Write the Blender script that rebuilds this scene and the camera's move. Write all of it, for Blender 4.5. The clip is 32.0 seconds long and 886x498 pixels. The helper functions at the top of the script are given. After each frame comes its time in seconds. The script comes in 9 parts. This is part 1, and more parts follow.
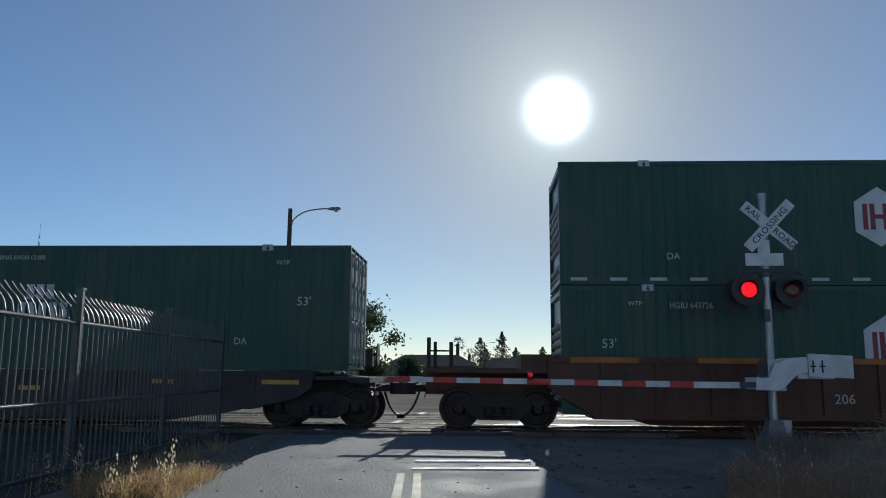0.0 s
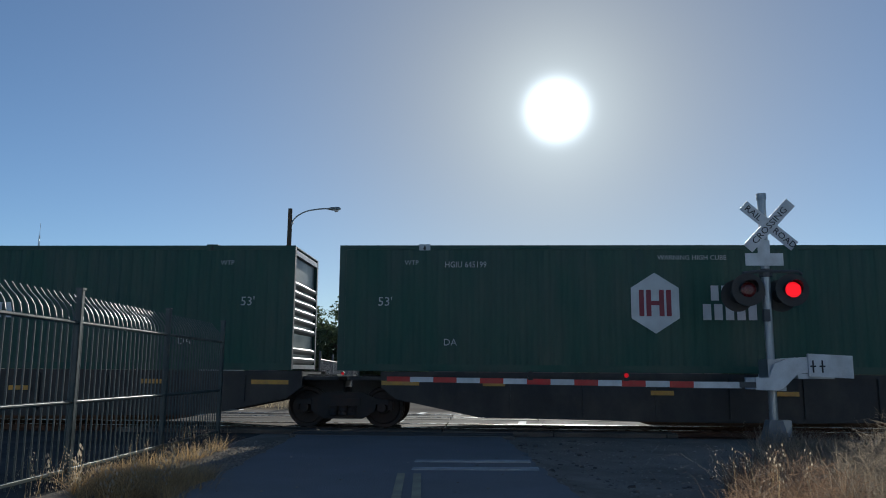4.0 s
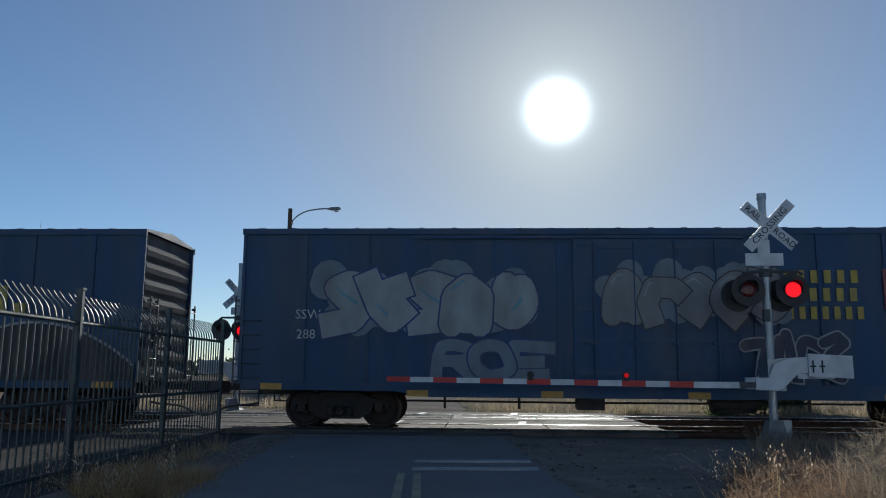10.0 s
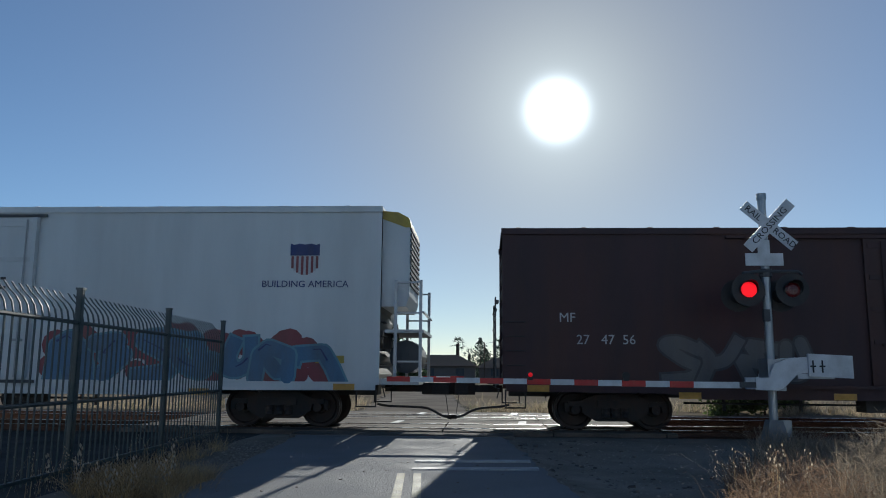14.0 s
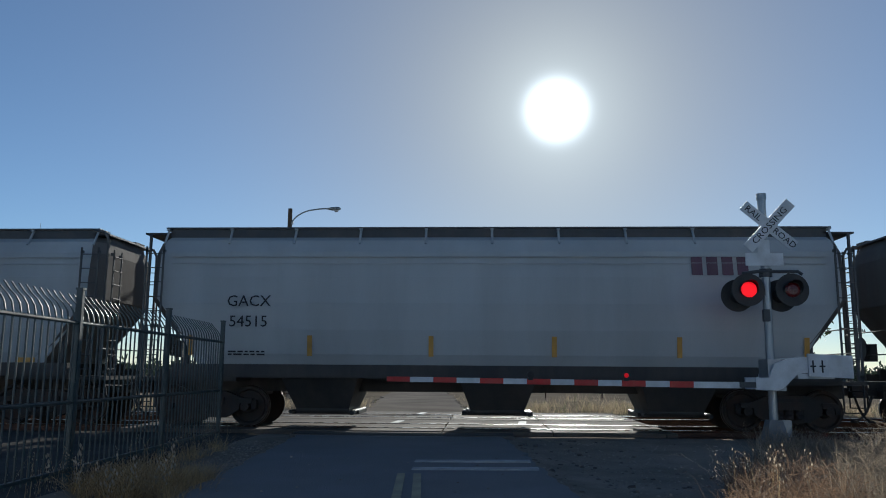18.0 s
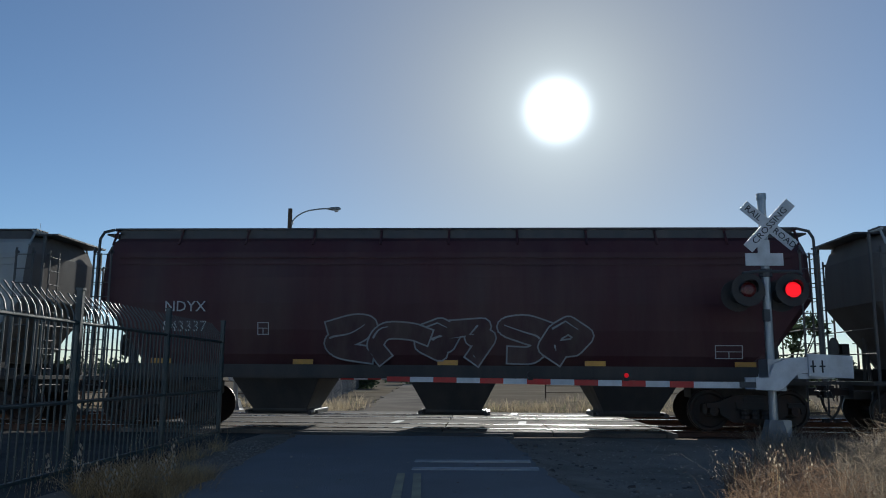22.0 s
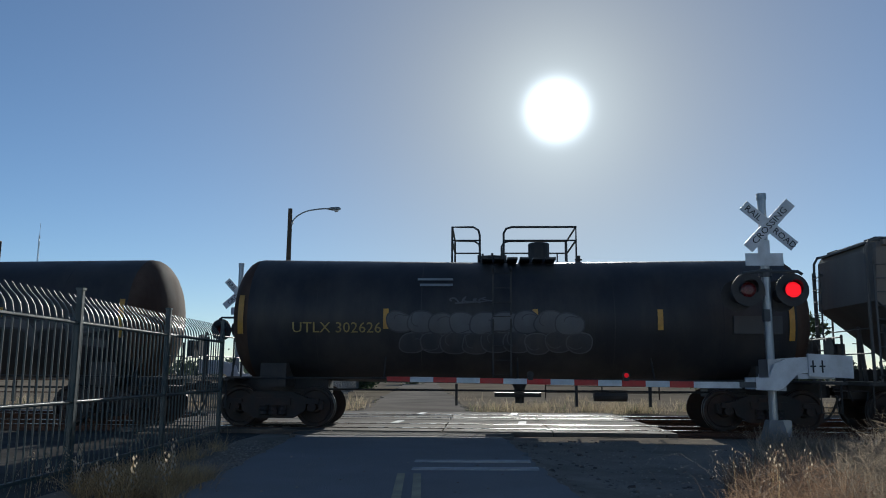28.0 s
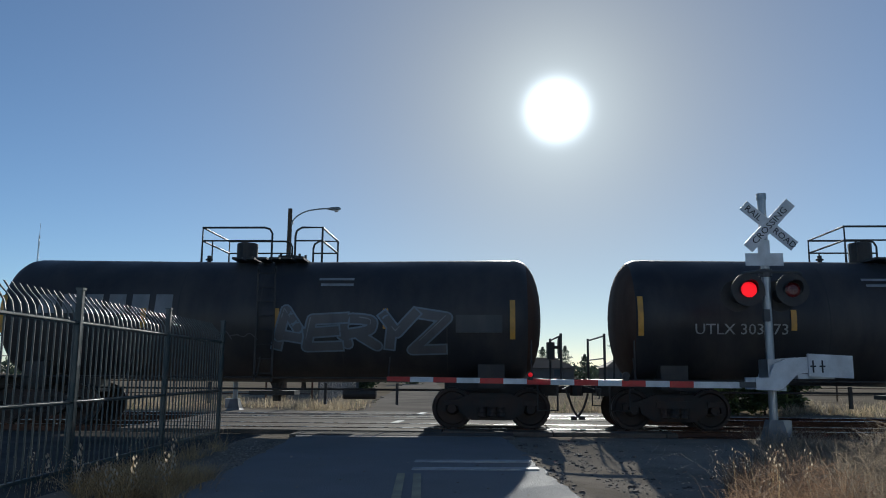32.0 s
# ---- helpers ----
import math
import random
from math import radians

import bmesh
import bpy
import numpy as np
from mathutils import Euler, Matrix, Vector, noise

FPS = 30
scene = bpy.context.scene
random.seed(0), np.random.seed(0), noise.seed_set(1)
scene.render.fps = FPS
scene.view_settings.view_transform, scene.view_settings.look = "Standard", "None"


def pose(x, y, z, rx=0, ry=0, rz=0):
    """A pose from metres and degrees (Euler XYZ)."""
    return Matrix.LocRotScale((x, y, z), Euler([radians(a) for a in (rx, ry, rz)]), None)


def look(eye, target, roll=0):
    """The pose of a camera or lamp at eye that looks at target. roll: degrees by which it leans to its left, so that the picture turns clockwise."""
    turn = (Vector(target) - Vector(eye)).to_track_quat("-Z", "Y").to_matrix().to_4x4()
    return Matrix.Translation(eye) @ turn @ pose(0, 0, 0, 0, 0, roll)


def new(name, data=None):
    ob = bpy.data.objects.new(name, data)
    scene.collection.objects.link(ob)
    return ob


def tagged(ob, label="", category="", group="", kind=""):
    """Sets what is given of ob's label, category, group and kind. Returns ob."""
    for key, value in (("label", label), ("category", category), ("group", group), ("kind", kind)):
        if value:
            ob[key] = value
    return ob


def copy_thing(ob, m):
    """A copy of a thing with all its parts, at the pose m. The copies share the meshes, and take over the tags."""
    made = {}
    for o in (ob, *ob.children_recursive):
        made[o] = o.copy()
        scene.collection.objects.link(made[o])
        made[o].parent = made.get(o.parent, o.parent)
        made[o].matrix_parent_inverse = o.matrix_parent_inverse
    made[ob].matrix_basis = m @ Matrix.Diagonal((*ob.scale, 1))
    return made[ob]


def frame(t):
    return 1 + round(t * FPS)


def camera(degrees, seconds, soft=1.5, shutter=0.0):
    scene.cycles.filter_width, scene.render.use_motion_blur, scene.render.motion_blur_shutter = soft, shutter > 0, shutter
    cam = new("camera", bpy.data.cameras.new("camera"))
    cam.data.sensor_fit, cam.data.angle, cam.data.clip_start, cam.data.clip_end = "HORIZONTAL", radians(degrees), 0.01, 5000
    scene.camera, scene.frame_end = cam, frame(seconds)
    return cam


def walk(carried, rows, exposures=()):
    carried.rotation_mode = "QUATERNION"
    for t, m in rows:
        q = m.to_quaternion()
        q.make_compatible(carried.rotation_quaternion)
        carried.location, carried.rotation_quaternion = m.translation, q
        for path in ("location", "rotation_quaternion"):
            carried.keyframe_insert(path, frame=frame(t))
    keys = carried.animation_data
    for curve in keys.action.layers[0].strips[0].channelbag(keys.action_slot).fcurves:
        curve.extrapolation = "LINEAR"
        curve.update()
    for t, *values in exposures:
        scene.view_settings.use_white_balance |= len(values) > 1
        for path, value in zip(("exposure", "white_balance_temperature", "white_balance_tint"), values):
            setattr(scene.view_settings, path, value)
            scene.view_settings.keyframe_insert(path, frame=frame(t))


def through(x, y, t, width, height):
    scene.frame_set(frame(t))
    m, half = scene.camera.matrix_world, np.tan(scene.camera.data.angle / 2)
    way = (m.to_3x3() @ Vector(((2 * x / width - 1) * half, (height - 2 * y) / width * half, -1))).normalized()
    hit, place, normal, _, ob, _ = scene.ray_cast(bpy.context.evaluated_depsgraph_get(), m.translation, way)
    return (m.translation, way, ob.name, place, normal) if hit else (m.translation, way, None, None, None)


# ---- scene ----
cam = camera(59.08, 32.0, soft=1.0)
EYE = Vector((0.0, 0.0, 1.26))
YAW, PITCH = radians(-2.883), radians(8.983)
AIM = EYE + Vector((math.sin(YAW) * math.cos(PITCH), math.cos(YAW) * math.cos(PITCH), math.sin(PITCH))) * 10
VIEW = look(EYE, AIM, 0.42)
walk(cam, [(0.0, VIEW), (32.0, VIEW)], exposures=[(0.0, 0.0, 5550.0, 5.0), (32.0, 0.0, 5550.0, 5.0)])

# ---- world and sun ----
SUN_AZ, SUN_EL = radians(5.65), radians(18.9)
SUN_DIR = Vector((math.sin(SUN_AZ) * math.cos(SUN_EL), math.cos(SUN_AZ) * math.cos(SUN_EL), math.sin(SUN_EL)))
world = bpy.data.worlds.new("sky")
scene.world = world
world.use_nodes = True
wn, wl = world.node_tree.nodes, world.node_tree.links
sky = wn.new("ShaderNodeTexSky")
sky.sky_type = "NISHITA"
sky.sun_disc = False
sky.sun_elevation, sky.sun_rotation = SUN_EL, SUN_AZ
sky.air_density, sky.dust_density, sky.ozone_density = 0.82, 0.08, 2.3
bg = wn["Background"]
bg.inputs[1].default_value = 0.082
# the sun's own disc and the bright haze round it
co = wn.new("ShaderNodeTexCoord")
nrm = wn.new("ShaderNodeVectorMath")
nrm.operation = "NORMALIZE"
wl.new(co.outputs["Generated"], nrm.inputs[0])
dot = wn.new("ShaderNodeVectorMath")
dot.operation = "DOT_PRODUCT"
dot.inputs[1].default_value = SUN_DIR
wl.new(nrm.outputs[0], dot.inputs[0])


def wmath(op, a, b=None):
    m = wn.new("ShaderNodeMath")
    m.operation = op
    for i, v in enumerate((a, b)):
        if v is None:
            continue
        if isinstance(v, (int, float)):
            m.inputs[i].default_value = v
        else:
            wl.new(v, m.inputs[i])
    return m.outputs[0]


ang = wmath("ARCCOSINE", wmath("MINIMUM", dot.outputs["Value"], 0.9999999))


def halo(width, power, amount):
    """A glow that falls off with the angle from the sun."""
    return wmath("MULTIPLY", wmath("EXPONENT", wmath("MULTIPLY", wmath("POWER", wmath("DIVIDE", ang, radians(width)), power), -1.0)), amount)


HALOS = [(1.80, 2.8, 2.4, (1.0, 1.0, 0.98)), (4.6, 1.2, 0.46, (0.90, 1.0, 1.0))]
# dusty valley haze: a wide warm-grey aureole takes the place of the clear blue towards the sun
haze = wn.new("ShaderNodeBackground")
haze.inputs[0].default_value = (0.44, 0.378, 0.282, 1)
veil = wn.new("ShaderNodeMixShader")
wl.new(halo(17.3, 1.2, 0.88), veil.inputs[0])
wl.new(bg.outputs[0], veil.inputs[1])
wl.new(haze.outputs[0], veil.inputs[2])
total = veil.outputs[0]
bgs = []
for width, power, amount, colour in HALOS:
    b = wn.new("ShaderNodeBackground")
    b.inputs[0].default_value = (*colour, 1)
    wl.new(halo(width, power, amount), b.inputs[1])
    add = wn.new("ShaderNodeAddShader")
    wl.new(total, add.inputs[0])
    wl.new(b.outputs[0], add.inputs[1])
    total = add.outputs[0]
wl.new(sky.outputs[0], bg.inputs[0])
wl.new(total, wn["World Output"].inputs[0])

sun = new("sun", bpy.data.lights.new("sun", "SUN"))
sun.data.energy, sun.data.angle, sun.data.color = 4.7, radians(0.55), (1.0, 0.88, 0.72)
sun.matrix_world = look(SUN_DIR * 100, (0, 0, 0))

# ---- materials ----
MATS = {}


def nodes_of(m):
    m.use_nodes = True
    return m.node_tree.nodes, m.node_tree.links, m.node_tree.nodes["Principled BSDF"]


def surface(name, c, rough=0.6, metal=0.0, var=0.25, scale=3.0, grime=None, amount=0.5, streak=1.0, bump=0.15, fine=60.0, spec=0.4, island=False):
    """Paint, metal, earth: a base colour with broad and fine variation, a stain colour that spreads in patches (stretched upright by streak) and a fine relief."""
    if name in MATS:
        return MATS[name]
    m = bpy.data.materials.new(name)
    MATS[name] = m
    n, l, p = nodes_of(m)
    tc = n.new("ShaderNodeTexCoord")
    oi = n.new("ShaderNodeObjectInfo")
    shift = n.new("ShaderNodeVectorMath")
    shift.operation = "MULTIPLY_ADD"
    shift.inputs[1].default_value = (37.0, 19.0, 11.0)
    l.new(oi.outputs["Random"], shift.inputs[0])
    l.new(tc.outputs["Object"], shift.inputs[2])
    mp = n.new("ShaderNodeMapping")
    mp.inputs["Scale"].default_value = (1, 1, 1 / streak)
    l.new(shift.outputs[0], mp.inputs[0])
    big, small = n.new("ShaderNodeTexNoise"), n.new("ShaderNodeTexNoise")
    big.inputs["Scale"].default_value, big.inputs["Detail"].default_value = scale, 6
    small.inputs["Scale"].default_value, small.inputs["Detail"].default_value = fine, 4
    l.new(mp.outputs[0], big.inputs["Vector"])
    l.new(shift.outputs[0], small.inputs["Vector"])
    r1 = n.new("ShaderNodeMapRange")
    r1.inputs[1].default_value, r1.inputs[2].default_value = 0.25, 0.75
    r1.inputs[3].default_value, r1.inputs[4].default_value = 1 - var, 1 + var
    l.new(big.outputs[0], r1.inputs[0])
    r2 = n.new("ShaderNodeMapRange")
    r2.inputs[1].default_value, r2.inputs[2].default_value = 0.25, 0.75
    r2.inputs[3].default_value, r2.inputs[4].default_value = 1 - var * 0.5, 1 + var * 0.5
    l.new(small.outputs[0], r2.inputs[0])
    k = n.new("ShaderNodeMath")
    k.operation = "MULTIPLY"
    l.new(r1.outputs[0], k.inputs[0])
    l.new(r2.outputs[0], k.inputs[1])
    col = n.new("ShaderNodeVectorMath")
    col.operation = "SCALE"
    col.inputs[0].default_value = c
    l.new(k.outputs[0], col.inputs["Scale"])
    out = col.outputs[0]
    if island:
        geo = n.new("ShaderNodeNewGeometry")
        rr = n.new("ShaderNodeMapRange")
        rr.inputs[3].default_value, rr.inputs[4].default_value = 0.6, 1.4
        l.new(geo.outputs["Random Per Island"], rr.inputs[0])
        sc = n.new("ShaderNodeVectorMath")
        sc.operation = "SCALE"
        l.new(out, sc.inputs[0])
        l.new(rr.outputs[0], sc.inputs["Scale"])
        out = sc.outputs[0]
    if grime:
        g = n.new("ShaderNodeTexNoise")
        g.inputs["Scale"].default_value, g.inputs["Detail"].default_value, g.inputs["Roughness"].default_value = scale * 0.7, 8, 0.65
        mg = n.new("ShaderNodeMapping")
        mg.inputs["Location"].default_value = (5.3, 2.1, 9.7)
        mg.inputs["Scale"].default_value = (1, 1, 1 / (streak * 1.5))
        l.new(shift.outputs[0], mg.inputs[0])
        l.new(mg.outputs[0], g.inputs["Vector"])
        rg = n.new("ShaderNodeMapRange")
        rg.inputs[1].default_value, rg.inputs[2].default_value, rg.inputs[4].default_value = 0.42, 0.72, amount
        l.new(g.outputs[0], rg.inputs[0])
        mix = n.new("ShaderNodeMix")
        mix.data_type = "RGBA"
        l.new(rg.outputs[0], mix.inputs[0])
        l.new(out, mix.inputs[6])
        mix.inputs[7].default_value = (*grime, 1)
        out = mix.outputs[2]
    l.new(out, p.inputs["Base Color"])
    p.inputs["Metallic"].default_value = metal
    p.inputs["Specular IOR Level"].default_value = spec
    rr = n.new("ShaderNodeMapRange")
    rr.inputs[1].default_value, rr.inputs[2].default_value = 0.3, 0.7
    rr.inputs[3].default_value, rr.inputs[4].default_value = max(0.05, rough - 0.12), min(1.0, rough + 0.12)
    l.new(big.outputs[0], rr.inputs[0])
    l.new(rr.outputs[0], p.inputs["Roughness"])
    if bump:
        b = n.new("ShaderNodeBump")
        b.inputs["Strength"].default_value, b.inputs["Distance"].default_value = bump, 0.02
        l.new(small.outputs[0], b.inputs["Height"])
        l.new(b.outputs[0], p.inputs["Normal"])
    return m


def glow(name, c, strength):
    m = bpy.data.materials.new(name)
    n, l, p = nodes_of(m)
    p.inputs["Base Color"].default_value = (*c, 1)
    p.inputs["Emission Color"].default_value = (*c, 1)
    p.inputs["Emission Strength"].default_value = strength
    return m


def leaf_material(name, c, through=0.5):
    """Thin leaves or dry blades that let light through."""
    m = bpy.data.materials.new(name)
    n, l, p = nodes_of(m)
    geo = n.new("ShaderNodeNewGeometry")
    hue = n.new("ShaderNodeMapRange")
    hue.inputs[3].default_value, hue.inputs[4].default_value = 0.55, 1.45
    l.new(geo.outputs["Random Per Island"], hue.inputs[0])
    col = n.new("ShaderNodeVectorMath")
    col.operation = "SCALE"
    col.inputs[0].default_value = c
    l.new(hue.outputs[0], col.inputs["Scale"])
    l.new(col.outputs[0], p.inputs["Base Color"])
    p.inputs["Roughness"].default_value = 0.6
    tr = n.new("ShaderNodeBsdfTranslucent")
    l.new(col.outputs[0], tr.inputs["Color"])
    mix = n.new("ShaderNodeMixShader")
    mix.inputs[0].default_value = through
    l.new(p.outputs[0], mix.inputs[1])
    l.new(tr.outputs[0], mix.inputs[2])
    l.new(mix.outputs[0], n["Material Output"].inputs[0])
    return m


DUST = (0.16, 0.13, 0.10)
RUST = (0.11, 0.045, 0.022)
M_BLACK = surface("black_steel", (0.028, 0.027, 0.027), 0.6, 0.0, 0.4, 2.0, DUST, 0.25)
M_TRUCK = surface("truck_cast_steel", (0.027, 0.025, 0.023), 0.75, 0.0, 0.4, 4.0, RUST, 0.35)
M_WHEEL = surface("wheel_steel", (0.03, 0.025, 0.022), 0.65, 0.2, 0.3, 5.0, RUST, 0.4)
M_TREAD = surface("bright_steel", (0.45, 0.43, 0.4), 0.28, 1.0, 0.15, 5.0, bump=0.03)
M_WTREAD = surface("worn_wheel_tread", (0.16, 0.15, 0.14), 0.5, 0.8, 0.2, 5.0, bump=0.03)
M_YREF = surface("yellow_reflective_tape", (0.55, 0.29, 0.045), 0.4, 0, 0.2, 5.0, DUST, 0.4)
M_WHITE = surface("white_stencil_paint", (0.50, 0.50, 0.49), 0.6, 0, 0.12, 5.0, DUST, 0.3)
M_BLACKPAINT = surface("black_stencil_paint", (0.02, 0.02, 0.025), 0.6, 0, 0.2, 5.0)
M_DGREY = surface("dark_grey_paint", (0.06, 0.065, 0.07), 0.6, 0, 0.25, 2.0, DUST, 0.3, 3)
# dark steel for end frames and ladders, their backlit shade put into the colour
M_ENDSTEEL = surface("backlit_end_steel", (0.10, 0.098, 0.095), 0.7, 0, 0.25, 3.0, DUST, 0.35, 3)
M_WIRE = surface("weathered_wire", (0.15, 0.155, 0.16), 0.6, 0.3, 0.2, 6.0, DUST, 0.2)
M_GALV = surface("galvanised_steel", (0.36, 0.37, 0.38), 0.45, 0.7, 0.2, 6.0, DUST, 0.2)

# ---- mesh helpers ----


def part(name, bm, material, parent, label="", smooth=False):
    """Links a bmesh as one mesh under a thing or a part. material: one or a list."""
    me = bpy.data.meshes.new(name)
    bm.to_mesh(me)
    bm.free()
    for m in material if isinstance(material, (list, tuple)) else [material]:
        me.materials.append(m)
    if smooth:
        me.shade_smooth()
    ob = new(name, me)
    ob.parent = parent
    if label:
        ob["label"] = label
    return ob


def share(name, me, parent, m=None):
    """One more object on a mesh that exists already."""
    ob = new(name, me)
    ob.parent = parent
    if m is not None:
        ob.matrix_basis = m
    return ob


def thing(name, label, category, group="", m=None):
    ob = new(name)
    ob.empty_display_size = 0.2
    if m is not None:
        ob.matrix_basis = m
    return tagged(ob, label, category, group)


def box(bm, x0, x1, y0, y1, z0, z1, mi=0):
    v = [bm.verts.new((x, y, z)) for x in (x0, x1) for y in (y0, y1) for z in (z0, z1)]
    for f in ((0, 1, 3, 2), (4, 6, 7, 5), (0, 4, 5, 1), (2, 3, 7, 6), (0, 2, 6, 4), (1, 5, 7, 3)):
        bm.faces.new([v[i] for i in f]).material_index = mi
    return v


def bar(bm, a, b, r, n=8, r2=None, mi=0):
    """A round bar from a to b."""
    a, b = Vector(a), Vector(b)
    q = (b - a).to_track_quat("Z", "Y")
    r2 = r if r2 is None else r2
    rings = []
    for c, rad in ((a, r), (b, r2)):
        rings.append([bm.verts.new(c + q @ Vector((rad * math.cos(2 * math.pi * i / n), rad * math.sin(2 * math.pi * i / n), 0))) for i in range(n)])
    for i in range(n):
        bm.faces.new((rings[0][i], rings[0][(i + 1) % n], rings[1][(i + 1) % n], rings[1][i])).material_index = mi
    bm.faces.new(rings[0][::-1]).material_index = mi
    bm.faces.new(rings[1]).material_index = mi


def pipe(bm, pts, r, n=6, mi=0):
    """A bent pipe through the points, in one piece."""
    pts = [Vector(p) for p in pts]
    rings, up = [], None
    for i, p in enumerate(pts):
        d = (pts[min(i + 1, len(pts) - 1)] - pts[max(i - 1, 0)]).normalized()
        if up is None:
            up = d.orthogonal().normalized()
        up = (up - d * up.dot(d)).normalized()
        side = d.cross(up)
        k = 1.0
        if 0 < i < len(pts) - 1:
            k = 1 / max(0.5, (pts[i] - pts[i - 1]).normalized().dot(d))
        rings.append([bm.verts.new(p + (up * math.cos(2 * math.pi * j / n) + side * math.sin(2 * math.pi * j / n)) * r * (1 + (k - 1) * 0.5)) for j in range(n)])
    for a, b in zip(rings, rings[1:]):
        for j in range(n):
            bm.faces.new((a[j], a[(j + 1) % n], b[(j + 1) % n], b[j])).material_index = mi
    bm.faces.new(rings[0][::-1]).material_index = mi
    bm.faces.new(rings[-1]).material_index = mi


def lathe(bm, profile, n=24, axis="y", at=(0, 0, 0), mi=0):
    """Turns (distance along the axis, radius) pairs round the axis."""
    rings = []
    for d, r in profile:
        ring = []
        for i in range(n):
            c, s = r * math.cos(2 * math.pi * i / n), r * math.sin(2 * math.pi * i / n)
            ring.append(bm.verts.new(Vector(at) + Vector({"x": (d, c, s), "y": (c, d, s), "z": (c, s, d)}[axis])))
        rings.append(ring)
    for a, b in zip(rings, rings[1:]):
        for i in range(n):
            bm.faces.new((a[i], a[(i + 1) % n], b[(i + 1) % n], b[i])).material_index = mi
    bm.faces.new(rings[0]).material_index = mi
    bm.faces.new(rings[-1]).material_index = mi


def plate(bm, pts, y0, y1, mi=0):
    """An outline in x and z, extruded from y0 to y1."""
    a = [bm.verts.new((x, y0, z)) for x, z in pts]
    b = [bm.verts.new((x, y1, z)) for x, z in pts]
    n = len(pts)
    bm.faces.new(a).material_index = mi
    bm.faces.new(b[::-1]).material_index = mi
    for i in range(n):
        bm.faces.new((a[i], b[i], b[(i + 1) % n], a[(i + 1) % n])).material_index = mi


def fixed(bm):
    bmesh.ops.recalc_face_normals(bm, faces=bm.faces)
    return bm


def lettering(text, x, z, y, size, material, parent, name="lettering", align="CENTER", depth=0.004, width=1.0, turn=None):
    """Painted words that face -y, their middle at x and their foot at z."""
    cu = bpy.data.curves.new("type", "FONT")
    cu.body, cu.size, cu.align_x, cu.extrude, cu.resolution_u = text, size, align, depth, 2
    ob = new("type", cu)
    bpy.context.view_layer.update()
    me = bpy.data.meshes.new_from_object(ob.evaluated_get(bpy.context.evaluated_depsgraph_get()))
    bpy.data.objects.remove(ob)
    bpy.data.curves.remove(cu)
    me.materials.clear()
    me.materials.append(material)
    m = pose(x, y, z, 90) @ (turn or Matrix()) @ Matrix.Diagonal((width, 1, 1, 1))
    me.transform(m)
    out = new(name, me)
    out.parent = parent
    return out


def word_bars(words, x, z, y, h, material, parent, name="letter_block", gap=0.35, w=0.7, ink=0.72):
    """Plain blocks, one for each letter of a name that is not lettered. words: numbers of letters."""
    total = sum(words) * h * w + (len(words) - 1) * h * gap
    cx = x - total / 2
    for k in words:
        for i in range(k):
            bm = bmesh.new()
            box(bm, cx + h * 0.08, cx + h * (0.08 + w * ink), y - 0.004, y + 0.004, z, z + h)
            part(name, bm, material, parent)
            cx += h * w
        cx += h * gap

# ---- ground, road, track ----
M_EARTH = surface("dry_earth", (0.27, 0.235, 0.19), 0.95, 0, 0.22, 0.9, (0.17, 0.14, 0.105), 0.7, 1, 0.9, 28.0, 0.0)
M_FIELD = surface("bare_field_soil", (0.20, 0.17, 0.13), 0.95, 0, 0.3, 0.25, (0.30, 0.25, 0.18), 0.6, 1, 0.8, 12.0, 0.0)
M_YARD = surface("dark_yard_ground", (0.10, 0.094, 0.085), 0.95, 0, 0.25, 0.8, (0.045, 0.043, 0.04), 0.6, 1, 0.8, 24.0, 0.0)
M_DIRTROAD = surface("dusty_far_road", (0.27, 0.24, 0.20), 0.95, 0, 0.25, 0.5, (0.13, 0.115, 0.10), 0.6, 1, 0.6, 20.0, 0.0)
M_ASPHALT = surface("worn_asphalt", (0.18, 0.18, 0.182), 0.85, 0, 0.2, 0.9, (0.21, 0.205, 0.195), 0.5, 1, 0.9, 45.0, 0.25)
M_CONC = surface("crossing_concrete", (0.125, 0.102, 0.082), 0.85, 0, 0.35, 1.5, (0.05, 0.042, 0.036), 0.7, 1, 0.5, 30.0, 0.06)
M_APRON = surface("dusty_apron_asphalt", (0.115, 0.104, 0.092), 0.92, 0, 0.3, 1.1, (0.17, 0.148, 0.12), 0.5, 1, 0.8, 40.0, 0.05)
M_BALLAST = surface("ballast_stone", (0.24, 0.215, 0.19), 0.9, 0, 0.4, 8.0, RUST, 0.3, 1, 1.0, 20.0, 0.2, True)
M_GRAVEL = surface("shoulder_gravel", (0.23, 0.20, 0.165), 0.9, 0, 0.3, 8.0, DUST, 0.3, 1, 0.6, 20.0, 0.2, True)
M_DARKSTONE = surface("dark_stone", (0.13, 0.11, 0.095), 0.85, 0, 0.3, 9.0, DUST, 0.3, 1, 0.6, 20.0, 0.2, True)
M_TIE = surface("creosoted_tie", (0.05, 0.04, 0.032), 0.85, 0, 0.3, 4.0, DUST, 0.3)
M_RAILSIDE = surface("rusty_rail_side", (0.09, 0.045, 0.028), 0.7, 0.3, 0.3, 4.0)
M_LINE = surface("worn_white_road_paint", (0.42, 0.42, 0.41), 0.7, 0, 0.15, 3.0, (0.12, 0.12, 0.12), 0.7, 1, 0.5, 40.0)
M_CENTRE = surface("worn_yellow_road_paint", (0.36, 0.32, 0.20), 0.7, 0, 0.15, 3.0, (0.12, 0.12, 0.12), 0.7, 1, 0.5, 40.0)
YT = (19.18, 23.55)
CROSS = (-8.2, 4.25)


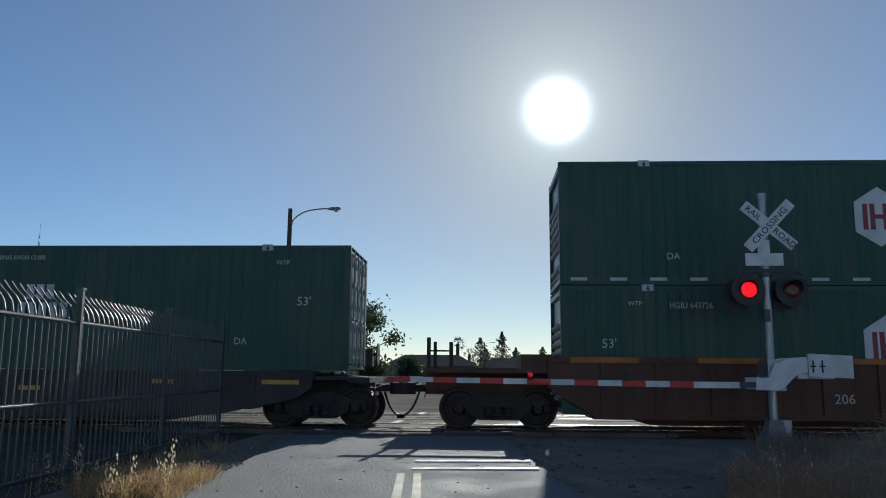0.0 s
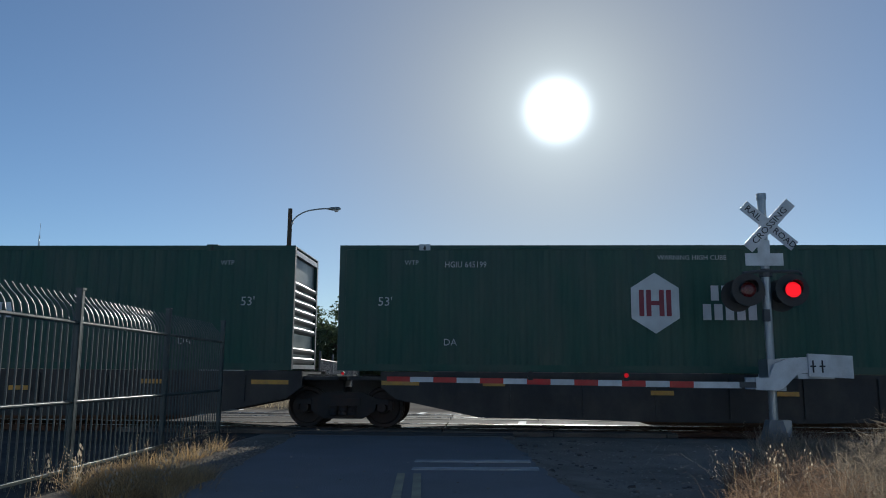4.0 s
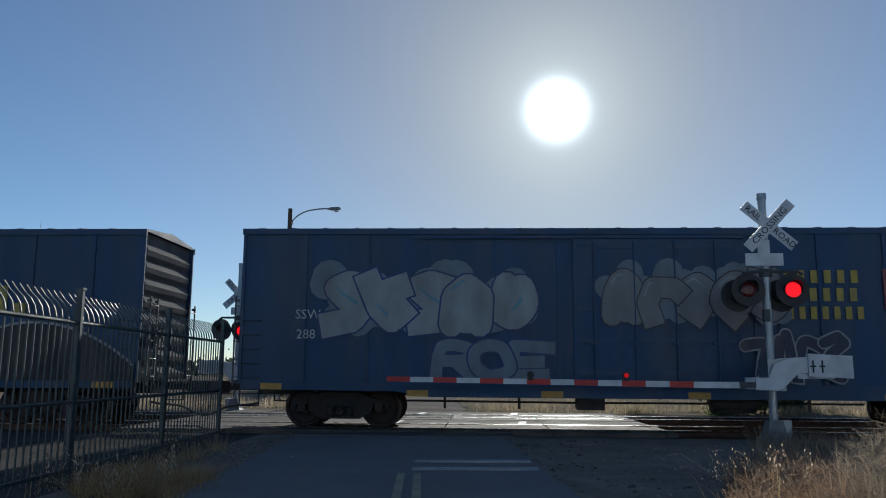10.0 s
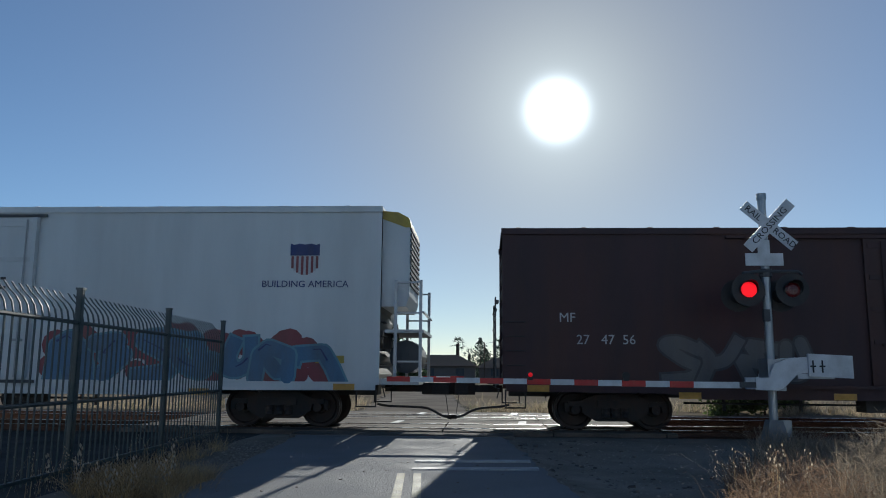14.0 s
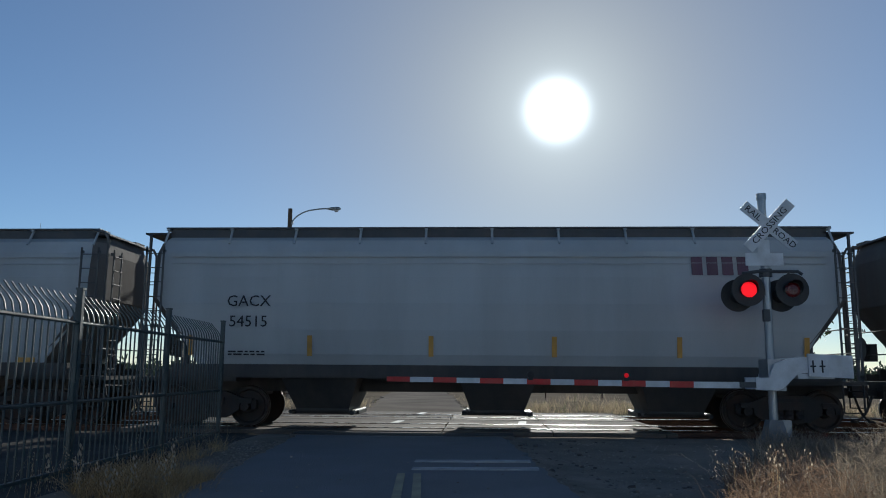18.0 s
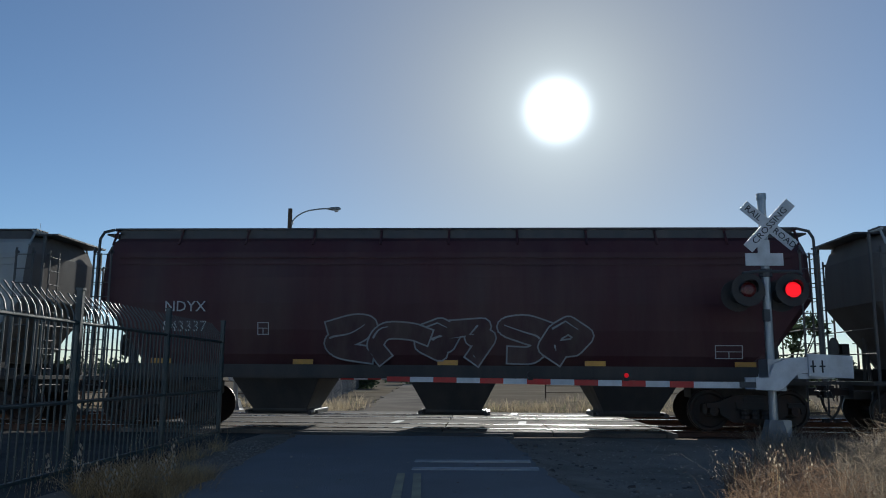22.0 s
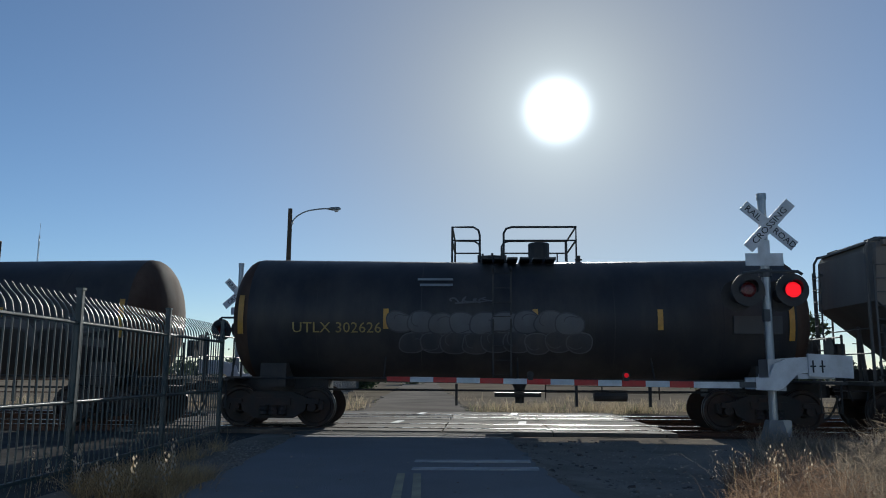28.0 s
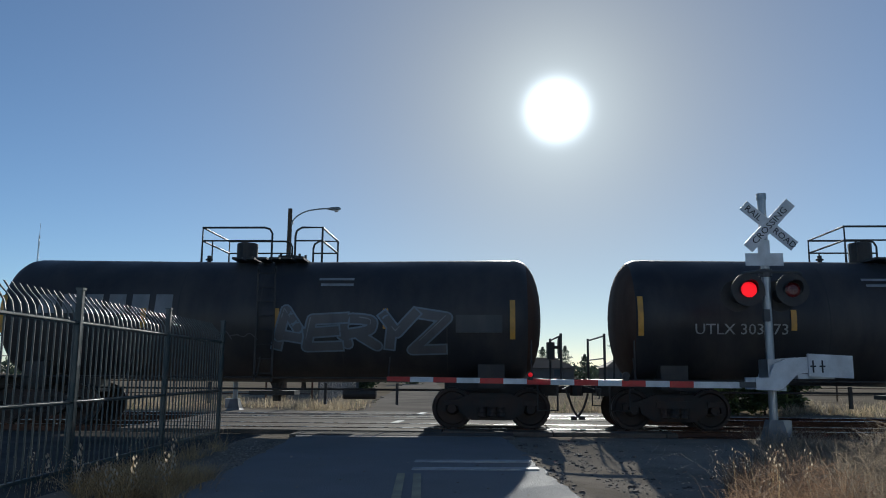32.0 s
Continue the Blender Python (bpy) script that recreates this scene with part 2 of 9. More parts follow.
def axis(y):
    """The middle of the road at that distance."""
    return -0.80 - 0.075 * (y - 8.6)


def ground_height(x, y):
    z = -0.10 + 0.05 * noise.noise(Vector((x * 0.25, y * 0.25, 0))) + 0.02 * noise.noise(Vector((x * 1.3, y * 1.3, 3)))
    off = abs(x - axis(y))
    side = x - axis(y)
    if side > 1.7 and y < 17.5:
        z -= 0.15 * min(1.0, (side - 1.7) / 0.7) * min(1.0, max(0.0, (16.6 - y) / 3.0))
    if off < 3.4 and y < 17.5:
        z = min(z, -0.085 - 0.02 * max(0.0, 3.2 - off))
    if 15.5 < y < 17.46:
        z = z * 0.5 - 0.045
    if 17.46 < y < 26.6:
        z = -0.36
    if y > 60:
        z = -0.12
    return z


xs = [-3500, -1200, -500, -250, -120, -80, -60, -45, -35] + [-30 + 0.6 * i for i in range(101)] + [35, 45, 60, 80, 120, 250, 500, 1200, 3500]
ys = [-400, -120, -50, -25, -15, -8, -4, 0, 2, 4, 5] + [6 + 0.35 * i for i in range(30)] + [16.5, 16.8, 17.1, 17.4, 17.5, 20, 23, 26.2, 26.55, 26.8] + [27.5 + 0.9 * i for i in range(30)] + [58, 64, 80, 110, 160, 260, 500, 1000, 2000, 4500]
verts = [(x, y, ground_height(x, y) if abs(x) < 60 and -10 < y < 60 else (-0.36 if 17.46 < y < 26.6 else -0.12)) for y in ys for x in xs]
nx = len(xs)
faces = [(j * nx + i, j * nx + i + 1, (j + 1) * nx + i + 1, (j + 1) * nx + i) for j in range(len(ys) - 1) for i in range(nx - 1)]
me = bpy.data.meshes.new("ground")
me.from_pydata(verts, [], faces)
me.materials.append(M_EARTH)
me.materials.append(M_FIELD)
me.materials.append(M_YARD)
# the ground left of the fence takes the darker colour
me.polygons.foreach_set("material_index", [1 if ys[i // (nx - 1)] > 26.5 else 2 if xs[i % (nx - 1)] < -5.3 else 0 for i in range(len(faces))])
me.shade_smooth()
tagged(new("ground", me), "bare dry earth with gravel beside the road", "ground", kind="structure")


def strip(name, label, y0, y1, half_l, half_r, z, ragged=0.12, seed=1, step=0.35, material=M_ASPHALT):
    rnd = random.Random(seed)
    bm = bmesh.new()
    rows = []
    y = y0
    while True:
        rows.append((y, half_l + rnd.uniform(-ragged, ragged), half_r + rnd.uniform(-ragged, ragged)))
        if y >= y1:
            break
        y = min(y1, y + step * (1 if y < 40 else 5))
    top = [[bm.verts.new((axis(y) + f, y, z + 0.012 * (1 - abs(f) / 3.0))) for f in (-l, -l * 0.5, 0, r * 0.5, r)] for y, l, r in rows]
    low = [[bm.verts.new((axis(y) + f, y, z - 0.2)) for f in (-l - 0.05, r + 0.05)] for y, l, r in rows]
    for i in range(len(rows) - 1):
        for k in range(4):
            bm.faces.new((top[i][k], top[i][k + 1], top[i + 1][k + 1], top[i + 1][k]))
        bm.faces.new((low[i][0], top[i][0], top[i + 1][0], low[i + 1][0]))
        bm.faces.new((top[i][4], low[i][1], low[i + 1][1], top[i + 1][4]))
    return tagged(part(name, bm, material, None), label, "road", kind="structure")


ROAD = strip("road", "worn grey asphalt road that leads up to the crossing", -9.0, 16.9, 2.45, 1.85, -0.055, 0.07, 3)
strip("road_far", "narrow dusty worn road beyond the tracks", 26.4, 150, 2.0, 1.8, -0.06, 0.2, 4, material=M_DIRTROAD)
# approach slab between the road and the tracks, and the strip between them
bm = bmesh.new()
box(bm, axis(17.0) - 2.6, axis(17.0) + 2.1, 16.6, YT[0] - 1.66, -0.36, -0.035)
box(bm, CROSS[0], CROSS[1], YT[0] + 1.66, YT[1] - 1.66, -0.36, -0.02)
box(bm, CROSS[0], CROSS[1], YT[1] + 1.66, 26.5, -0.36, -0.03)
tagged(part("pavement", bm, M_APRON, None), "asphalt apron between and beside the tracks", "pavement", kind="structure")
PAINT = tagged(new("road_marking"), "worn white stop lines and centre lines on the road", "road marking", kind="structure")


def quad(bm, pts, z):
    a = [bm.verts.new((x, y, z)) for x, y in pts]
    b = [bm.verts.new((x, y, z - 0.02)) for x, y in pts]
    bm.faces.new(a)
    for i in range(len(pts)):
        bm.faces.new((a[i], b[i], b[(i + 1) % len(pts)], a[(i + 1) % len(pts)]))


for y0, x0, x1 in ((11.78, -0.99, 0.72), (10.85, -0.95, 0.78)):
    bm = bmesh.new()
    quad(bm, [(x0, y0), (x1, y0 + 0.19), (x1, y0 + 0.42), (x0, y0 + 0.24)], -0.030)
    part("stop_line", bm, M_LINE, PAINT)
for o in (-0.11, 0.10):
    bm = bmesh.new()
    quad(bm, [(axis(y) + o + d, y) for y, d in ((-6, -0.05), (-6, 0.05), (10.45, 0.05), (10.45, -0.05))], -0.034)
    part("centre_line", bm, M_CENTRE, PAINT)
for x, y, dx in ((-2.25, 20.6, 0), (-1.95, 25.0, 0), (0.98, 20.7, 0), (0.95, 25.2, 0)):
    bm = bmesh.new()
    quad(bm, [(x - 0.08, y - 0.5), (x + 0.12, y - 0.5), (x + 0.2, y + 0.6), (x - 0.0, y + 0.6)], -0.004)
    part("lane_dash", bm, M_LINE, PAINT)

# unseen plain pale wall added behind the camera to bounce sunlight onto the train
M_BOUNCE = surface("pale_bounce_wall", (0.60, 0.65, 0.70), 0.9, 0, 0.06, 0.8, DUST, 0.08, 4)
for name, x0, x1, y0, y1 in (("wall_south", -46, 46, -24.3, -24.0),):
    bm = bmesh.new()
    box(bm, x0, x1, y0, y1, -0.3, 7.5)
    box(bm, x0 - 0.1, x1 + 0.1, y0 - 0.1, y1 + 0.1, 7.5, 7.7)
    tagged(part(name, bm, M_BOUNCE, None), "plain pale unseen wall added behind the road to bounce sunlight", "wall", kind="structure")

# rails, ties, ballast, crossing panels
RAIL = [(-0.07, -0.175), (-0.07, -0.16), (-0.012, -0.14), (-0.012, -0.045), (-0.036, -0.03), (-0.036, -0.006), (-0.028, 0.0), (0.028, 0.0), (0.036, -0.006), (0.036, -0.03), (0.012, -0.045), (0.012, -0.14), (0.07, -0.16), (0.07, -0.175)]
for k, yc in enumerate(YT):
    tr = tagged(new(f"track_{k + 1}"), "standard-gauge railway track on grey ballast", "railway track", kind="structure")
    for s in (-1, 1):
        bm = bmesh.new()
        a = [bm.verts.new((-700, yc + s * 0.753 + y, z)) for y, z in RAIL]
        b = [bm.verts.new((200, yc + s * 0.753 + y, z)) for y, z in RAIL]
        for i in range(len(RAIL)):
            f = bm.faces.new((a[i], b[i], b[(i + 1) % len(RAIL)], a[(i + 1) % len(RAIL)]))
            f.material_index = 1 if i in (5, 6, 7) else 0
        part("rail", fixed(bm), [M_RAILSIDE, M_TREAD], tr)
    bm = bmesh.new()
    box(bm, -0.115, 0.115, -1.3, 1.3, -0.33, -0.17)
    tie = part("tie", bm, M_TIE, tr)
    tie.matrix_basis = pose(4.6, yc, 0)
    for x0, n in ((4.6, 30), (-22.0, 27)):
        for i in range(n):
            if x0 + i * 0.52 != 4.6:
                share("tie", tie.data, tr, pose(x0 + i * 0.52, yc + random.uniform(-0.04, 0.04), random.uniform(-0.01, 0.01), 0, 0, random.uniform(-1, 1)))
    for yy, w in ((-1.23, 0.78), (0.0, 1.30), (1.23, 0.78)):
        x = CROSS[0]
        m2 = None
        while x < CROSS[1] - 0.1:
            ln = min(2.44, CROSS[1] - x)
            bm = bmesh.new()
            v = box(bm, x + 0.012, x + ln - 0.012, yc + yy - w / 2, yc + yy + w / 2, -0.34, -0.012)
            bmesh.ops.bevel(bm, geom=[e for e in bm.edges if e.verts[0].co.z > -0.1 and e.verts[1].co.z > -0.1], offset=0.012, segments=1, affect="EDGES")
            part("crossing_panel", bm, M_CONC, tr)
            x += ln


def stones(name, label, spots, size, material, seed):
    """Loose stones: squashed eight-cornered lumps. spots: a function that gives a place."""
    rnd = random.Random(seed)
    V, F = [], []
    for x, y, z in spots:
        r = rnd.uniform(*size)
        b = len(V)
        rot = rnd.uniform(0, 6.28)
        for dx, dy, dz in ((-1, -1, -0.6), (1, -1, -0.6), (1, 1, -0.6), (-1, 1, -0.6), (-0.6, -0.7, 0.7), (0.7, -0.5, 0.5), (0.5, 0.7, 0.8), (-0.7, 0.6, 0.5)):
            dx, dy = dx * math.cos(rot) - dy * math.sin(rot), dx * math.sin(rot) + dy * math.cos(rot)
            V.append((x + dx * r * rnd.uniform(0.7, 1.2), y + dy * r * rnd.uniform(0.7, 1.2), z + dz * r * rnd.uniform(0.5, 0.9)))
        for f in ((4, 5, 6, 7), (0, 1, 5, 4), (1, 2, 6, 5), (2, 3, 7, 6), (3, 0, 4, 7)):
            F.append([b + i for i in f])
    me = bpy.data.meshes.new(name)
    me.from_pydata(V, [], F)
    me.materials.append(material)
    return tagged(new(name, me), label, "gravel", kind="stuff")


rnd = random.Random(11)
spots = []
for yc in (21.3,):
    for i in range(9000):
        x = rnd.uniform(CROSS[1], 26) if rnd.random() < 0.6 else rnd.uniform(-26, CROSS[0])
        y = rnd.uniform(16.9, 26.3)
        spots.append((x, y, -0.20 - 0.05 * rnd.random() - (0.08 if y < 17.4 or y > 25.7 else 0)))
stones("ballast", "grey crushed-stone track ballast", spots, (0.03, 0.065), M_BALLAST, 12)
bm = bmesh.new()
for x0, x1 in ((-800, CROSS[0]), (CROSS[1], 300)):
    box(bm, x0, x1, 17.2, 26.0, -0.5, -0.225)
tagged(part("ballast_bed", bm, M_BALLAST, None), "grey ballast bed under the tracks", "gravel", kind="structure")
spots = []
for i in range(1500):
    y = rnd.uniform(7.0, 16.6)
    x = axis(y) + 1.8 + abs(rnd.gauss(0, 1.9))
    spots.append((x, y, ground_height(x, y) + 0.003))
for i in range(2600):
    y = rnd.uniform(9.4, 15.6)
    x = axis(y) - 2.15 - abs(rnd.gauss(0, 0.75))
    spots.append((x, y, ground_height(x, y) + 0.005))
for i in range(60):
    spots.append((rnd.uniform(-3, 1), rnd.uniform(7.5, 15), -0.045))
stones("loose_gravel", "loose grey gravel along the edges of the road", spots, (0.006, 0.02), M_GRAVEL, 13)
spots = []
for i in range(80):
    y = rnd.uniform(9.0, 16.4)
    x = axis(y) + 2.0 + abs(rnd.gauss(0, 1.5))
    spots.append((x, y, ground_height(x, y) + 0.004))
stones("loose_stones", "scattered dark stones on the dirt shoulder", spots, (0.022, 0.05), M_DARKSTONE, 14)

# ---- dry grass and weeds ----
M_DRY = leaf_material("dry_grass_blades", (0.46, 0.33, 0.17), 0.5)
M_DRYDARK = leaf_material("dry_brown_weeds", (0.33, 0.215, 0.135), 0.5)
M_WEED = leaf_material("grey_brown_weeds", (0.33, 0.265, 0.19), 0.5)
M_GREENWEED = leaf_material("grey_green_weeds", (0.16, 0.18, 0.09), 0.5)
M_VERGE = leaf_material("golden_verge_grass", (0.48, 0.33, 0.155), 0.5)
M_SEED = leaf_material("pale_seed_heads", (0.42, 0.35, 0.25), 0.45)
M_PALEGRASS = leaf_material("bleached_field_grass", (0.44, 0.36, 0.24), 0.5)


def blades(name, label, material, spots, height, width, lean, seed, heads=0.0, curl=0.3, grain=0.0038):
    """Grass: bent three-piece blades; some carry seed heads."""
    rnd = random.Random(seed)
    V, F, M = [], [], []
    for x, y, z in spots:
        h, a, w = rnd.uniform(*height), rnd.uniform(0, 6.283), width * rnd.uniform(0.7, 1.4)
        l = lean * rnd.random()
        dx, dy = math.cos(a) * l * h, math.sin(a) * l * h
        wx, wy = -math.sin(a + rnd.uniform(-1, 1)) * w, math.cos(a) * w
        b = len(V)
        for f, ww in ((0, 1.0), (0.5, 0.8), (0.85, 0.5)):
            g = f + curl * f * f
            V += [(x + dx * g - wx * ww, y + dy * g - wy * ww, z + h * f), (x + dx * g + wx * ww, y + dy * g + wy * ww, z + h * f)]
        tx, ty, tz = x + dx * (1 + curl), y + dy * (1 + curl), z + h * (1 - 0.25 * l)
        V.append((tx, ty, tz))
        F += [(b, b + 1, b + 3, b + 2), (b + 2, b + 3, b + 5, b + 4), (b + 4, b + 5, b + 6)]
        M += [0, 0, 0]
        if rnd.random() < heads:
            for k in range(5 if grain < 0.005 else 11):
                c = len(V)
                q = grain * rnd.uniform(0.8, 1.8)
                ox, oy, oz = tx + rnd.uniform(-0.03, 0.03), ty + rnd.uniform(-0.03, 0.03), tz - 0.03 * k + rnd.uniform(-0.01, 0.02)
                V += [(ox - q, oy, oz), (ox, oy + q * 0.5, oz - q * 2), (ox + q, oy, oz), (ox, oy - q * 0.5, oz + q * 2)]
                F.append((c, c + 1, c + 2, c + 3))
                M.append(1)
    me = bpy.data.meshes.new(name)
    me.from_pydata(V, [], F)
    me.materials.append(material)
    me.materials.append(M_SEED)
    me.polygons.foreach_set("material_index", M)
    return tagged(new(name, me), label, "grass", kind="stuff")


def twigs(name, label, material, domes, n, seed):
    """Dry bushes: fine forked twigs that fill low domes and point up and out. domes: x, y, radius, height."""
    rnd = random.Random(seed)
    V, F = [], []
    for _ in range(n):
        x, y, r, h = domes[rnd.randrange(len(domes))]
        a, f, e = rnd.uniform(0, 6.283), rnd.random() ** 0.5, rnd.random() ** 0.7
        top = h * (1 - 0.45 * f * f)
        p = Vector((x + r * 1.25 * f * math.cos(a), y + r * 1.25 * f * math.sin(a), -0.25 + top * e))
        d = Vector((math.cos(a) * f + rnd.gauss(0, 0.7), math.sin(a) * f + rnd.gauss(0, 0.7), rnd.uniform(-0.1, 1.2))).normalized()
        ln, w = rnd.uniform(0.04, 0.15), rnd.uniform(0.0008, 0.0019)
        side = d.cross(Vector((rnd.gauss(0, 1), rnd.gauss(0, 1), rnd.gauss(0, 1)))).normalized() * w
        bend = Vector((rnd.gauss(0, 1), rnd.gauss(0, 1), rnd.gauss(0, 1))) * ln * 0.18
        k = len(V)
        V += [p - side, p + side, p + d * ln * 0.5 + bend + side * 0.8, p + d * ln * 0.5 + bend - side * 0.8, p + d * ln]
        F += [(k, k + 1, k + 2, k + 3), (k + 3, k + 2, k + 4)]
        if rnd.random() < 0.5:
            q = p + d * ln * 0.5 + bend
            V += [q - side * 0.6, q + side * 0.6, q + (d + bend * 9).normalized() * ln * 0.45]
            F.append((k + 5, k + 6, k + 7))
    me = bpy.data.meshes.new(name)
    me.from_pydata(V, [], F)
    me.materials.append(material)
    return tagged(new(name, me), label, "weeds", kind="stuff")


rnd = random.Random(21)


def scatter(n, cx, cy, sx, sy, clumps, tight):
    out = []
    cs = [(rnd.gauss(cx, sx), rnd.gauss(cy, sy)) for _ in range(clumps)]
    for _ in range(n):
        a, b = cs[rnd.randrange(clumps)]
        x, y = rnd.gauss(a, tight), rnd.gauss(b, tight)
        out.append((x, y, ground_height(x, y) - 0.01))
    return out


left = [p for p in scatter(7500, -4.0, 9.2, 0.36, 0.6, 85, 0.075) if -0.52 * p[1] < p[0] < -0.335 * p[1] and p[0] > -4.78 and 8.2 < p[1] < 10.3]
left += [p for p in scatter(1500, -4.5, 12.2, 0.2, 1.1, 30, 0.1) if p[0] > -4.8 and p[0] < -4.35]
blades("verge_grass", "golden dry grass tufts between the road and the fence", M_VERGE, left, (0.03, 0.30), 0.0026, 1.5, 22, 0.06)
stalks = [(rnd.uniform(-4.75, -3.3), rnd.uniform(8.1, 8.9), -0.1) for _ in range(11)] + [(-4.45, 8.75, -0.1), (-4.47, 8.77, -0.1)]
blades("seed_stalks", "thin dry weed stalks with pale seed heads by the fence", M_VERGE, stalks, (0.25, 0.62), 0.003, 0.25, 34, 1.0, 0.2, 0.009)
under = [(rnd.gauss(-4.85, 0.10), rnd.uniform(8.2, 15) if k % 3 else rnd.uniform(8.3, 9.4), -0.1) for k in range(90)]
blades("fence_weeds", "sparse dry weeds along the foot of the fence", M_DRY, under, (0.15, 0.55), 0.0022, 0.5, 23, 0.8)
right = [p for p in scatter(13000, 6.4, 12.6, 1.2, 2.1, 130, 0.20) if p[0] > 3.3 + 0.27 * (p[1] - 9) and p[1] < 16.0]
blades("roadside_weeds", "brown dry weeds thick beside the signal mast", M_WEED, right, (0.12, 0.55), 0.0035, 1.2, 24, 0.03)
near = [p for p in scatter(7000, 3.7, 9.8, 0.55, 0.9, 60, 0.16) if p[0] > 0.30 * p[1]]
tall = [p for p in scatter(900, 1.95, 5.1, 0.26, 0.42, 50, 0.12) if p[0] > 0.31 * p[1] and p[1] > 3.6]
blades("roadside_weeds", "tall tangled golden-brown weeds at the edge of the road", M_DRYDARK, tall, (0.25, 0.96), 0.0017, 0.75, 27, 0.006, 0.35)
twigs("tumbleweed", "bushy reddish-brown dry weeds at the edge of the road", M_DRYDARK, [(1.45, 4.95, 0.16, 0.72), (1.68, 5.0, 0.24, 0.92), (1.92, 5.15, 0.28, 1.03), (2.15, 5.2, 0.28, 0.98), (2.36, 5.35, 0.26, 0.90), (1.85, 4.7, 0.25, 0.78), (2.1, 4.75, 0.25, 0.8)], 20000, 31)
twigs("tumbleweed", "bushy grey-brown dry weeds at the edge of the road", M_WEED, [(2.52, 5.4, 0.24, 1.12), (2.75, 5.55, 0.28, 1.26), (3.0, 5.6, 0.28, 1.26), (2.6, 5.0, 0.26, 0.95), (2.85, 5.2, 0.26, 1.05)], 15000, 32)
tallest = [p for p in scatter(1200, 2.6, 5.5, 0.2, 0.35, 24, 0.12) if p[0] > 0.42 * p[1]]
blades("roadside_weeds", "tall grey-brown weeds beyond the shoulder", M_WEED, tallest, (0.4, 1.2), 0.0019, 0.9, 28, 0.015, 0.5)
oats = [(rnd.gauss(1.80, 0.08), rnd.gauss(5.1, 0.15), -0.25) for _ in range(14)]
blades("wild_oats", "thin pale wild oat stems with hanging seeds", M_DRY, oats, (0.95, 1.12), 0.0016, 0.35, 29, 0.9)
blades("roadside_weeds", "tangled brown dry weeds at the edge of the road", M_DRYDARK, near, (0.12, 0.5), 0.003, 0.7, 25, 0.03)
field = []
tufts = []
while len(tufts) < 330:
    y = 27.0 + abs(rnd.gauss(0, 6)) * (1 if len(tufts) % 2 else 0.35)
    x = rnd.uniform(-26, 26)
    if abs(x - axis(y)) > 2.1 and noise.noise(Vector((x * 0.22, y * 0.3, 5))) > -0.12:
        tufts.append((x, y, rnd.uniform(0.12, 0.45)))
while len(field) < 14000:
    x, y, r = tufts[rnd.randrange(len(tufts))]
    x, y = rnd.gauss(x, r), rnd.gauss(y, r * 0.7)
    if y > 26.7 and abs(x - axis(y)) > 1.7:
        field.append((x, y, -0.13))
blades("field_grass", "bleached dry grass tufts on bare soil beyond the tracks", M_PALEGRASS, field, (0.08, 0.52), 0.007, 1.1, 26)
greens = [p for p in field if noise.noise(Vector((p[0] * 0.3, p[1] * 0.3, 9))) > 0.18][:900]
blades("field_weeds", "low grey-green weeds among the dry grass", M_GREENWEED, greens, (0.15, 0.5), 0.009, 1.0, 33)

# ---- the steel fence ----
M_FENCE = surface("dark_green_fence_paint", (0.006, 0.026, 0.030), 0.46, 0.0, 0.2, 6.0, DUST, 0.03, bump=0.03, spec=0.9)
FENCE = thing("fence", "dark green steel picket fence with outward-curved tops", "fence")
P0, P1 = Vector((-4.62, 3.2, 0)), Vector((-5.11, 15.27, 0))
n_post = 5
dirn = (P1 - P0) / (n_post - 1)
turn_z = math.degrees(math.atan2(dirn.y, dirn.x))
bm = bmesh.new()
for a in (1,):
    box(bm, -0.038, 0.038, -0.038, 0.038, -0.3, 2.22)
    box(bm, -0.045, 0.045, -0.045, 0.045, 2.22, 2.245)
    bmesh.ops.bevel(bm, geom=[g for g in bm.edges if abs(g.verts[0].co.z - g.verts[1].co.z) > 0.5], offset=0.008, segments=2, affect="EDGES")
post_me = part("post", bm, M_FENCE, FENCE)
post_me.matrix_basis = pose(P0.x, P0.y, 0, 0, 0, turn_z)
for i in range(1, n_post):
    q = P0 + dirn * i
    share("post", post_me.data, FENCE, pose(q.x, q.y, 0, 0, 0, turn_z))
bm = bmesh.new()
prof = [(0, 0.04), (0, 1.86), (0.02, 1.95), (0.07, 2.03), (0.15, 2.11), (0.21, 2.19)]
q, e = 0.0095, 0.75
corner = ((-1, -e), (-e, -1), (e, -1), (1, -e), (1, e), (e, 1), (-e, 1), (-1, e))
rings = [[bm.verts.new((dx * q, y + dy * q, z)) for dx, dy in corner] for y, z in prof]
for r0, r1 in zip(rings, rings[1:]):
    for i in range(8):
        bm.faces.new((r0[i], r0[(i + 1) % 8], r1[(i + 1) % 8], r1[i]))
bm.faces.new(rings[-1])
PICKET = part("picket", fixed(bm), M_FENCE, FENCE)
seg = dirn.length
n_pk = 20
first = True
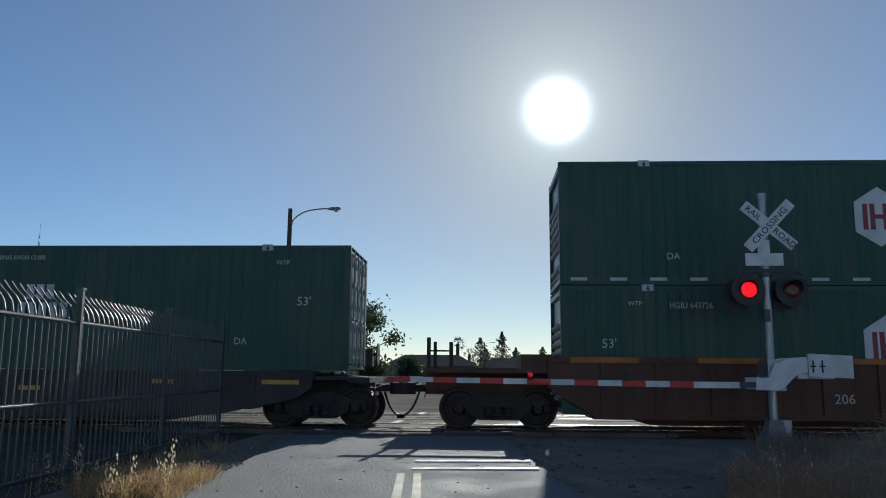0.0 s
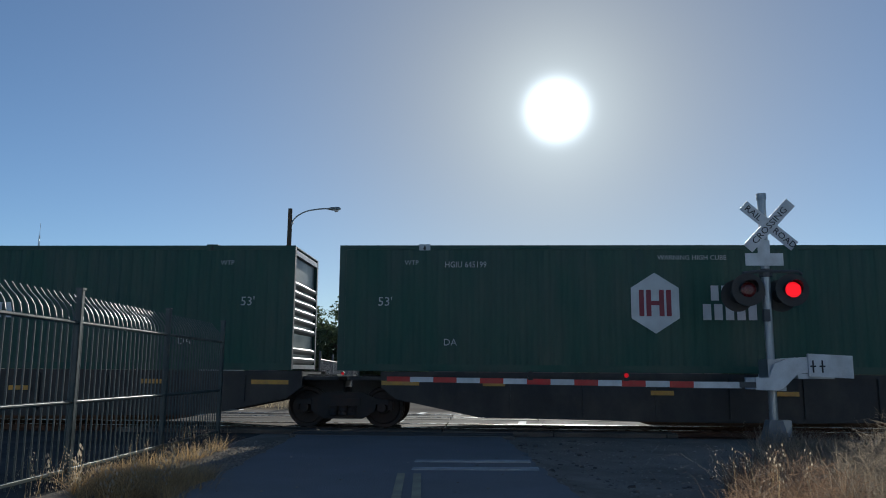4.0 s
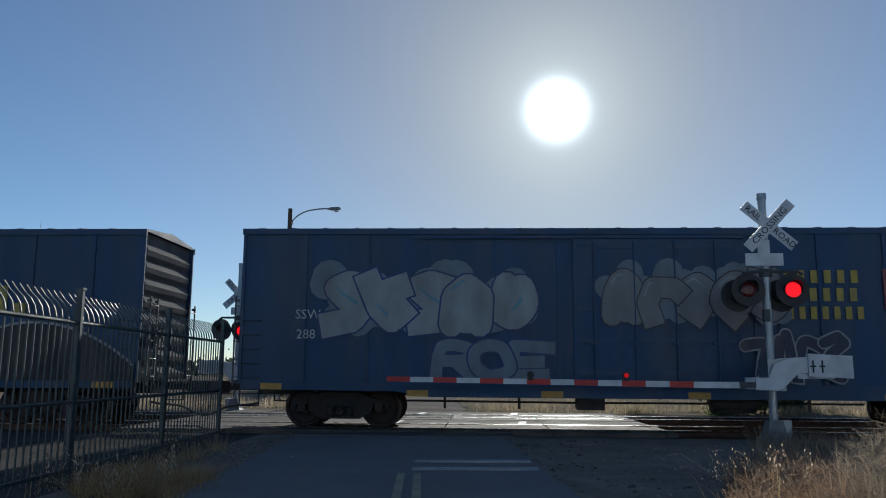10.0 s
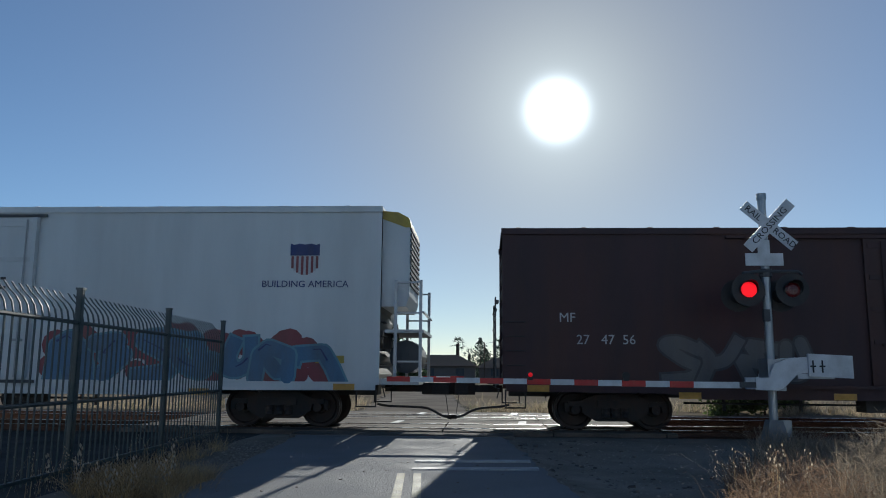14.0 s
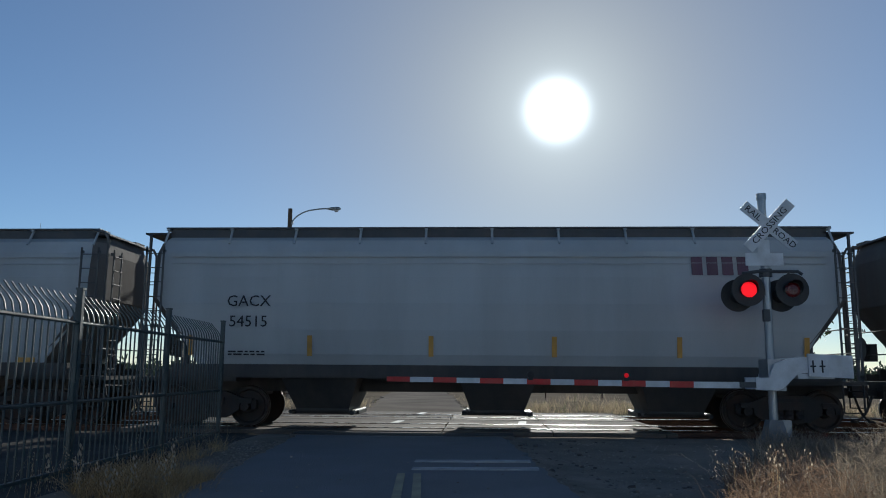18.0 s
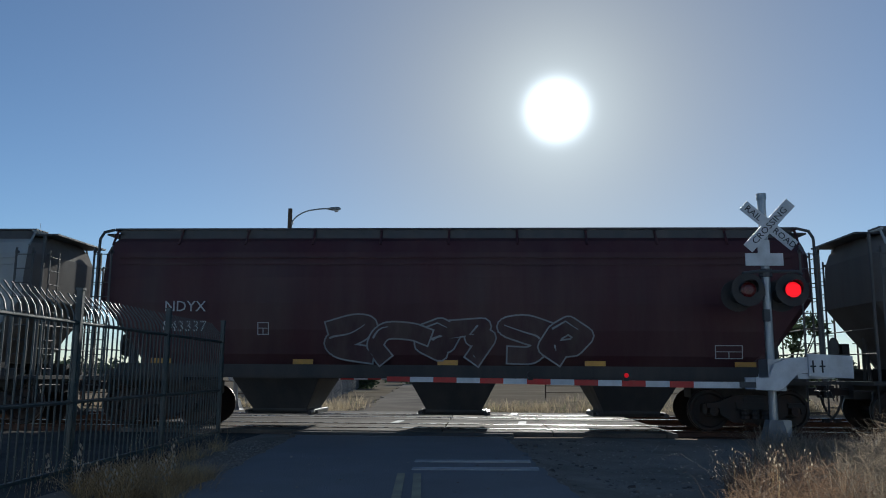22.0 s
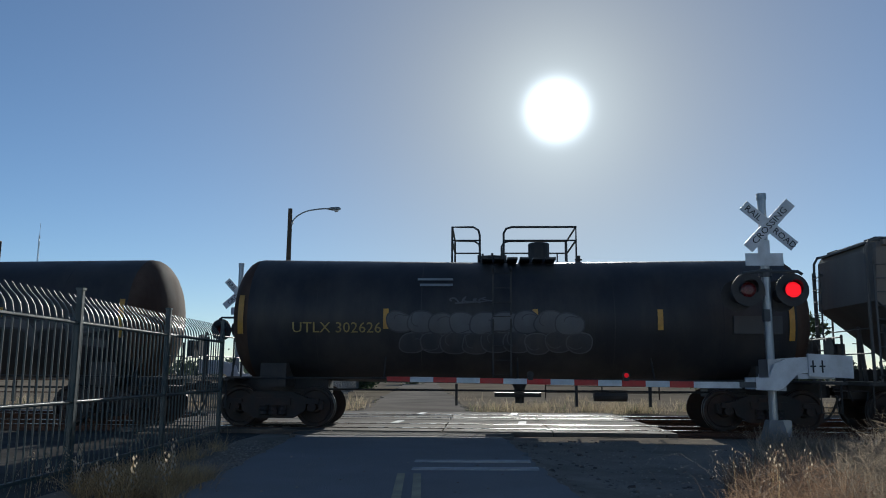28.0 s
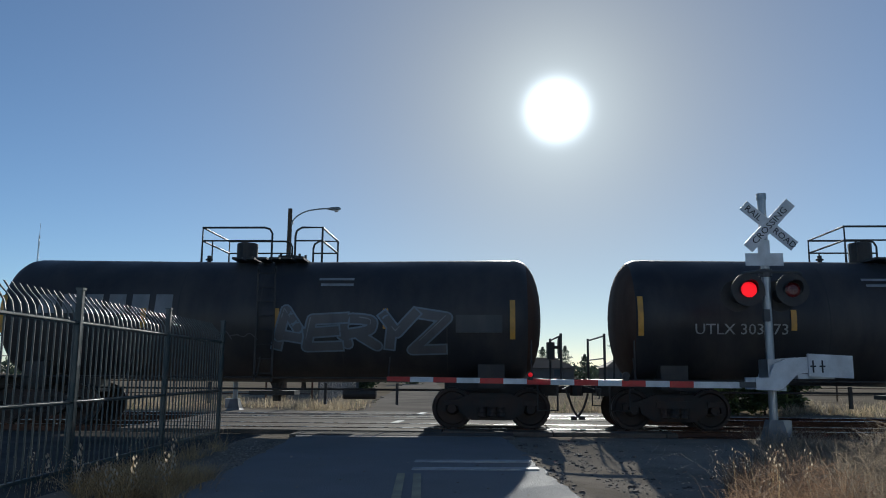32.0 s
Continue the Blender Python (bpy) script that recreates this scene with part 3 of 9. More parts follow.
for i in range(n_post - 1):
    for z, h in ((0.08, 0.04), (0.86, 0.045), (1.80, 0.045)):
        bm = bmesh.new()
        box(bm, 0.04, seg - 0.04, -0.024, 0.024, z, z + h)
        bmesh.ops.bevel(bm, geom=[g for g in bm.edges if abs(g.verts[0].co.x - g.verts[1].co.x) > 0.5], offset=0.016 if z > 0.5 else 0.004, segments=3, affect="EDGES")
        r = part("fence_rail", bm, M_FENCE, FENCE)
        q = P0 + dirn * i
        r.matrix_basis = pose(q.x, q.y, 0, 0, 0, turn_z)
    for k in range(n_pk):
        q = P0 + dirn * (i + (k + 0.75) / (n_pk + 0.5))
        m = pose(q.x, q.y, 0, 0, 0, turn_z)
        if first:
            PICKET.matrix_basis, first = m, False
        else:
            share("picket", PICKET.data, FENCE, m)

# ---- crossing signals ----
M_SIGWHITE = surface("weathered_white_sign_paint", (0.62, 0.63, 0.64), 0.5, 0, 0.12, 4.0, DUST, 0.3)
M_MAST = surface("dull_aluminium_mast", (0.34, 0.36, 0.38), 0.42, 0.75, 0.15, 5.0, DUST, 0.25, 3)
M_MASTBASE = surface("dull_cast_base", (0.20, 0.21, 0.22), 0.8, 0.2, 0.2, 5.0, DUST, 0.4)
M_LENSOFF = surface("dark_red_lens", (0.10, 0.006, 0.008), 0.25, 0, 0.2, 30.0, bump=0.02)
M_LIT = glow("lit_red_lens", (1.0, 0.003, 0.012), 0.26)
M_DIODE = glow("bright_red_diode", (1.0, 0.006, 0.016), 1.5)
M_ARMRED = surface("red_reflective_tape", (0.45, 0.02, 0.02), 0.4, 0, 0.15, 6.0, DUST, 0.2)
LAMPS = []


def crossing_signal(m, label, arm_lamps=(-4.86, -2.96), drop=0.0, swap=False):
    """drop: how much lower than usual the boards and lamps hang. swap: the lamps start on the other side."""
    zl = 3.02 - drop * 0.65
    g = thing("crossing_signal", label, "railway signal", "crossing signals", m)
    bm = bmesh.new()
    bar(bm, (0, 0, 0.05), (0, 0, 5.0), 0.085, 14)
    lathe(bm, [(4.92, 0.1), (5.05, 0.1), (5.06, 0.02)], 14, "z")
    part("mast", fixed(bm), M_MAST, g)
    bm = bmesh.new()
    v = []
    for w, z in ((0.30, -0.3), (0.27, 0.02), (0.20, 0.10), (0.13, 0.42)):
        v.append([bm.verts.new((a * w, b * w, z)) for a, b in ((-1, -1), (1, -1), (1, 1), (-1, 1))])
    for r0, r1 in zip(v, v[1:]):
        for i in range(4):
            bm.faces.new((r0[i], r0[(i + 1) % 4], r1[(i + 1) % 4], r1[i]))
    bm.faces.new(v[-1])
    part("mast_base", fixed(bm), M_MASTBASE, g)
    bm = bmesh.new()
    box(bm, 0.10, 0.30, -0.12, 0.12, 0.1, 0.42)
    part("junction_box", bm, M_MAST, g)
    # crossed boards
    for k, (ang, yy, words) in enumerate(((46.5, -0.16, ["CROSSING"]), (-41, -0.13, ["RAIL", "ROAD"]))):
        bm = bmesh.new()
        w, h = 0.66, 0.115
        box(bm, -w, w, -0.012, 0.012, -h, h)
        b = part("crossbuck_board", bm, M_SIGWHITE, g, "white crossbuck board with dark words")
        b.matrix_basis = pose(0.075, yy, 4.35 - drop, 0, -ang, 0)
        if k == 0:
            lettering("CROSSING", 0, -0.062, -0.016, 0.185, M_BLACKPAINT, b, width=1.12)
        else:
            lettering("RAIL", -0.40, -0.062, -0.016, 0.185, M_BLACKPAINT, b, width=1.05)
            lettering("ROAD", 0.40, -0.062, -0.016, 0.185, M_BLACKPAINT, b, width=1.05)
        if swap:
            # this one is lettered on its back as well
            for word, x, wide in ((("RAIL", -0.40, 1.05), ("ROAD", 0.40, 1.05)) if k == 0 else (("CROSSING", 0, 1.12),)):
                lettering(word, x, -0.062, -0.016, 0.185, M_BLACKPAINT, b, width=wide).matrix_basis = pose(0, 0, 0, 0, 0, 180)
    bm = bmesh.new()
    plate(bm, [(a, b - drop * 0.7) for a, b in ((-0.43, 3.52), (0.33, 3.52), (0.33, 3.775), (0.07, 3.775), (0.07, 4.05), (-0.17, 4.05), (-0.17, 3.775), (-0.43, 3.775))], -0.13, -0.11)
    part("sign_plate", fixed(bm), M_SIGWHITE, g, "blank white plate")
    # cross arm with lamps both ways
    LX = (-0.416, 0.465) if not swap else (-0.03, 0.66)
    bm = bmesh.new()
    pipe(bm, [(-0.5, -0.10, zl + 0.34), (-0.2, -0.10, zl + 0.38), (0.62, -0.10, zl + 0.38), (0.70, -0.10, zl + 0.32)], 0.035, 8)
    lathe(bm, [(zl + 0.28, 0.13), (zl + 0.44, 0.13)], 14, "z")
    for x in LX:
        bar(bm, (x, 0.0, zl + 0.36), (x, 0.0, zl + 0.13), 0.03, 8)
    part("lamp_arm", fixed(bm), M_DGREY, g)
    for x0 in LX:
        for s in (-1, 1):
            x, zc = (x0, zl) if s < 0 else (x0 - 0.13, zl - 0.09)
            bm = bmesh.new()
            y = s * 0.14
            lathe(bm, [(y, 0.05), (y, 0.335), (y + s * 0.015, 0.335), (y + s * 0.015, 0.13)], 30, "y", (x, 0, zc))
            lp = part("lamp_backing", fixed(bm), M_BLACK, g, "round black lamp background")
            bm = bmesh.new()
            lathe(bm, [(s * 0.0, 0.12), (s * 0.14, 0.16)], 20, "y", (x, 0, zc))
            part("lamp_housing", fixed(bm), M_BLACK, lp)
            bm = bmesh.new()
            lathe(bm, [(y + s * 0.005, 0.155), (y + s * 0.03, 0.15), (y + s * 0.045, 0.1), (y + s * 0.05, 0.01)], 24, "y", (x, 0, zc))
            part("lens", fixed(bm), M_LENSOFF, lp)
            bm = bmesh.new()
            n = 18
            r = 0.185
            ring0, ring1 = [], []
            for i in range(n + 1):
                a = math.radians(-30 + 240 * i / n)
                ring0.append(bm.verts.new((x + r * math.cos(a), y, zc + r * math.sin(a))))
                ring1.append(bm.verts.new((x + r * math.cos(a), y + s * (0.24 * max(0.1, math.sin(a * 0.75 + 0.4))), zc + r * math.sin(a))))
            for i in range(n):
                bm.faces.new((ring0[i], ring0[i + 1], ring1[i + 1], ring1[i]))
            part("visor", bm, M_BLACK, lp)
    for s in (-1, 1):
        bm = bmesh.new()
        y = s * 0.195
        lathe(bm, [(y - s * 0.02, 0.155), (y, 0.16), (y + s * 0.006, 0.1), (y + s * 0.008, 0.01)], 24, "y")
        lit = part("lit_lens", fixed(bm), M_LIT, g, "glowing red flashing light")
        bm = bmesh.new()
        for i in range(-6, 7):
            for j in range(-6, 7):
                px, pz = 0.027 * (i + 0.5 * (j % 2)), 0.027 * j
                if math.hypot(px, pz) < 0.15:
                    bm.faces.new([bm.verts.new((px + 0.0095 * math.cos(k * 1.047), y + s * 0.012, pz + 0.0085 * math.sin(k * 1.047))) for k in range(6)])
        tagged(part("diode_rows", bm, M_DIODE, lit, "rows of small bright red diodes"), kind="stuff")
        dx, z = (0, zl) if s < 0 else (-0.13, zl - 0.09)
        ends = [pose(LX[0] + dx, 0, z), pose(LX[1] + dx, 0, z)]
        LAMPS.append((lit, *(ends[::-1] if swap else ends), 0))
    bm = bmesh.new()
    box(bm, -0.14, -0.02, -0.2, -0.08, 2.38, 2.62)
    part("relay_box", bm, M_DGREY, g)
    # gate: bracket, counterweight and striped arm
    OUT = [(-0.43, 1.02), (-0.43, 1.255), (-0.17, 1.26), (-0.06, 1.53), (0.24, 1.64), (0.60, 1.67), (0.60, 1.36), (0.39, 1.335), (0.19, 1.14), (0.09, 1.05), (-0.01, 1.01)]
    bm = bmesh.new()
    plate(bm, OUT, -0.36, -0.30)
    part("gate_bracket", fixed(bm), M_SIGWHITE, g, "scuffed white gate bracket")
    bm = bmesh.new()
    plate(bm, OUT, 0.26, 0.32)
    br = part("gate_bracket", fixed(bm), M_SIGWHITE, g, "scuffed white gate bracket")
    bm = bmesh.new()
    box(bm, -0.16, 0.18, -0.28, 0.24, 1.0, 1.62)
    part("gate_machine", bm, M_MAST, g)
    bm = bmesh.new()
    v = box(bm, 0.585, 1.435, -0.42, -0.34, 1.29, 1.73)
    for q in v:
        q.co.z -= (q.co.x - 0.6) * 0.045
    cw = part("counterweight", bm, M_SIGWHITE, g, "white counterweight plate with painted marks")
    bm = bmesh.new()
    for x in (0.665, 0.843):
        box(bm, x - 0.014, x + 0.014, -0.43, -0.42, 1.36, 1.60)
        box(bm, x - 0.055, x + 0.055, -0.4305, -0.4205, 1.47, 1.50)
    part("counterweight_mark", bm, M_BLACKPAINT, cw)
    bm = bmesh.new()
    box(bm, 0.4, 1.1, -0.33, 0.30, 1.24, 1.34)
    part("counterweight_arm", bm, M_SIGWHITE, g)
    bm = bmesh.new()
    box(bm, -0.75, -0.43, -0.36, -0.28, 1.06, 1.17)
    part("arm_socket", bm, M_DGREY, g)
    x = -0.72
    for i in range(14):
        ln = 0.92 if i == 0 else 0.47
        bm = bmesh.new()
        z = 1.045 + 0.0062 * i
        h = 0.062 - 0.001 * i
        box(bm, x - ln, x, -0.345, -0.295, z, z + 2 * h)
        part("arm_stripe", bm, M_SIGWHITE if i % 2 == 0 else M_ARMRED, g, "white stripe of the gate arm" if i % 2 == 0 else "red stripe of the gate arm")
        x -= ln
    for xx in arm_lamps:
        bm = bmesh.new()
        box(bm, xx - 0.05, xx + 0.05, -0.36, -0.28, 1.17, 1.22)
        lathe(bm, [(-0.37, 0.07), (-0.27, 0.07)], 14, "y", (xx, 0, 1.28))
        part("arm_lamp", fixed(bm), M_BLACK, g)
    for s in (-1, 1):
        bm = bmesh.new()
        lathe(bm, [(-0.32 + s * 0.05, 0.046), (-0.32 + s * 0.065, 0.04), (-0.32 + s * 0.07, 0.01)], 14, "y")
        lit = part("lit_arm_lens", fixed(bm), M_LIT, g, "small glowing red light on the arm")
        LAMPS.append((lit, pose(arm_lamps[0], 0, 1.28), pose(arm_lamps[1], 0, 1.28), 1))
    return g


crossing_signal(pose(5.83, 16.28, -0.05), "aluminium crossing signal with crossbuck, red lamps and lowered gate")
crossing_signal(pose(-8.36, 26.6, -0.08, 0, 0, 180), "far crossing signal with crossbuck and lowered gate", (-2.4, -3.6), 0.36, True)

# ---- the train: how far it has gone, in thirtieths of a second of its steady run ----
YC = 19.18
RUN = [(0.0, 0), (0.5, 14), (1.0, 29), (1.5, 44), (2.0, 59), (2.5, 74), (3.0, 89), (3.5, 105), (4.5, 135), (5.5, 165), (6.0, 179), (6.5, 193), (7.0, 209), (7.5, 224),
       (8.0, 238), (8.5, 254), (9.0, 269), (9.5, 283), (10.0, 299), (10.5, 314), (11.0, 329), (11.5, 343), (12.0, 359), (12.5, 374), (13.0, 389), (13.5, 404),
       (14.0, 419), (14.5, 434), (15.5, 464), (16.5, 494), (17.5, 524), (18.5, 554), (19.5, 584), (20.5, 614), (21.5, 644), (22.5, 674), (23.5, 704), (24.5, 734),
       (25.5, 764), (26.5, 794), (27.5, 824), (28.0, 839), (28.5, 853), (29.0, 868), (29.5, 882), (30.0, 897), (30.5, 912), (31.0, 927), (31.5, 942), (32.0, 957)]


def gone(k):
    q = k / 30
    return 17.15 * q + 0.0071 * q * q


ROLLING = []  # every thing that rolls with the train and where it stands along it
WHEELSETS = []  # every wheelset with its place along the train


def rolls(ob, u, z=0.0):
    ob.matrix_basis = pose(u, YC, z)
    ROLLING.append((ob, u, z))
    return ob

# ---- running gear ----


def wheelset_mesh(r=0.457):
    bm = bmesh.new()
    for s in (-1, 1):
        prof = [(0.655, 0.1), (0.662, r - 0.12), (0.655, r - 0.07), (0.655, r + 0.025), (0.69, r + 0.02), (0.70, r), (0.79, r - 0.006), (0.79, r - 0.07), (0.745, r - 0.1), (0.75, 0.16), (0.80, 0.13), (0.80, 0.05)]
        lathe(bm, [(s * d, q) for d, q in prof], 28, "y")
        lathe(bm, [(s * 0.80, 0.09), (s * 1.06, 0.085), (s * 1.12, 0.11), (s * 1.17, 0.10)], 12, "y")
        for i in range(3):
            a = i * 2.094
            bar(bm, (0.06 * math.cos(a), s * 1.17, 0.06 * math.sin(a)), (0.06 * math.cos(a), s * 1.19, 0.06 * math.sin(a)), 0.018, 6)
    bar(bm, (0, -0.8, 0), (0, 0.8, 0), 0.085, 12)
    fixed(bm)
    me = bpy.data.meshes.new("wheelset")
    bm.to_mesh(me)
    bm.free()
    me.materials.append(M_WHEEL)
    me.materials.append(M_WTREAD)
    for f in me.polygons:
        d = math.hypot(f.center.x, f.center.z)
        if d > r - 0.03 and abs(f.center.y) < 0.8 and abs(f.normal.y) < 0.5:
            f.material_index = 1
    return me


def side_frame_mesh(base=0.89):
    bm = bmesh.new()
    b = base
    out = [(-b - 0.24, 0.40), (-b - 0.24, 0.60), (-b + 0.12, 0.66), (-0.42, 0.80), (0.42, 0.80), (b - 0.12, 0.66), (b + 0.24, 0.60), (b + 0.24, 0.40),
           (b + 0.15, 0.40), (b + 0.13, 0.53), (b - 0.13, 0.53), (b - 0.16, 0.38), (0.45, 0.21), (-0.45, 0.21), (-b + 0.16, 0.38), (-b + 0.13, 0.53), (-b - 0.13, 0.53), (-b - 0.15, 0.40)]
    plate(bm, out, -1.10, -0.92)
    for x in (-0.22, 0, 0.22):
        lathe(bm, [(0.28, 0.085), (0.30, 0.1), (0.36, 0.085), (0.40, 0.1), (0.45, 0.085), (0.50, 0.1)], 10, "z", (x, -1.13, 0))
    box(bm, -0.40, 0.40, -1.16, -1.09, 0.50, 0.66)
    for s in (-1, 1):
        box(bm, s * b - 0.16, s * b + 0.16, -1.16, -1.02, 0.53, 0.64)
    fixed(bm)
    me = bpy.data.meshes.new("side_frame")
    bm.to_mesh(me)
    bm.free()
    me.materials.append(M_TRUCK)
    return me


def bolster_mesh():
    bm = bmesh.new()
    box(bm, -0.22, 0.22, -1.12, 1.12, 0.52, 0.74)
    lathe(bm, [(0.74, 0.30), (0.90, 0.30)], 16, "z")
    box(bm, -1.0, 1.0, -0.06, 0.06, 0.36, 0.46)
    for s in (-1, 1):
        box(bm, s * 0.45 - 0.05, s * 0.45 + 0.05, -0.95, 0.95, 0.34, 0.46)
    fixed(bm)
    me = bpy.data.meshes.new("truck")
    bm.to_mesh(me)
    bm.free()
    me.materials.append(M_TRUCK)
    return me


WHEELSET, SIDE_FRAME, BOLSTER = wheelset_mesh(), side_frame_mesh(), bolster_mesh()


def truck(car, x, u):
    t = share("truck", BOLSTER, car, pose(x, 0, 0))
    t["label"] = "two-axle cast steel truck"
    share("side_frame", SIDE_FRAME, t)
    share("side_frame", SIDE_FRAME, t, pose(0, 0, 0, 0, 0, 180))
    for s in (-1, 1):
        w = share("wheelset", WHEELSET, t, pose(s * 0.89, 0, 0.457))
        WHEELSETS.append((w, u + x, s * 0.89, 0.457))
    return t


def coupler(car, x, s, long=0.75):
    """A knuckle coupler with its hose; s: +1 at the front end, -1 at the rear."""
    bm = bmesh.new()
    box(bm, min(x, x + s * long * 0.7), max(x, x + s * long * 0.7), -0.08, 0.08, 0.80, 0.97)
    out = [(0.55, -0.10), (0.70, -0.20), (0.95, -0.21), (1.02, -0.06), (0.86, -0.01), (0.90, 0.13), (0.72, 0.17), (0.55, 0.10)]
    low = [bm.verts.new((x + s * long * f, y, 0.74)) for f, y in out]
    top = [bm.verts.new((x + s * long * f, y, 1.02)) for f, y in out]
    bm.faces.new(low[::-1])
    bm.faces.new(top)
    for i in range(len(out)):
        k = (i + 1) % len(out)
        bm.faces.new((low[i], low[k], top[k], top[i]))
    c = part("coupler", fixed(bm), M_TRUCK, car)
    bm = bmesh.new()
    if long > 1.0:
        # long trainline of a cushioned car: runs out low and dips to the joint, held up by a strap
        pts = [(x - s * 0.15, 0.52), (x + s * 0.10, 0.47), (x + s * (long - 0.7), 0.44), (x + s * (long - 0.45), 0.37), (x + s * (long - 0.22), 0.25), (x + s * (long + 0.02), 0.22)]
    else:
        pts = [(x + s * long * 0.42, 0.80), (x + s * long * 0.50, 0.62), (x + s * long * 0.62, 0.42), (x + s * long * 0.80, 0.27), (x + s * (long + 0.02), 0.22)]
    pipe(bm, [(v.x, -0.34 + 0.12 * i / 30, v.y) for i, v in enumerate(curve(pts, 5))], 0.028, 7)
    hose = part("air_hose", fixed(bm), M_BLACK, c)
    bm = bmesh.new()
    jx = x + s * (long - 0.03)
    box(bm, jx - 0.07, jx + 0.07, -0.30, -0.20, 0.18, 0.27)
    part("hose_coupling", bm, M_TRUCK, hose)
    if long > 1.0:
        bm = bmesh.new()
        pipe(bm, [(jx - s * 0.12, -0.22, 0.76), (jx - s * 0.05, -0.25, 0.27)], 0.010, 5)
        part("hose_strap", fixed(bm), M_BLACK, hose)
    bm = bmesh.new()
    pipe(bm, [(x + s * 0.10, -1.35, 0.92), (x + s * 0.12, -0.5, 0.90), (x + s * 0.3, -0.15, 0.96)], 0.014, 6)
    pipe(bm, [(x + s * 0.10, -1.35, 0.92), (x + s * 0.16, -1.38, 0.70)], 0.014, 6)
    part("uncoupling_lever", fixed(bm), M_BLACK, c)


GRAB = []


def grab_irons(car, m, n=5, h=1.6, w=0.42):
    """A column of single rungs bolted to the wall."""
    if not GRAB:
        bm = bmesh.new()
        bar(bm, (-w / 2, -0.10, 0), (w / 2, -0.10, 0), 0.012, 6)
        for s in (-1, 1):
            bar(bm, (s * w / 2, -0.10, 0), (s * w / 2, 0.0, 0), 0.012, 5)
        first = part("grab_iron", fixed(bm), M_BLACK, car)
        GRAB.append(first.data)
        first.matrix_basis = m @ pose(0, 0, h * 0.5 / n)
        start = 1
    else:
        start = 0
    for i in range(start, n):
        share("grab_iron", GRAB[0], car, m @ pose(0, 0, h * (i + 0.5) / n))


def ladder_mesh(h, w=0.42, n=7, hold=False):
    bm = bmesh.new()
    if not hold:
        for s in (-1, 1):
            box(bm, s * w / 2 - 0.02, s * w / 2 + 0.02, -0.09, -0.06, 0, h)
    for i in range(n):
        z = h * (i + 0.5) / n
        bar(bm, (-w / 2, -0.10, z), (w / 2, -0.10, z), 0.012, 6)
        if hold:
            for s in (-1, 1):
                bar(bm, (s * w / 2, -0.10, z), (s * w / 2, 0.0, z), 0.012, 5)
    for s in (-1, 1):
        for z in (0.1, h - 0.1):
            box(bm, s * w / 2 - 0.025, s * w / 2 + 0.025, -0.09, 0.0, z - 0.03, z + 0.03)
    return fixed(bm)


def brake_wheel(car, x, y, z, s):
    bm = bmesh.new()
    lathe(bm, [(-0.015, 0.25), (-0.015, 0.28), (0.015, 0.28), (0.015, 0.25)], 20, "x", (x, y, z))
    for i in range(3):
        a = i * math.pi / 3
        bar(bm, (x, y - 0.26 * math.cos(a), z - 0.26 * math.sin(a)), (x, y + 0.26 * math.cos(a), z + 0.26 * math.sin(a)), 0.014, 6)
    bar(bm, (x - s * 0.18, y, z), (x + s * 0.02, y, z), 0.04, 8)
    box(bm, min(x - s * 0.3, x - s * 0.12), max(x - s * 0.3, x - s * 0.12), y - 0.16, y + 0.16, z - 0.3, z + 0.12)
    part("brake_wheel", fixed(bm), M_BLACK, car, "round steel hand-brake wheel")


def reflector(car, x, z, w, h, y, angle=0.0):
    bm = bmesh.new()
    n = 6 if h > 0.3 else 1
    rings = [[bm.verts.new((x + a * w / 2, y + b, z - h / 2 + h * i / n)) for a, b in ((-1, -0.006), (1, -0.006), (1, 0.004), (-1, 0.004))] for i in range(n + 1)]
    for r0, r1 in zip(rings, rings[1:]):
        for i in range(4):
            bm.faces.new((r0[i], r0[(i + 1) % 4], r1[(i + 1) % 4], r1[i]))
    bm.faces.new(rings[0][::-1])
    bm.faces.new(rings[-1])
    return part("reflector", fixed(bm), M_YREF, car, "yellow reflective strip")


PAINTED = ("reflector", "graffiti", "tag", "lettering", "letter_block", "data_panel", "small_print", "paint_patch", "number_patch", "shield_emblem", "stripe", "data_board", "paint_stripe")


def lay_on(car, side, lift=0.014):
    """Lays the painted marks of a car on its curved side. side(z): how far out the side is at that height, and where the mark goes."""
    for ob in car.children_recursive:
        if ob.name.split(".")[0] in PAINTED:
            top = max(v.co.y for v in ob.data.vertices)
            for v in ob.data.vertices:
                rel = v.co.y - top
                y, z = side(v.co.z)
                v.co.y, v.co.z = -y - lift - (0.035 if ob.name.startswith("graffiti") else 0.05 if ob.name.startswith(("lettering", "tag")) else 0.0) + rel, z


def steps(car, x, y, z0=0.42, z1=1.0):
    """A stirrup step under a corner."""
    bm = bmesh.new()
    pipe(bm, [(x - 0.22, y, z1), (x - 0.22, y, z0), (x + 0.22, y, z0), (x + 0.22, y, z1)], 0.02, 6)
    part("stirrup_step", fixed(bm), M_BLACK, car)


# ---- painted pieces on the sides ----


def paint_mat(c, name):
    return surface("spray_" + name, c, 0.55, 0, 0.28, 2.2, DUST, 0.42, 2)


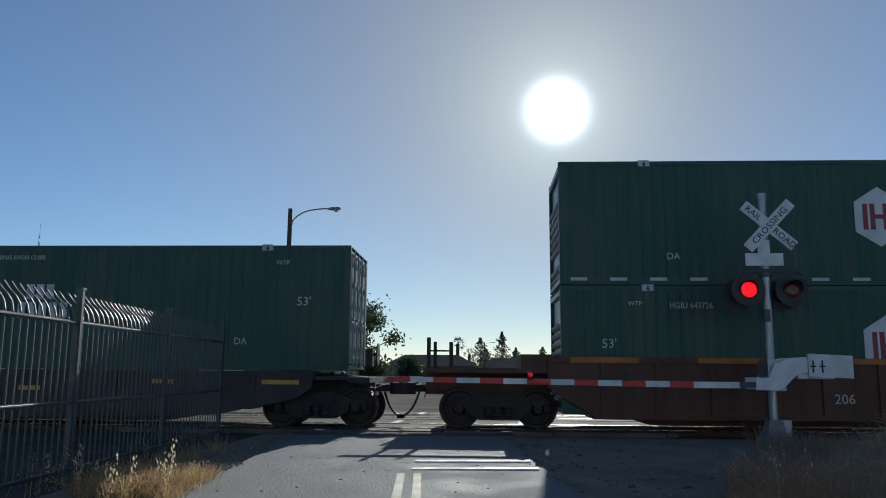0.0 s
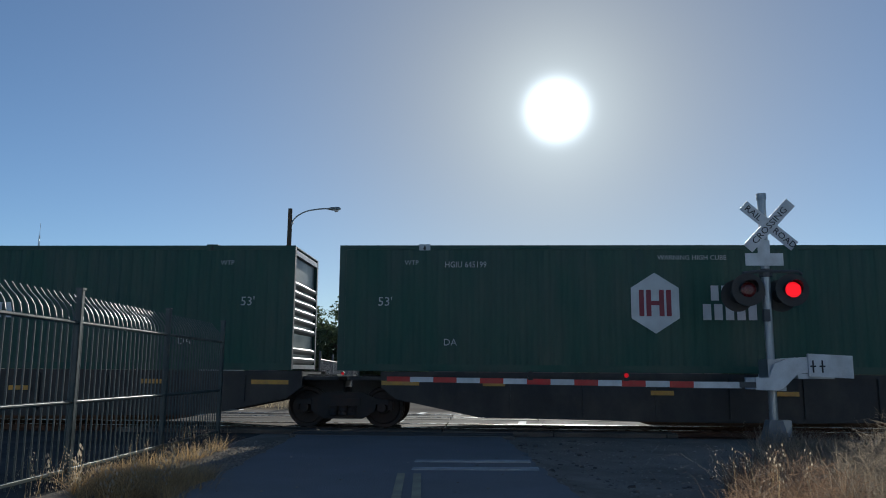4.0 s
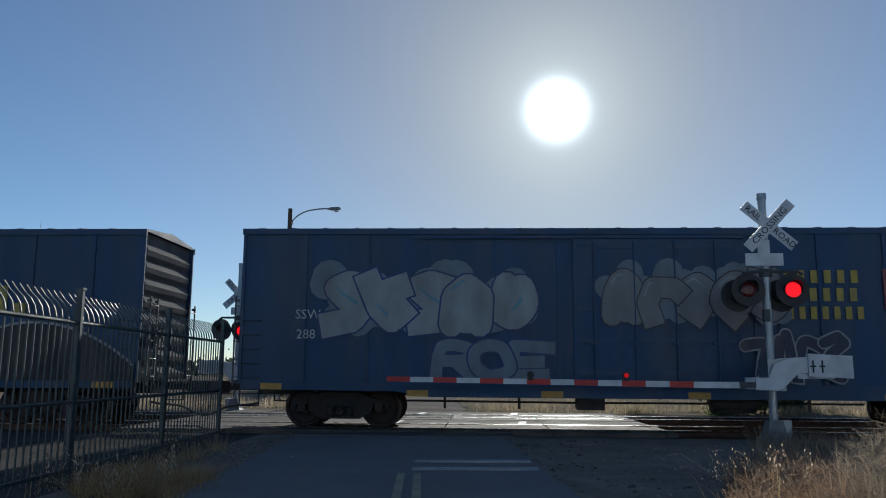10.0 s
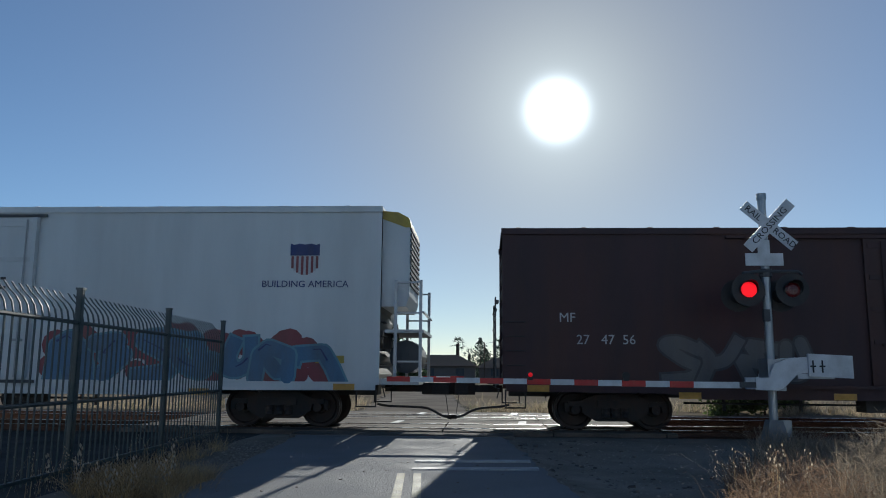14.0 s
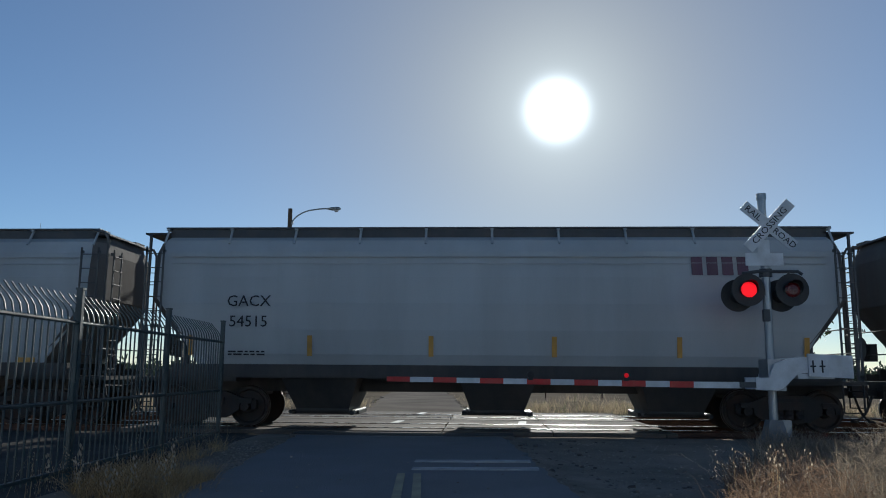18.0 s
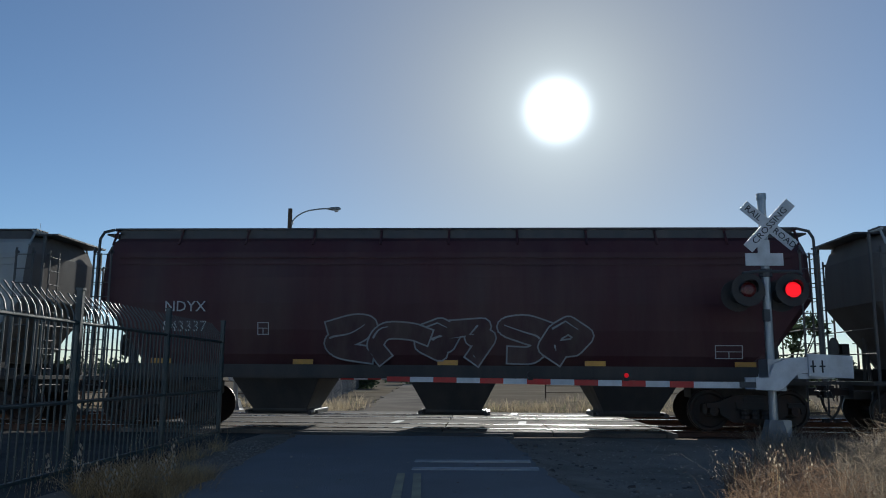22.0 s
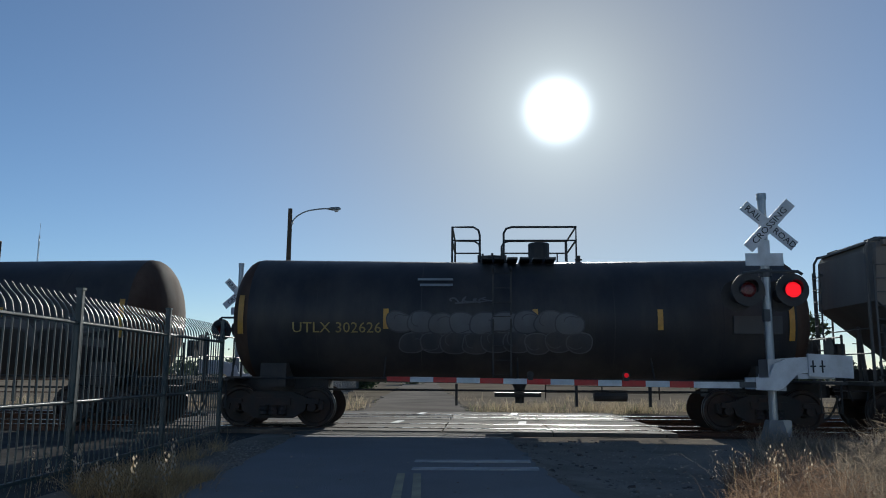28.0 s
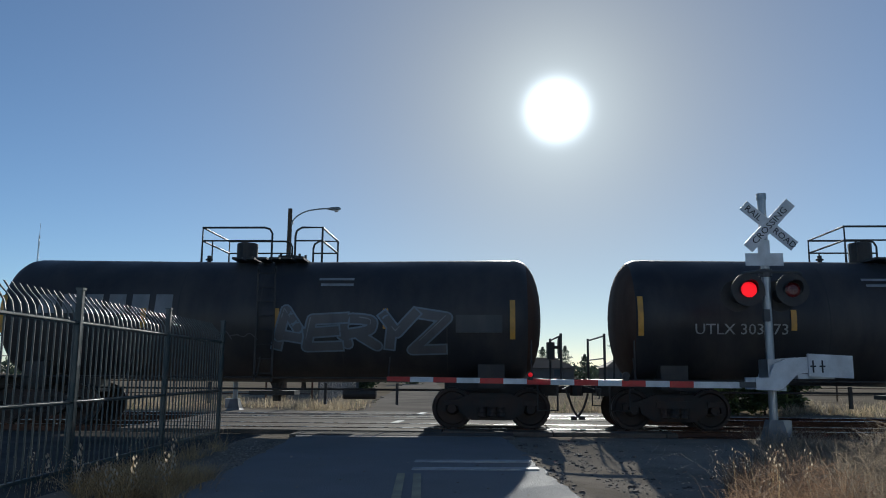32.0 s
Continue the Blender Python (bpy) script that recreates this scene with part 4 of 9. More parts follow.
SPRAY = {
    "white": paint_mat((0.42, 0.42, 0.41), "white"), "black": paint_mat((0.015, 0.015, 0.018), "black"), "blue": paint_mat((0.09, 0.17, 0.27), "blue"),
    "sky": paint_mat((0.14, 0.27, 0.33), "sky"), "navy": paint_mat((0.03, 0.05, 0.16), "navy"), "red": paint_mat((0.23, 0.06, 0.065), "red"),
    "purple": paint_mat((0.125, 0.062, 0.095), "purple"), "green": paint_mat((0.13, 0.21, 0.16), "green"), "grey": paint_mat((0.20, 0.205, 0.21), "grey"),
    "orange": paint_mat((0.42, 0.16, 0.06), "orange"), "silver": paint_mat((0.27, 0.285, 0.29), "silver"), "teal": paint_mat((0.06, 0.23, 0.29), "teal"),
    "wine": paint_mat((0.16, 0.045, 0.085), "wine"), "dimteal": paint_mat((0.055, 0.12, 0.14), "dim_teal"), "dimblue": paint_mat((0.035, 0.075, 0.11), "dim_blue"), "smoke": paint_mat((0.10, 0.10, 0.105), "smoke"),
    "steel": paint_mat((0.15, 0.19, 0.23), "steel"), "inkblue": paint_mat((0.03, 0.035, 0.07), "ink_blue"), "winedark": paint_mat((0.045, 0.016, 0.02), "dark_wine"),
    "dark": paint_mat((0.05, 0.05, 0.055), "dark"), "pink": paint_mat((0.36, 0.18, 0.21), "pink"),
}


def ribbon(bm, pts, w, y, mi):
    """A painted stroke of width w along points in x and z, as flat joined quads with a little thickness."""
    n = len(pts)
    left, right = [], []
    wl_, wr_ = [w / 2] * n, [w / 2] * n
    for i in range(1, n - 1):
        a, b = Vector(pts[i]) - Vector(pts[i - 1]), Vector(pts[i + 1]) - Vector(pts[i])
        if a.length < 1e-6 or b.length < 1e-6:
            continue
        bend = math.atan2(a.x * b.y - a.y * b.x, a.dot(b))
        if abs(bend) > 1e-3:
            room = 0.9 * min(a.length, b.length) / abs(bend)
            inner = wl_ if bend > 0 else wr_
            for k in (i - 1, i, i + 1):
                inner[k] = min(inner[k], room)
    for i, p in enumerate(pts):
        d = (Vector(pts[min(i + 1, n - 1)]) - Vector(pts[max(i - 1, 0)]))
        d = d.normalized() if d.length else Vector((1, 0))
        o = Vector((-d.y, d.x))
        yy = y - 0.00003 * i
        left.append(bm.verts.new((p[0] + o.x * wl_[i], yy, p[1] + o.y * wl_[i])))
        right.append(bm.verts.new((p[0] - o.x * wr_[i], yy, p[1] - o.y * wr_[i])))
    for i in range(n - 1):
        bm.faces.new((left[i], left[i + 1], right[i + 1], right[i])).material_index = mi


def curve(pts, k=6):
    """A smooth line through a few points."""
    out = []
    q = [Vector(p) for p in ([pts[0]] + list(pts) + [pts[-1]])]
    for i in range(1, len(q) - 2):
        for j in range(k):
            t = j / k
            out.append(0.5 * ((2 * q[i]) + (-q[i - 1] + q[i + 1]) * t + (2 * q[i - 1] - 5 * q[i] + 4 * q[i + 1] - q[i + 2]) * t * t + (-q[i - 1] + 3 * q[i] - 3 * q[i + 1] + q[i + 2]) * t ** 3))
    out.append(q[-2])
    return out



def wild_strokes(rnd):
    """Interlocking wedges, hooks and zigzags that stand for one sprayed shape; no letter."""
    kind = rnd.randrange(4)
    j = lambda v: v + rnd.uniform(-0.09, 0.09)
    if kind == 0:
        return [[(j(0.0), j(0.05)), (j(0.35), j(0.9)), (j(0.55), j(0.25)), (j(1.0), j(1.0))], [(j(0.3), j(0.1)), (j(0.9), j(0.35))]]
    if kind == 1:
        return [[(j(0.05), j(0.95)), (j(0.25), j(0.3)), (j(0.65), j(0.1)), (j(1.05), j(0.5))], [(j(0.45), j(1.0)), (j(0.7), j(0.6)), (j(0.6), j(0.35))]]
    if kind == 2:
        return [[(j(0.1), j(0.2)), (j(0.5), j(0.0)), (j(0.95), j(0.3)), (j(0.75), j(0.75)), (j(0.3), j(1.0))], [(j(0.0), j(0.6)), (j(0.45), j(0.5))]]
    return [[(j(0.0), j(0.35)), (j(0.3), j(1.0)), (j(0.6), j(0.7)), (j(0.55), j(0.05))], [(j(0.55), j(0.9)), (j(1.0), j(0.8)), (j(0.95), j(0.15))]]


def graffiti(car, x0, x1, z0, z1, n, fill, line, y, seed, back=None, fat=0.30, lines=False):
    """A sprayed piece: fat rounded strokes with an outline, over patches of another colour. lines: the outline alone."""
    rnd = random.Random(seed)
    bm = bmesh.new()
    mats = [SPRAY[line], SPRAY[fill], SPRAY[back or line], SPRAY["white"]]
    w, h = (x1 - x0) / n, z1 - z0
    if back:
        # the ground coat: a band with a lumpy edge
        k = n * 5
        low = [bm.verts.new((x0 + (x1 - x0) * i / k, y - 0.001, z0 + h * (0.06 + 0.05 * rnd.random()))) for i in range(k + 1)]
        high = [bm.verts.new((x0 + (x1 - x0) * i / k, y - 0.001, z0 + h * (0.74 + 0.12 * abs(math.sin(3.14 * i / 5)) + 0.05 * rnd.random() - (0.35 if i in (0, k) else 0)))) for i in range(k + 1)]
        for i in range(k):
            bm.faces.new((low[i], low[i + 1], high[i + 1], high[i])).material_index = 2
        for i in range(n + 1):
            cx, cz, r = x0 + w * i + rnd.uniform(-0.1, 0.1), z0 + h * rnd.uniform(0.45, 0.75), h * rnd.uniform(0.3, 0.42)
            k = 14
            vs = [bm.verts.new((cx + 1.2 * r * math.cos(6.283 * j / k) * rnd.uniform(0.85, 1.12), y - 0.002, cz + min(r * math.sin(6.283 * j / k) * rnd.uniform(0.85, 1.1), z1 - cz + 0.05))) for j in range(k)]
            for q in vs:
                q.co.z = max(q.co.z, z0 + 0.02)
            bm.faces.new(vs).material_index = 2
    order = 0
    for i in range(n):
        letter = wild_strokes(rnd)
        ax, lean, sc = x0 + w * i, rnd.uniform(-0.12, 0.18), rnd.uniform(0.86, 1.04)
        for stroke in letter:
            pts = []
            for a, b in stroke:
                zz = z0 + h * (0.10 + 0.8 * b * sc)
                pts.append((ax + w * (0.08 + 0.86 * a) + lean * (zz - z0), zz))
            line_pts = curve(pts) if len(pts) > 2 else [Vector(pts[0]).lerp(Vector(pts[1]), j / 5) for j in range(6)]
            t = fat * h * rnd.uniform(0.85, 1.15)
            edge = max(0.045, t * 0.16)
            d = 0.003 * order
            order += 1
            if lines:
                for o in (-1, 1):
                    off = []
                    for j, p in enumerate(line_pts):
                        dr = line_pts[min(j + 1, len(line_pts) - 1)] - line_pts[max(j - 1, 0)]
                        dr = dr.normalized() if dr.length else Vector((1, 0))
                        off.append(p + Vector((-dr.y, dr.x)) * o * t * 0.5)
                    ribbon(bm, off, edge * 0.55, y - 0.004 - d, 0)
            else:
                ribbon(bm, line_pts, t + 2 * edge, y - 0.004 - d, 0)
                ribbon(bm, line_pts, t, y - 0.0055 - d, 1)
                if rnd.random() < 0.6:
                    k = len(line_pts)
                    ribbon(bm, [p + Vector((t * 0.25, t * 0.2)) for p in line_pts[k // 4: k // 2 + 1]], t * 0.1, y - 0.0068 - d, 3)
    return tagged(part("graffiti", bm, mats, car, f"{fill} sprayed graffiti with {line} outlines"), kind="stuff")


def slabs(car, x0, x1, z0, z1, n, fill, line, y, seed, back=None, pale="silver", edge=0.055):
    """A sprayed piece of chunky stepped blocks with an outline and pale gaps, over a lumpy cloud of another colour; no letters."""
    rnd = random.Random(seed)
    bm = bmesh.new()
    mats = [SPRAY[line], SPRAY[fill], SPRAY[back or line], SPRAY[pale]]
    w, h = (x1 - x0) / n, z1 - z0
    if back:
        k = n * 6
        low = [bm.verts.new((x0 - 0.1 + (x1 - x0 + 0.2) * i / k, y - 0.001, z0 + h * 0.04 * rnd.random())) for i in range(k + 1)]
        high = [bm.verts.new((x0 - 0.1 + (x1 - x0 + 0.2) * i / k, y - 0.001, z0 + h * (0.92 + 0.16 * abs(math.sin(i * 1.1)) + 0.06 * rnd.random() - (0.5 if i in (0, k) else 0.15 if i in (1, k - 1) else 0)))) for i in range(k + 1)]
        for i in range(k):
            bm.faces.new((low[i], low[i + 1], high[i + 1], high[i])).material_index = 2
    for i in range(n):
        a, b = x0 + w * (i - 0.06), x0 + w * (i + 1.08)
        tilt = rnd.uniform(-0.28, 0.28)
        j = lambda f, g: (a + (b - a) * (f + rnd.uniform(-0.07, 0.07) + tilt * (g - 0.5)), z0 + h * (g + rnd.uniform(-0.06, 0.06)))
        s1, s2 = rnd.uniform(0.25, 0.45), rnd.uniform(0.55, 0.75)
        top, dip, foot = 0.96, rnd.uniform(0.76, 0.86), rnd.uniform(0.0, 0.1)
        kind = rnd.randrange(3)
        if kind == 0:
            pts = [j(0, foot), j(0.1, 0.4), j(0, dip), j(s1, dip + 0.02), j(s1, top), j(s2, top), j(s2, dip), j(1, dip + 0.06), j(0.92, 0.5), j(1.02, foot)]
        elif kind == 1:
            pts = [j(0.05, 0.02), j(0, 0.6), j(0.08, top), j(s2, top), j(0.95, dip), j(1.0, 0.55), j(0.85, 0.42), j(1.02, 0.3), j(0.98, 0.0), j(0.5, foot)]
        else:
            pts = [j(0, 0.15), j(0.18, 0.3), j(0.05, 0.55), j(0.12, dip), j(s1, top), j(0.9, top - 0.03), j(1.0, 0.7), j(0.88, 0.35), j(0.95, 0.02), j(0.4, foot)]
        d = 0.0012 * i
        closed = [Vector(p) for p in pts]
        vs = [bm.verts.new((p.x, y - 0.004 - d, p.y)) for p in closed]
        bm.faces.new(vs).material_index = 1
        for q in range(len(closed)):
            p0, p1 = closed[q], closed[(q + 1) % len(closed)]
            t = (p1 - p0).normalized() * edge * 0.4
            ribbon(bm, [p0 - t, p1 + t], edge, y - 0.0055 - d - 0.0001 * q, 0)
        # one pale wedge cut in from an edge
        side, g = rnd.choice((-1, 1)), rnd.uniform(0.25, 0.65)
        cx, cz, ww, hh = (a if side < 0 else b) - side * w * 0.06, z0 + h * g, w * rnd.uniform(0.25, 0.5), h * rnd.uniform(0.05, 0.11)
        vs = [bm.verts.new((cx - side * ox * ww, y - 0.0062 - d, cz + oz * hh)) for ox, oz in ((0, -1.2), (1, rnd.uniform(-0.6, 0.4)), (0.8, rnd.uniform(0.5, 1.4)), (0, 1.0))]
        bm.faces.new(vs if side < 0 else vs[::-1]).material_index = 3
    return tagged(part("graffiti", bm, mats, car, f"{fill} sprayed blocks with {line} outlines"), kind="stuff")


# strokes of capital letters on a grid of five by five: pairs of digits, x and height
GLYPH = {"A": "002440 1131", "B": "000434433202 32413000", "C":"441403011040", "D": "00043443413000", "E": "44040040 0232", "F": "440400 0232", "G": "44140301103041 414222",
         "H": "0004 4044 0242", "I": "2024", "K": "0004 440240", "L": "040040", "M": "0004224440", "N": "00044044", "O": "103041433414030110", "P": "000434433202",
         "R": "000434433202 2240", "S": "4414031232413000", "T": "0444 2420", "U": "040110304144", "V": "042044", "W": "0410223044", "X": "0440 0044", "Y": "042244 2220", "Z": "04440040"}
ROUND = "BCDGKOPRSU"


def disc(bm, p, r, y, mi, n=10):
    bm.faces.new([bm.verts.new((p[0] + r * math.cos(6.283 * k / n), y, p[1] + r * math.sin(6.283 * k / n))) for k in range(n)]).material_index = mi


def fat_line(bm, pts, w, y, mi, taper=0.0, soft=True):
    """A thick sprayed stroke, each piece a hair above the last; soft: with round ends. Returns the depth that it ends at."""
    n = len(pts)
    for i, p in enumerate(pts):
        r = w / 2 * (1 - taper * i / n)
        if soft or 0 < i < n - 1:
            y -= 0.0001
            disc(bm, p, r, y, mi)
        if i + 1 < n:
            q = pts[i + 1]
            d = (q - p)
            if d.length < 1e-5:
                continue
            d = d.normalized()
            o, r2 = Vector((-d.y, d.x)), w / 2 * (1 - taper * (i + 1) / n)
            a = p if soft or i else p - d * r
            b = q if soft or i + 2 < n else q + d * r2
            y -= 0.0001
            bm.faces.new([bm.verts.new((v.x, y, v.y)) for v in (a + o * r, a - o * r, b - o * r2, b + o * r2)]).material_index = mi
    return y


def letter_lines(ch, ax, z0, w, h, rnd, wild):
    lean, rise, tall = rnd.uniform(-0.16, 0.2) * wild, rnd.uniform(-0.05, 0.05) * h * wild, 1 + rnd.uniform(-0.1, 0.08) * wild
    out = []
    for stroke in GLYPH[ch].split():
        pts = []
        for i in range(0, len(stroke), 2):
            gx, gz = int(stroke[i]) / 4, int(stroke[i + 1]) / 4
            gx, gz = gx + rnd.uniform(-0.07, 0.07) * wild, gz + rnd.uniform(-0.06, 0.06) * wild
            pts.append((ax + w * gx + lean * h * (gz - 0.5), z0 + rise + h * gz * tall))
        if ch in ROUND and len(pts) > 3:
            out.append([Vector(v) for v in curve(pts, 3)])
        else:
            line = []
            for a, b in zip(pts, pts[1:]):
                line += [Vector(a).lerp(Vector(b), k / 4) for k in range(4)]
            out.append(line + [Vector(pts[-1])])
    return out


FORMS = (
    "10 04 28 98 b7", "18 35 10/35 76 bb", "09 6a 35 86 40", "50 13 28 6a a7 83 53", "00 17 4a 87 90/55 51", "03 31 74 ba/29 68", "1a 15 52 94/5a 76 64", "20 81 a4 66 29 6b b9",
)


def wild_lines(ax, z0, w, h, rnd, wild):
    """Hooks, bolts, arches and wings that lean into one another, for sprayed rows that spell nothing."""
    flip, lean = rnd.random() < 0.4, rnd.uniform(-0.15, 0.2) * wild
    bent = rnd.random() < 0.6
    out = []
    for stroke in rnd.choice(FORMS).split("/"):
        pts = []
        for p in stroke.split():
            gx, gz = int(p[0], 16) / 10 + rnd.uniform(-0.07, 0.07) * wild, int(p[1], 16) / 10 + rnd.uniform(-0.06, 0.06) * wild
            gx = 1 - gx if flip else gx
            pts.append((ax + w * (gx * 1.12 - 0.06) + lean * h * (gz - 0.5), z0 + h * min(1.05, max(0.0, gz))))
        if bent and len(pts) > 2:
            out.append([Vector(v) for v in curve(pts, 4)])
        else:
            line = []
            for a, b in zip(pts, pts[1:]):
                line += [Vector(a).lerp(Vector(b), k / 4) for k in range(4)]
            out.append(line + [Vector(pts[-1])])
    return out


def piece(car, text, x0, x1, z0, z1, fill, line, y, seed, back=None, fat=0.30, edge=0.05, wild=1.0, shine=None, spots=0):
    """A sprayed row of fat interlocking letter shapes with an outline, over a lumpy cloud of another colour. text: the letters, or how many."""
    rnd = random.Random(seed)
    bm = bmesh.new()
    mats = [SPRAY[line], SPRAY[fill], SPRAY[back or line], SPRAY[shine or line]]
    text = text if isinstance(text, str) else " " * text
    n, h = len(text), z1 - z0
    w = (x1 - x0) / n
    t = 0.74 * fat * min(h, w * 1.3)
    if back:
        k = n * 9
        for i in range(k):
            r = h * rnd.uniform(0.16, 0.3)
            cx, cz = x0 + (x1 - x0) * (i + rnd.random()) / k, z0 + h * rnd.uniform(0.2, 0.98)
            disc(bm, (cx, max(cz, z0 + r)), r, y - 0.0002 * i, 2, 12)
        for i in range(spots):
            disc(bm, (rnd.uniform(x0, x1), z1 + h * abs(rnd.gauss(0.05, 0.16))), rnd.uniform(0.02, 0.11), y - 0.001 - 0.0001 * i, 2)
    base = y - 0.012
    for i, ch in enumerate(text):
        cell = (x0 + w * i + t * 0.35, z0 + t * 0.5, w - t * 0.45, h - t, rnd, wild)
        lines = wild_lines(*cell) if ch == " " else letter_lines(ch, *cell)
        soft = ch in ROUND or (ch == " " and rnd.random() < 0.5)
        yy = base - 0.010 * (i % 2)
        for pts in lines:
            yy = fat_line(bm, pts, t + 2 * edge, yy, 0, 0.0, soft)
        yy -= 0.001
        for pts in lines:
            yy = fat_line(bm, pts, t, yy, 1, 0.0, soft)
        if shine:
            pts = lines[0]
            k = len(pts)
            o = Vector((-t * 0.2, t * 0.22))
            yy = fat_line(bm, [p + o for p in pts[k // 3: k // 3 + max(3, k // 3)]], t * 0.14, yy - 0.001, 3, 0.7)
    return tagged(part("graffiti", bm, mats, car, f"{fill} sprayed shapes with {line} outlines"), kind="stuff")


def scrawl(car, text, x0, x1, z0, z1, c, y, seed, w=0.03):
    """Thin sprayed handwriting."""
    rnd = random.Random(seed)
    bm = bmesh.new()
    words = text.split() if isinstance(text, str) else text
    h = (z1 - z0) / len(words)
    for k, word in enumerate(words):
        low, high = z1 - h * (k + 0.95), z1 - h * (k + 0.1)
        n = len(word) if isinstance(word, str) else word
        step = (x1 - x0) / n
        if isinstance(word, str):
            for i, ch in enumerate(word):
                for pts in letter_lines(ch, x0 + step * (i + 0.1 * k), low, step * 0.95, h * 0.85, rnd, 2.4):
                    fat_line(bm, pts, w, y - 0.004, 0, 0.3)
            continue
        # one running hand of loops and points
        pts, x = [], x0 + step * 0.1 * k
        for i in range(n * 2 + 1):
            up = rnd.uniform(0.45, 1.0) if i % 2 else rnd.uniform(-0.1, 0.4)
            pts.append((x, low + (high - low) * up))
            if rnd.random() < 0.45:
                pts.append((x - step * rnd.uniform(0.05, 0.3), low + (high - low) * rnd.uniform(0.3, 0.6)))
            x += step * rnd.uniform(0.3, 0.7)
        fat_line(bm, [Vector(v) for v in curve(pts, 4)], w, y - 0.004, 0, 0.3)
        if rnd.random() < 0.7:
            a, b = low + (high - low) * rnd.uniform(-0.1, 0.2), low + (high - low) * rnd.uniform(0.1, 0.5)
            fat_line(bm, [Vector((x0 + (x1 - x0) * f, a + (b - a) * f * f)) for f in (0.1, 0.4, 0.7, 1.0)], w * 0.8, y - 0.006, 0, 0.5)
    return tagged(part("tag", bm, SPRAY[c], car, f"thin {c} spray-paint scrawl"), kind="stuff")


def bubbles(car, x0, x1, z0, z1, n, fill, line, y, seed, edge=0.05):
    """A sprayed row of swollen rounded lobes with an outline and a few inner curves."""
    rnd = random.Random(seed)
    bm = bmesh.new()
    mats = [SPRAY[line], SPRAY[fill]]
    w, h = (x1 - x0) / n, z1 - z0
    for i in range(n):
        cx, cz = x0 + w * (i + 0.5), (z0 + z1) / 2 + rnd.uniform(-0.06, 0.06) * h
        rx, rz = w * rnd.uniform(0.56, 0.66), h * rnd.uniform(0.44, 0.5)
        lean, pinch, turn = rnd.uniform(-0.2, 0.2), rnd.uniform(0.05, 0.22), rnd.uniform(0, 6.28)
        k = 28
        ring = []
        for q in range(k):
            a = 6.283 * q / k
            s = (abs(math.cos(a)) ** 2.6 + abs(math.sin(a)) ** 2.6) ** (-1 / 2.6) * (1 - pinch * max(0.0, math.cos(a - turn)) ** 6)
            ring.append(Vector((cx + rx * s * math.cos(a) + lean * rz * math.sin(a), cz + rz * s * math.sin(a))))
        mid = Vector((cx, cz))
        d = 0.008 * i
        hub = bm.verts.new((mid.x, y - 0.003 - d, mid.y))
        loops = [[bm.verts.new((mid.x + (p.x - mid.x) * f, y - 0.003 - d, mid.y + (p.y - mid.y) * f)) for p in ring] for f in (0.35, 0.7, 1.0)]
        loops.append([bm.verts.new((p.x + (p - mid).normalized().x * edge, y - 0.003 - d, p.y + (p - mid).normalized().y * edge)) for p in ring])
        for q in range(k):
            bm.faces.new((hub, loops[0][q], loops[0][(q + 1) % k])).material_index = 1
            for r0, r1, mi in ((loops[0], loops[1], 1), (loops[1], loops[2], 1), (loops[2], loops[3], 0)):
                bm.faces.new((r0[q], r1[q], r1[(q + 1) % k], r0[(q + 1) % k])).material_index = mi
        inner = [mid + (ring[(q + int(turn * 4)) % k] - mid) * (0.95 - 0.06 * q) for q in range(10)]
        ribbon(bm, inner, edge * 0.6, y - 0.007 - d, 0)
    return tagged(part("graffiti", bm, mats, car, f"{fill} sprayed bubble shapes with {line} outlines"), kind="stuff")


def info_panel(car, x, z, w, h, y):
    """The small framed data panel."""
    bm = bmesh.new()
    t = 0.018
    for a in ((x - w / 2, x + w / 2, z, z + t), (x - w / 2, x + w / 2, z + h - t, z + h), (x - w / 2, x + w / 2, z + h * 0.5, z + h * 0.5 + t * 0.8),
              (x - w / 2, x - w / 2 + t, z, z + h), (x + w / 2 - t, x + w / 2, z, z + h), (x - t / 2, x + t / 2, z, z + h * 0.5)):
        box(bm, a[0], a[1], y - 0.006, y, a[2], a[3])
    part("data_panel", bm, M_WHITE, car)


def small_print(car, x, z, y, rows, w, material, h=0.035):
    """Rows of writing too small to read, as bars."""
    bm = bmesh.new()
    rnd = random.Random(round(x * 10) + rows)
    for i in range(rows):
        a = x
        while a < x + w * rnd.uniform(0.75, 1.0):
            b = a + rnd.uniform(0.06, 0.2)
            box(bm, a, min(b, x + w), y - 0.004, y, z + i * h * 1.8, z + i * h * 1.8 + h)
            a = b + 0.04
    part("small_print", bm, material, car)

# ---- containers and their cars ----
M_GREEN = surface("green_container_paint", (0.012, 0.06, 0.042), 0.5, 0, 0.22, 1.5, DUST, 0.22, 3)
M_CRED = surface("red_container_paint", (0.20, 0.022, 0.02), 0.5, 0, 0.22, 1.5, DUST, 0.2, 3)
M_SILVERY = surface("worn_silver_door_paint", (0.42, 0.45, 0.46), 0.5, 0.2, 0.25, 3.0, DUST, 0.3, 3)
M_ENDSHEET = surface("dull_metal_end_sheet", (0.17, 0.18, 0.18), 0.38, 0.55, 0.3, 2.0, DUST, 0.3, 4)
M_ENDRIB = surface("weathered_end_rib_paint", (0.19, 0.195, 0.195), 0.55, 0.2, 0.25, 3.0, DUST, 0.3, 3)
M_LOGO = surface("logo_white_vinyl", (0.55, 0.57, 0.58), 0.5, 0, 0.1, 4.0, DUST, 0.15)
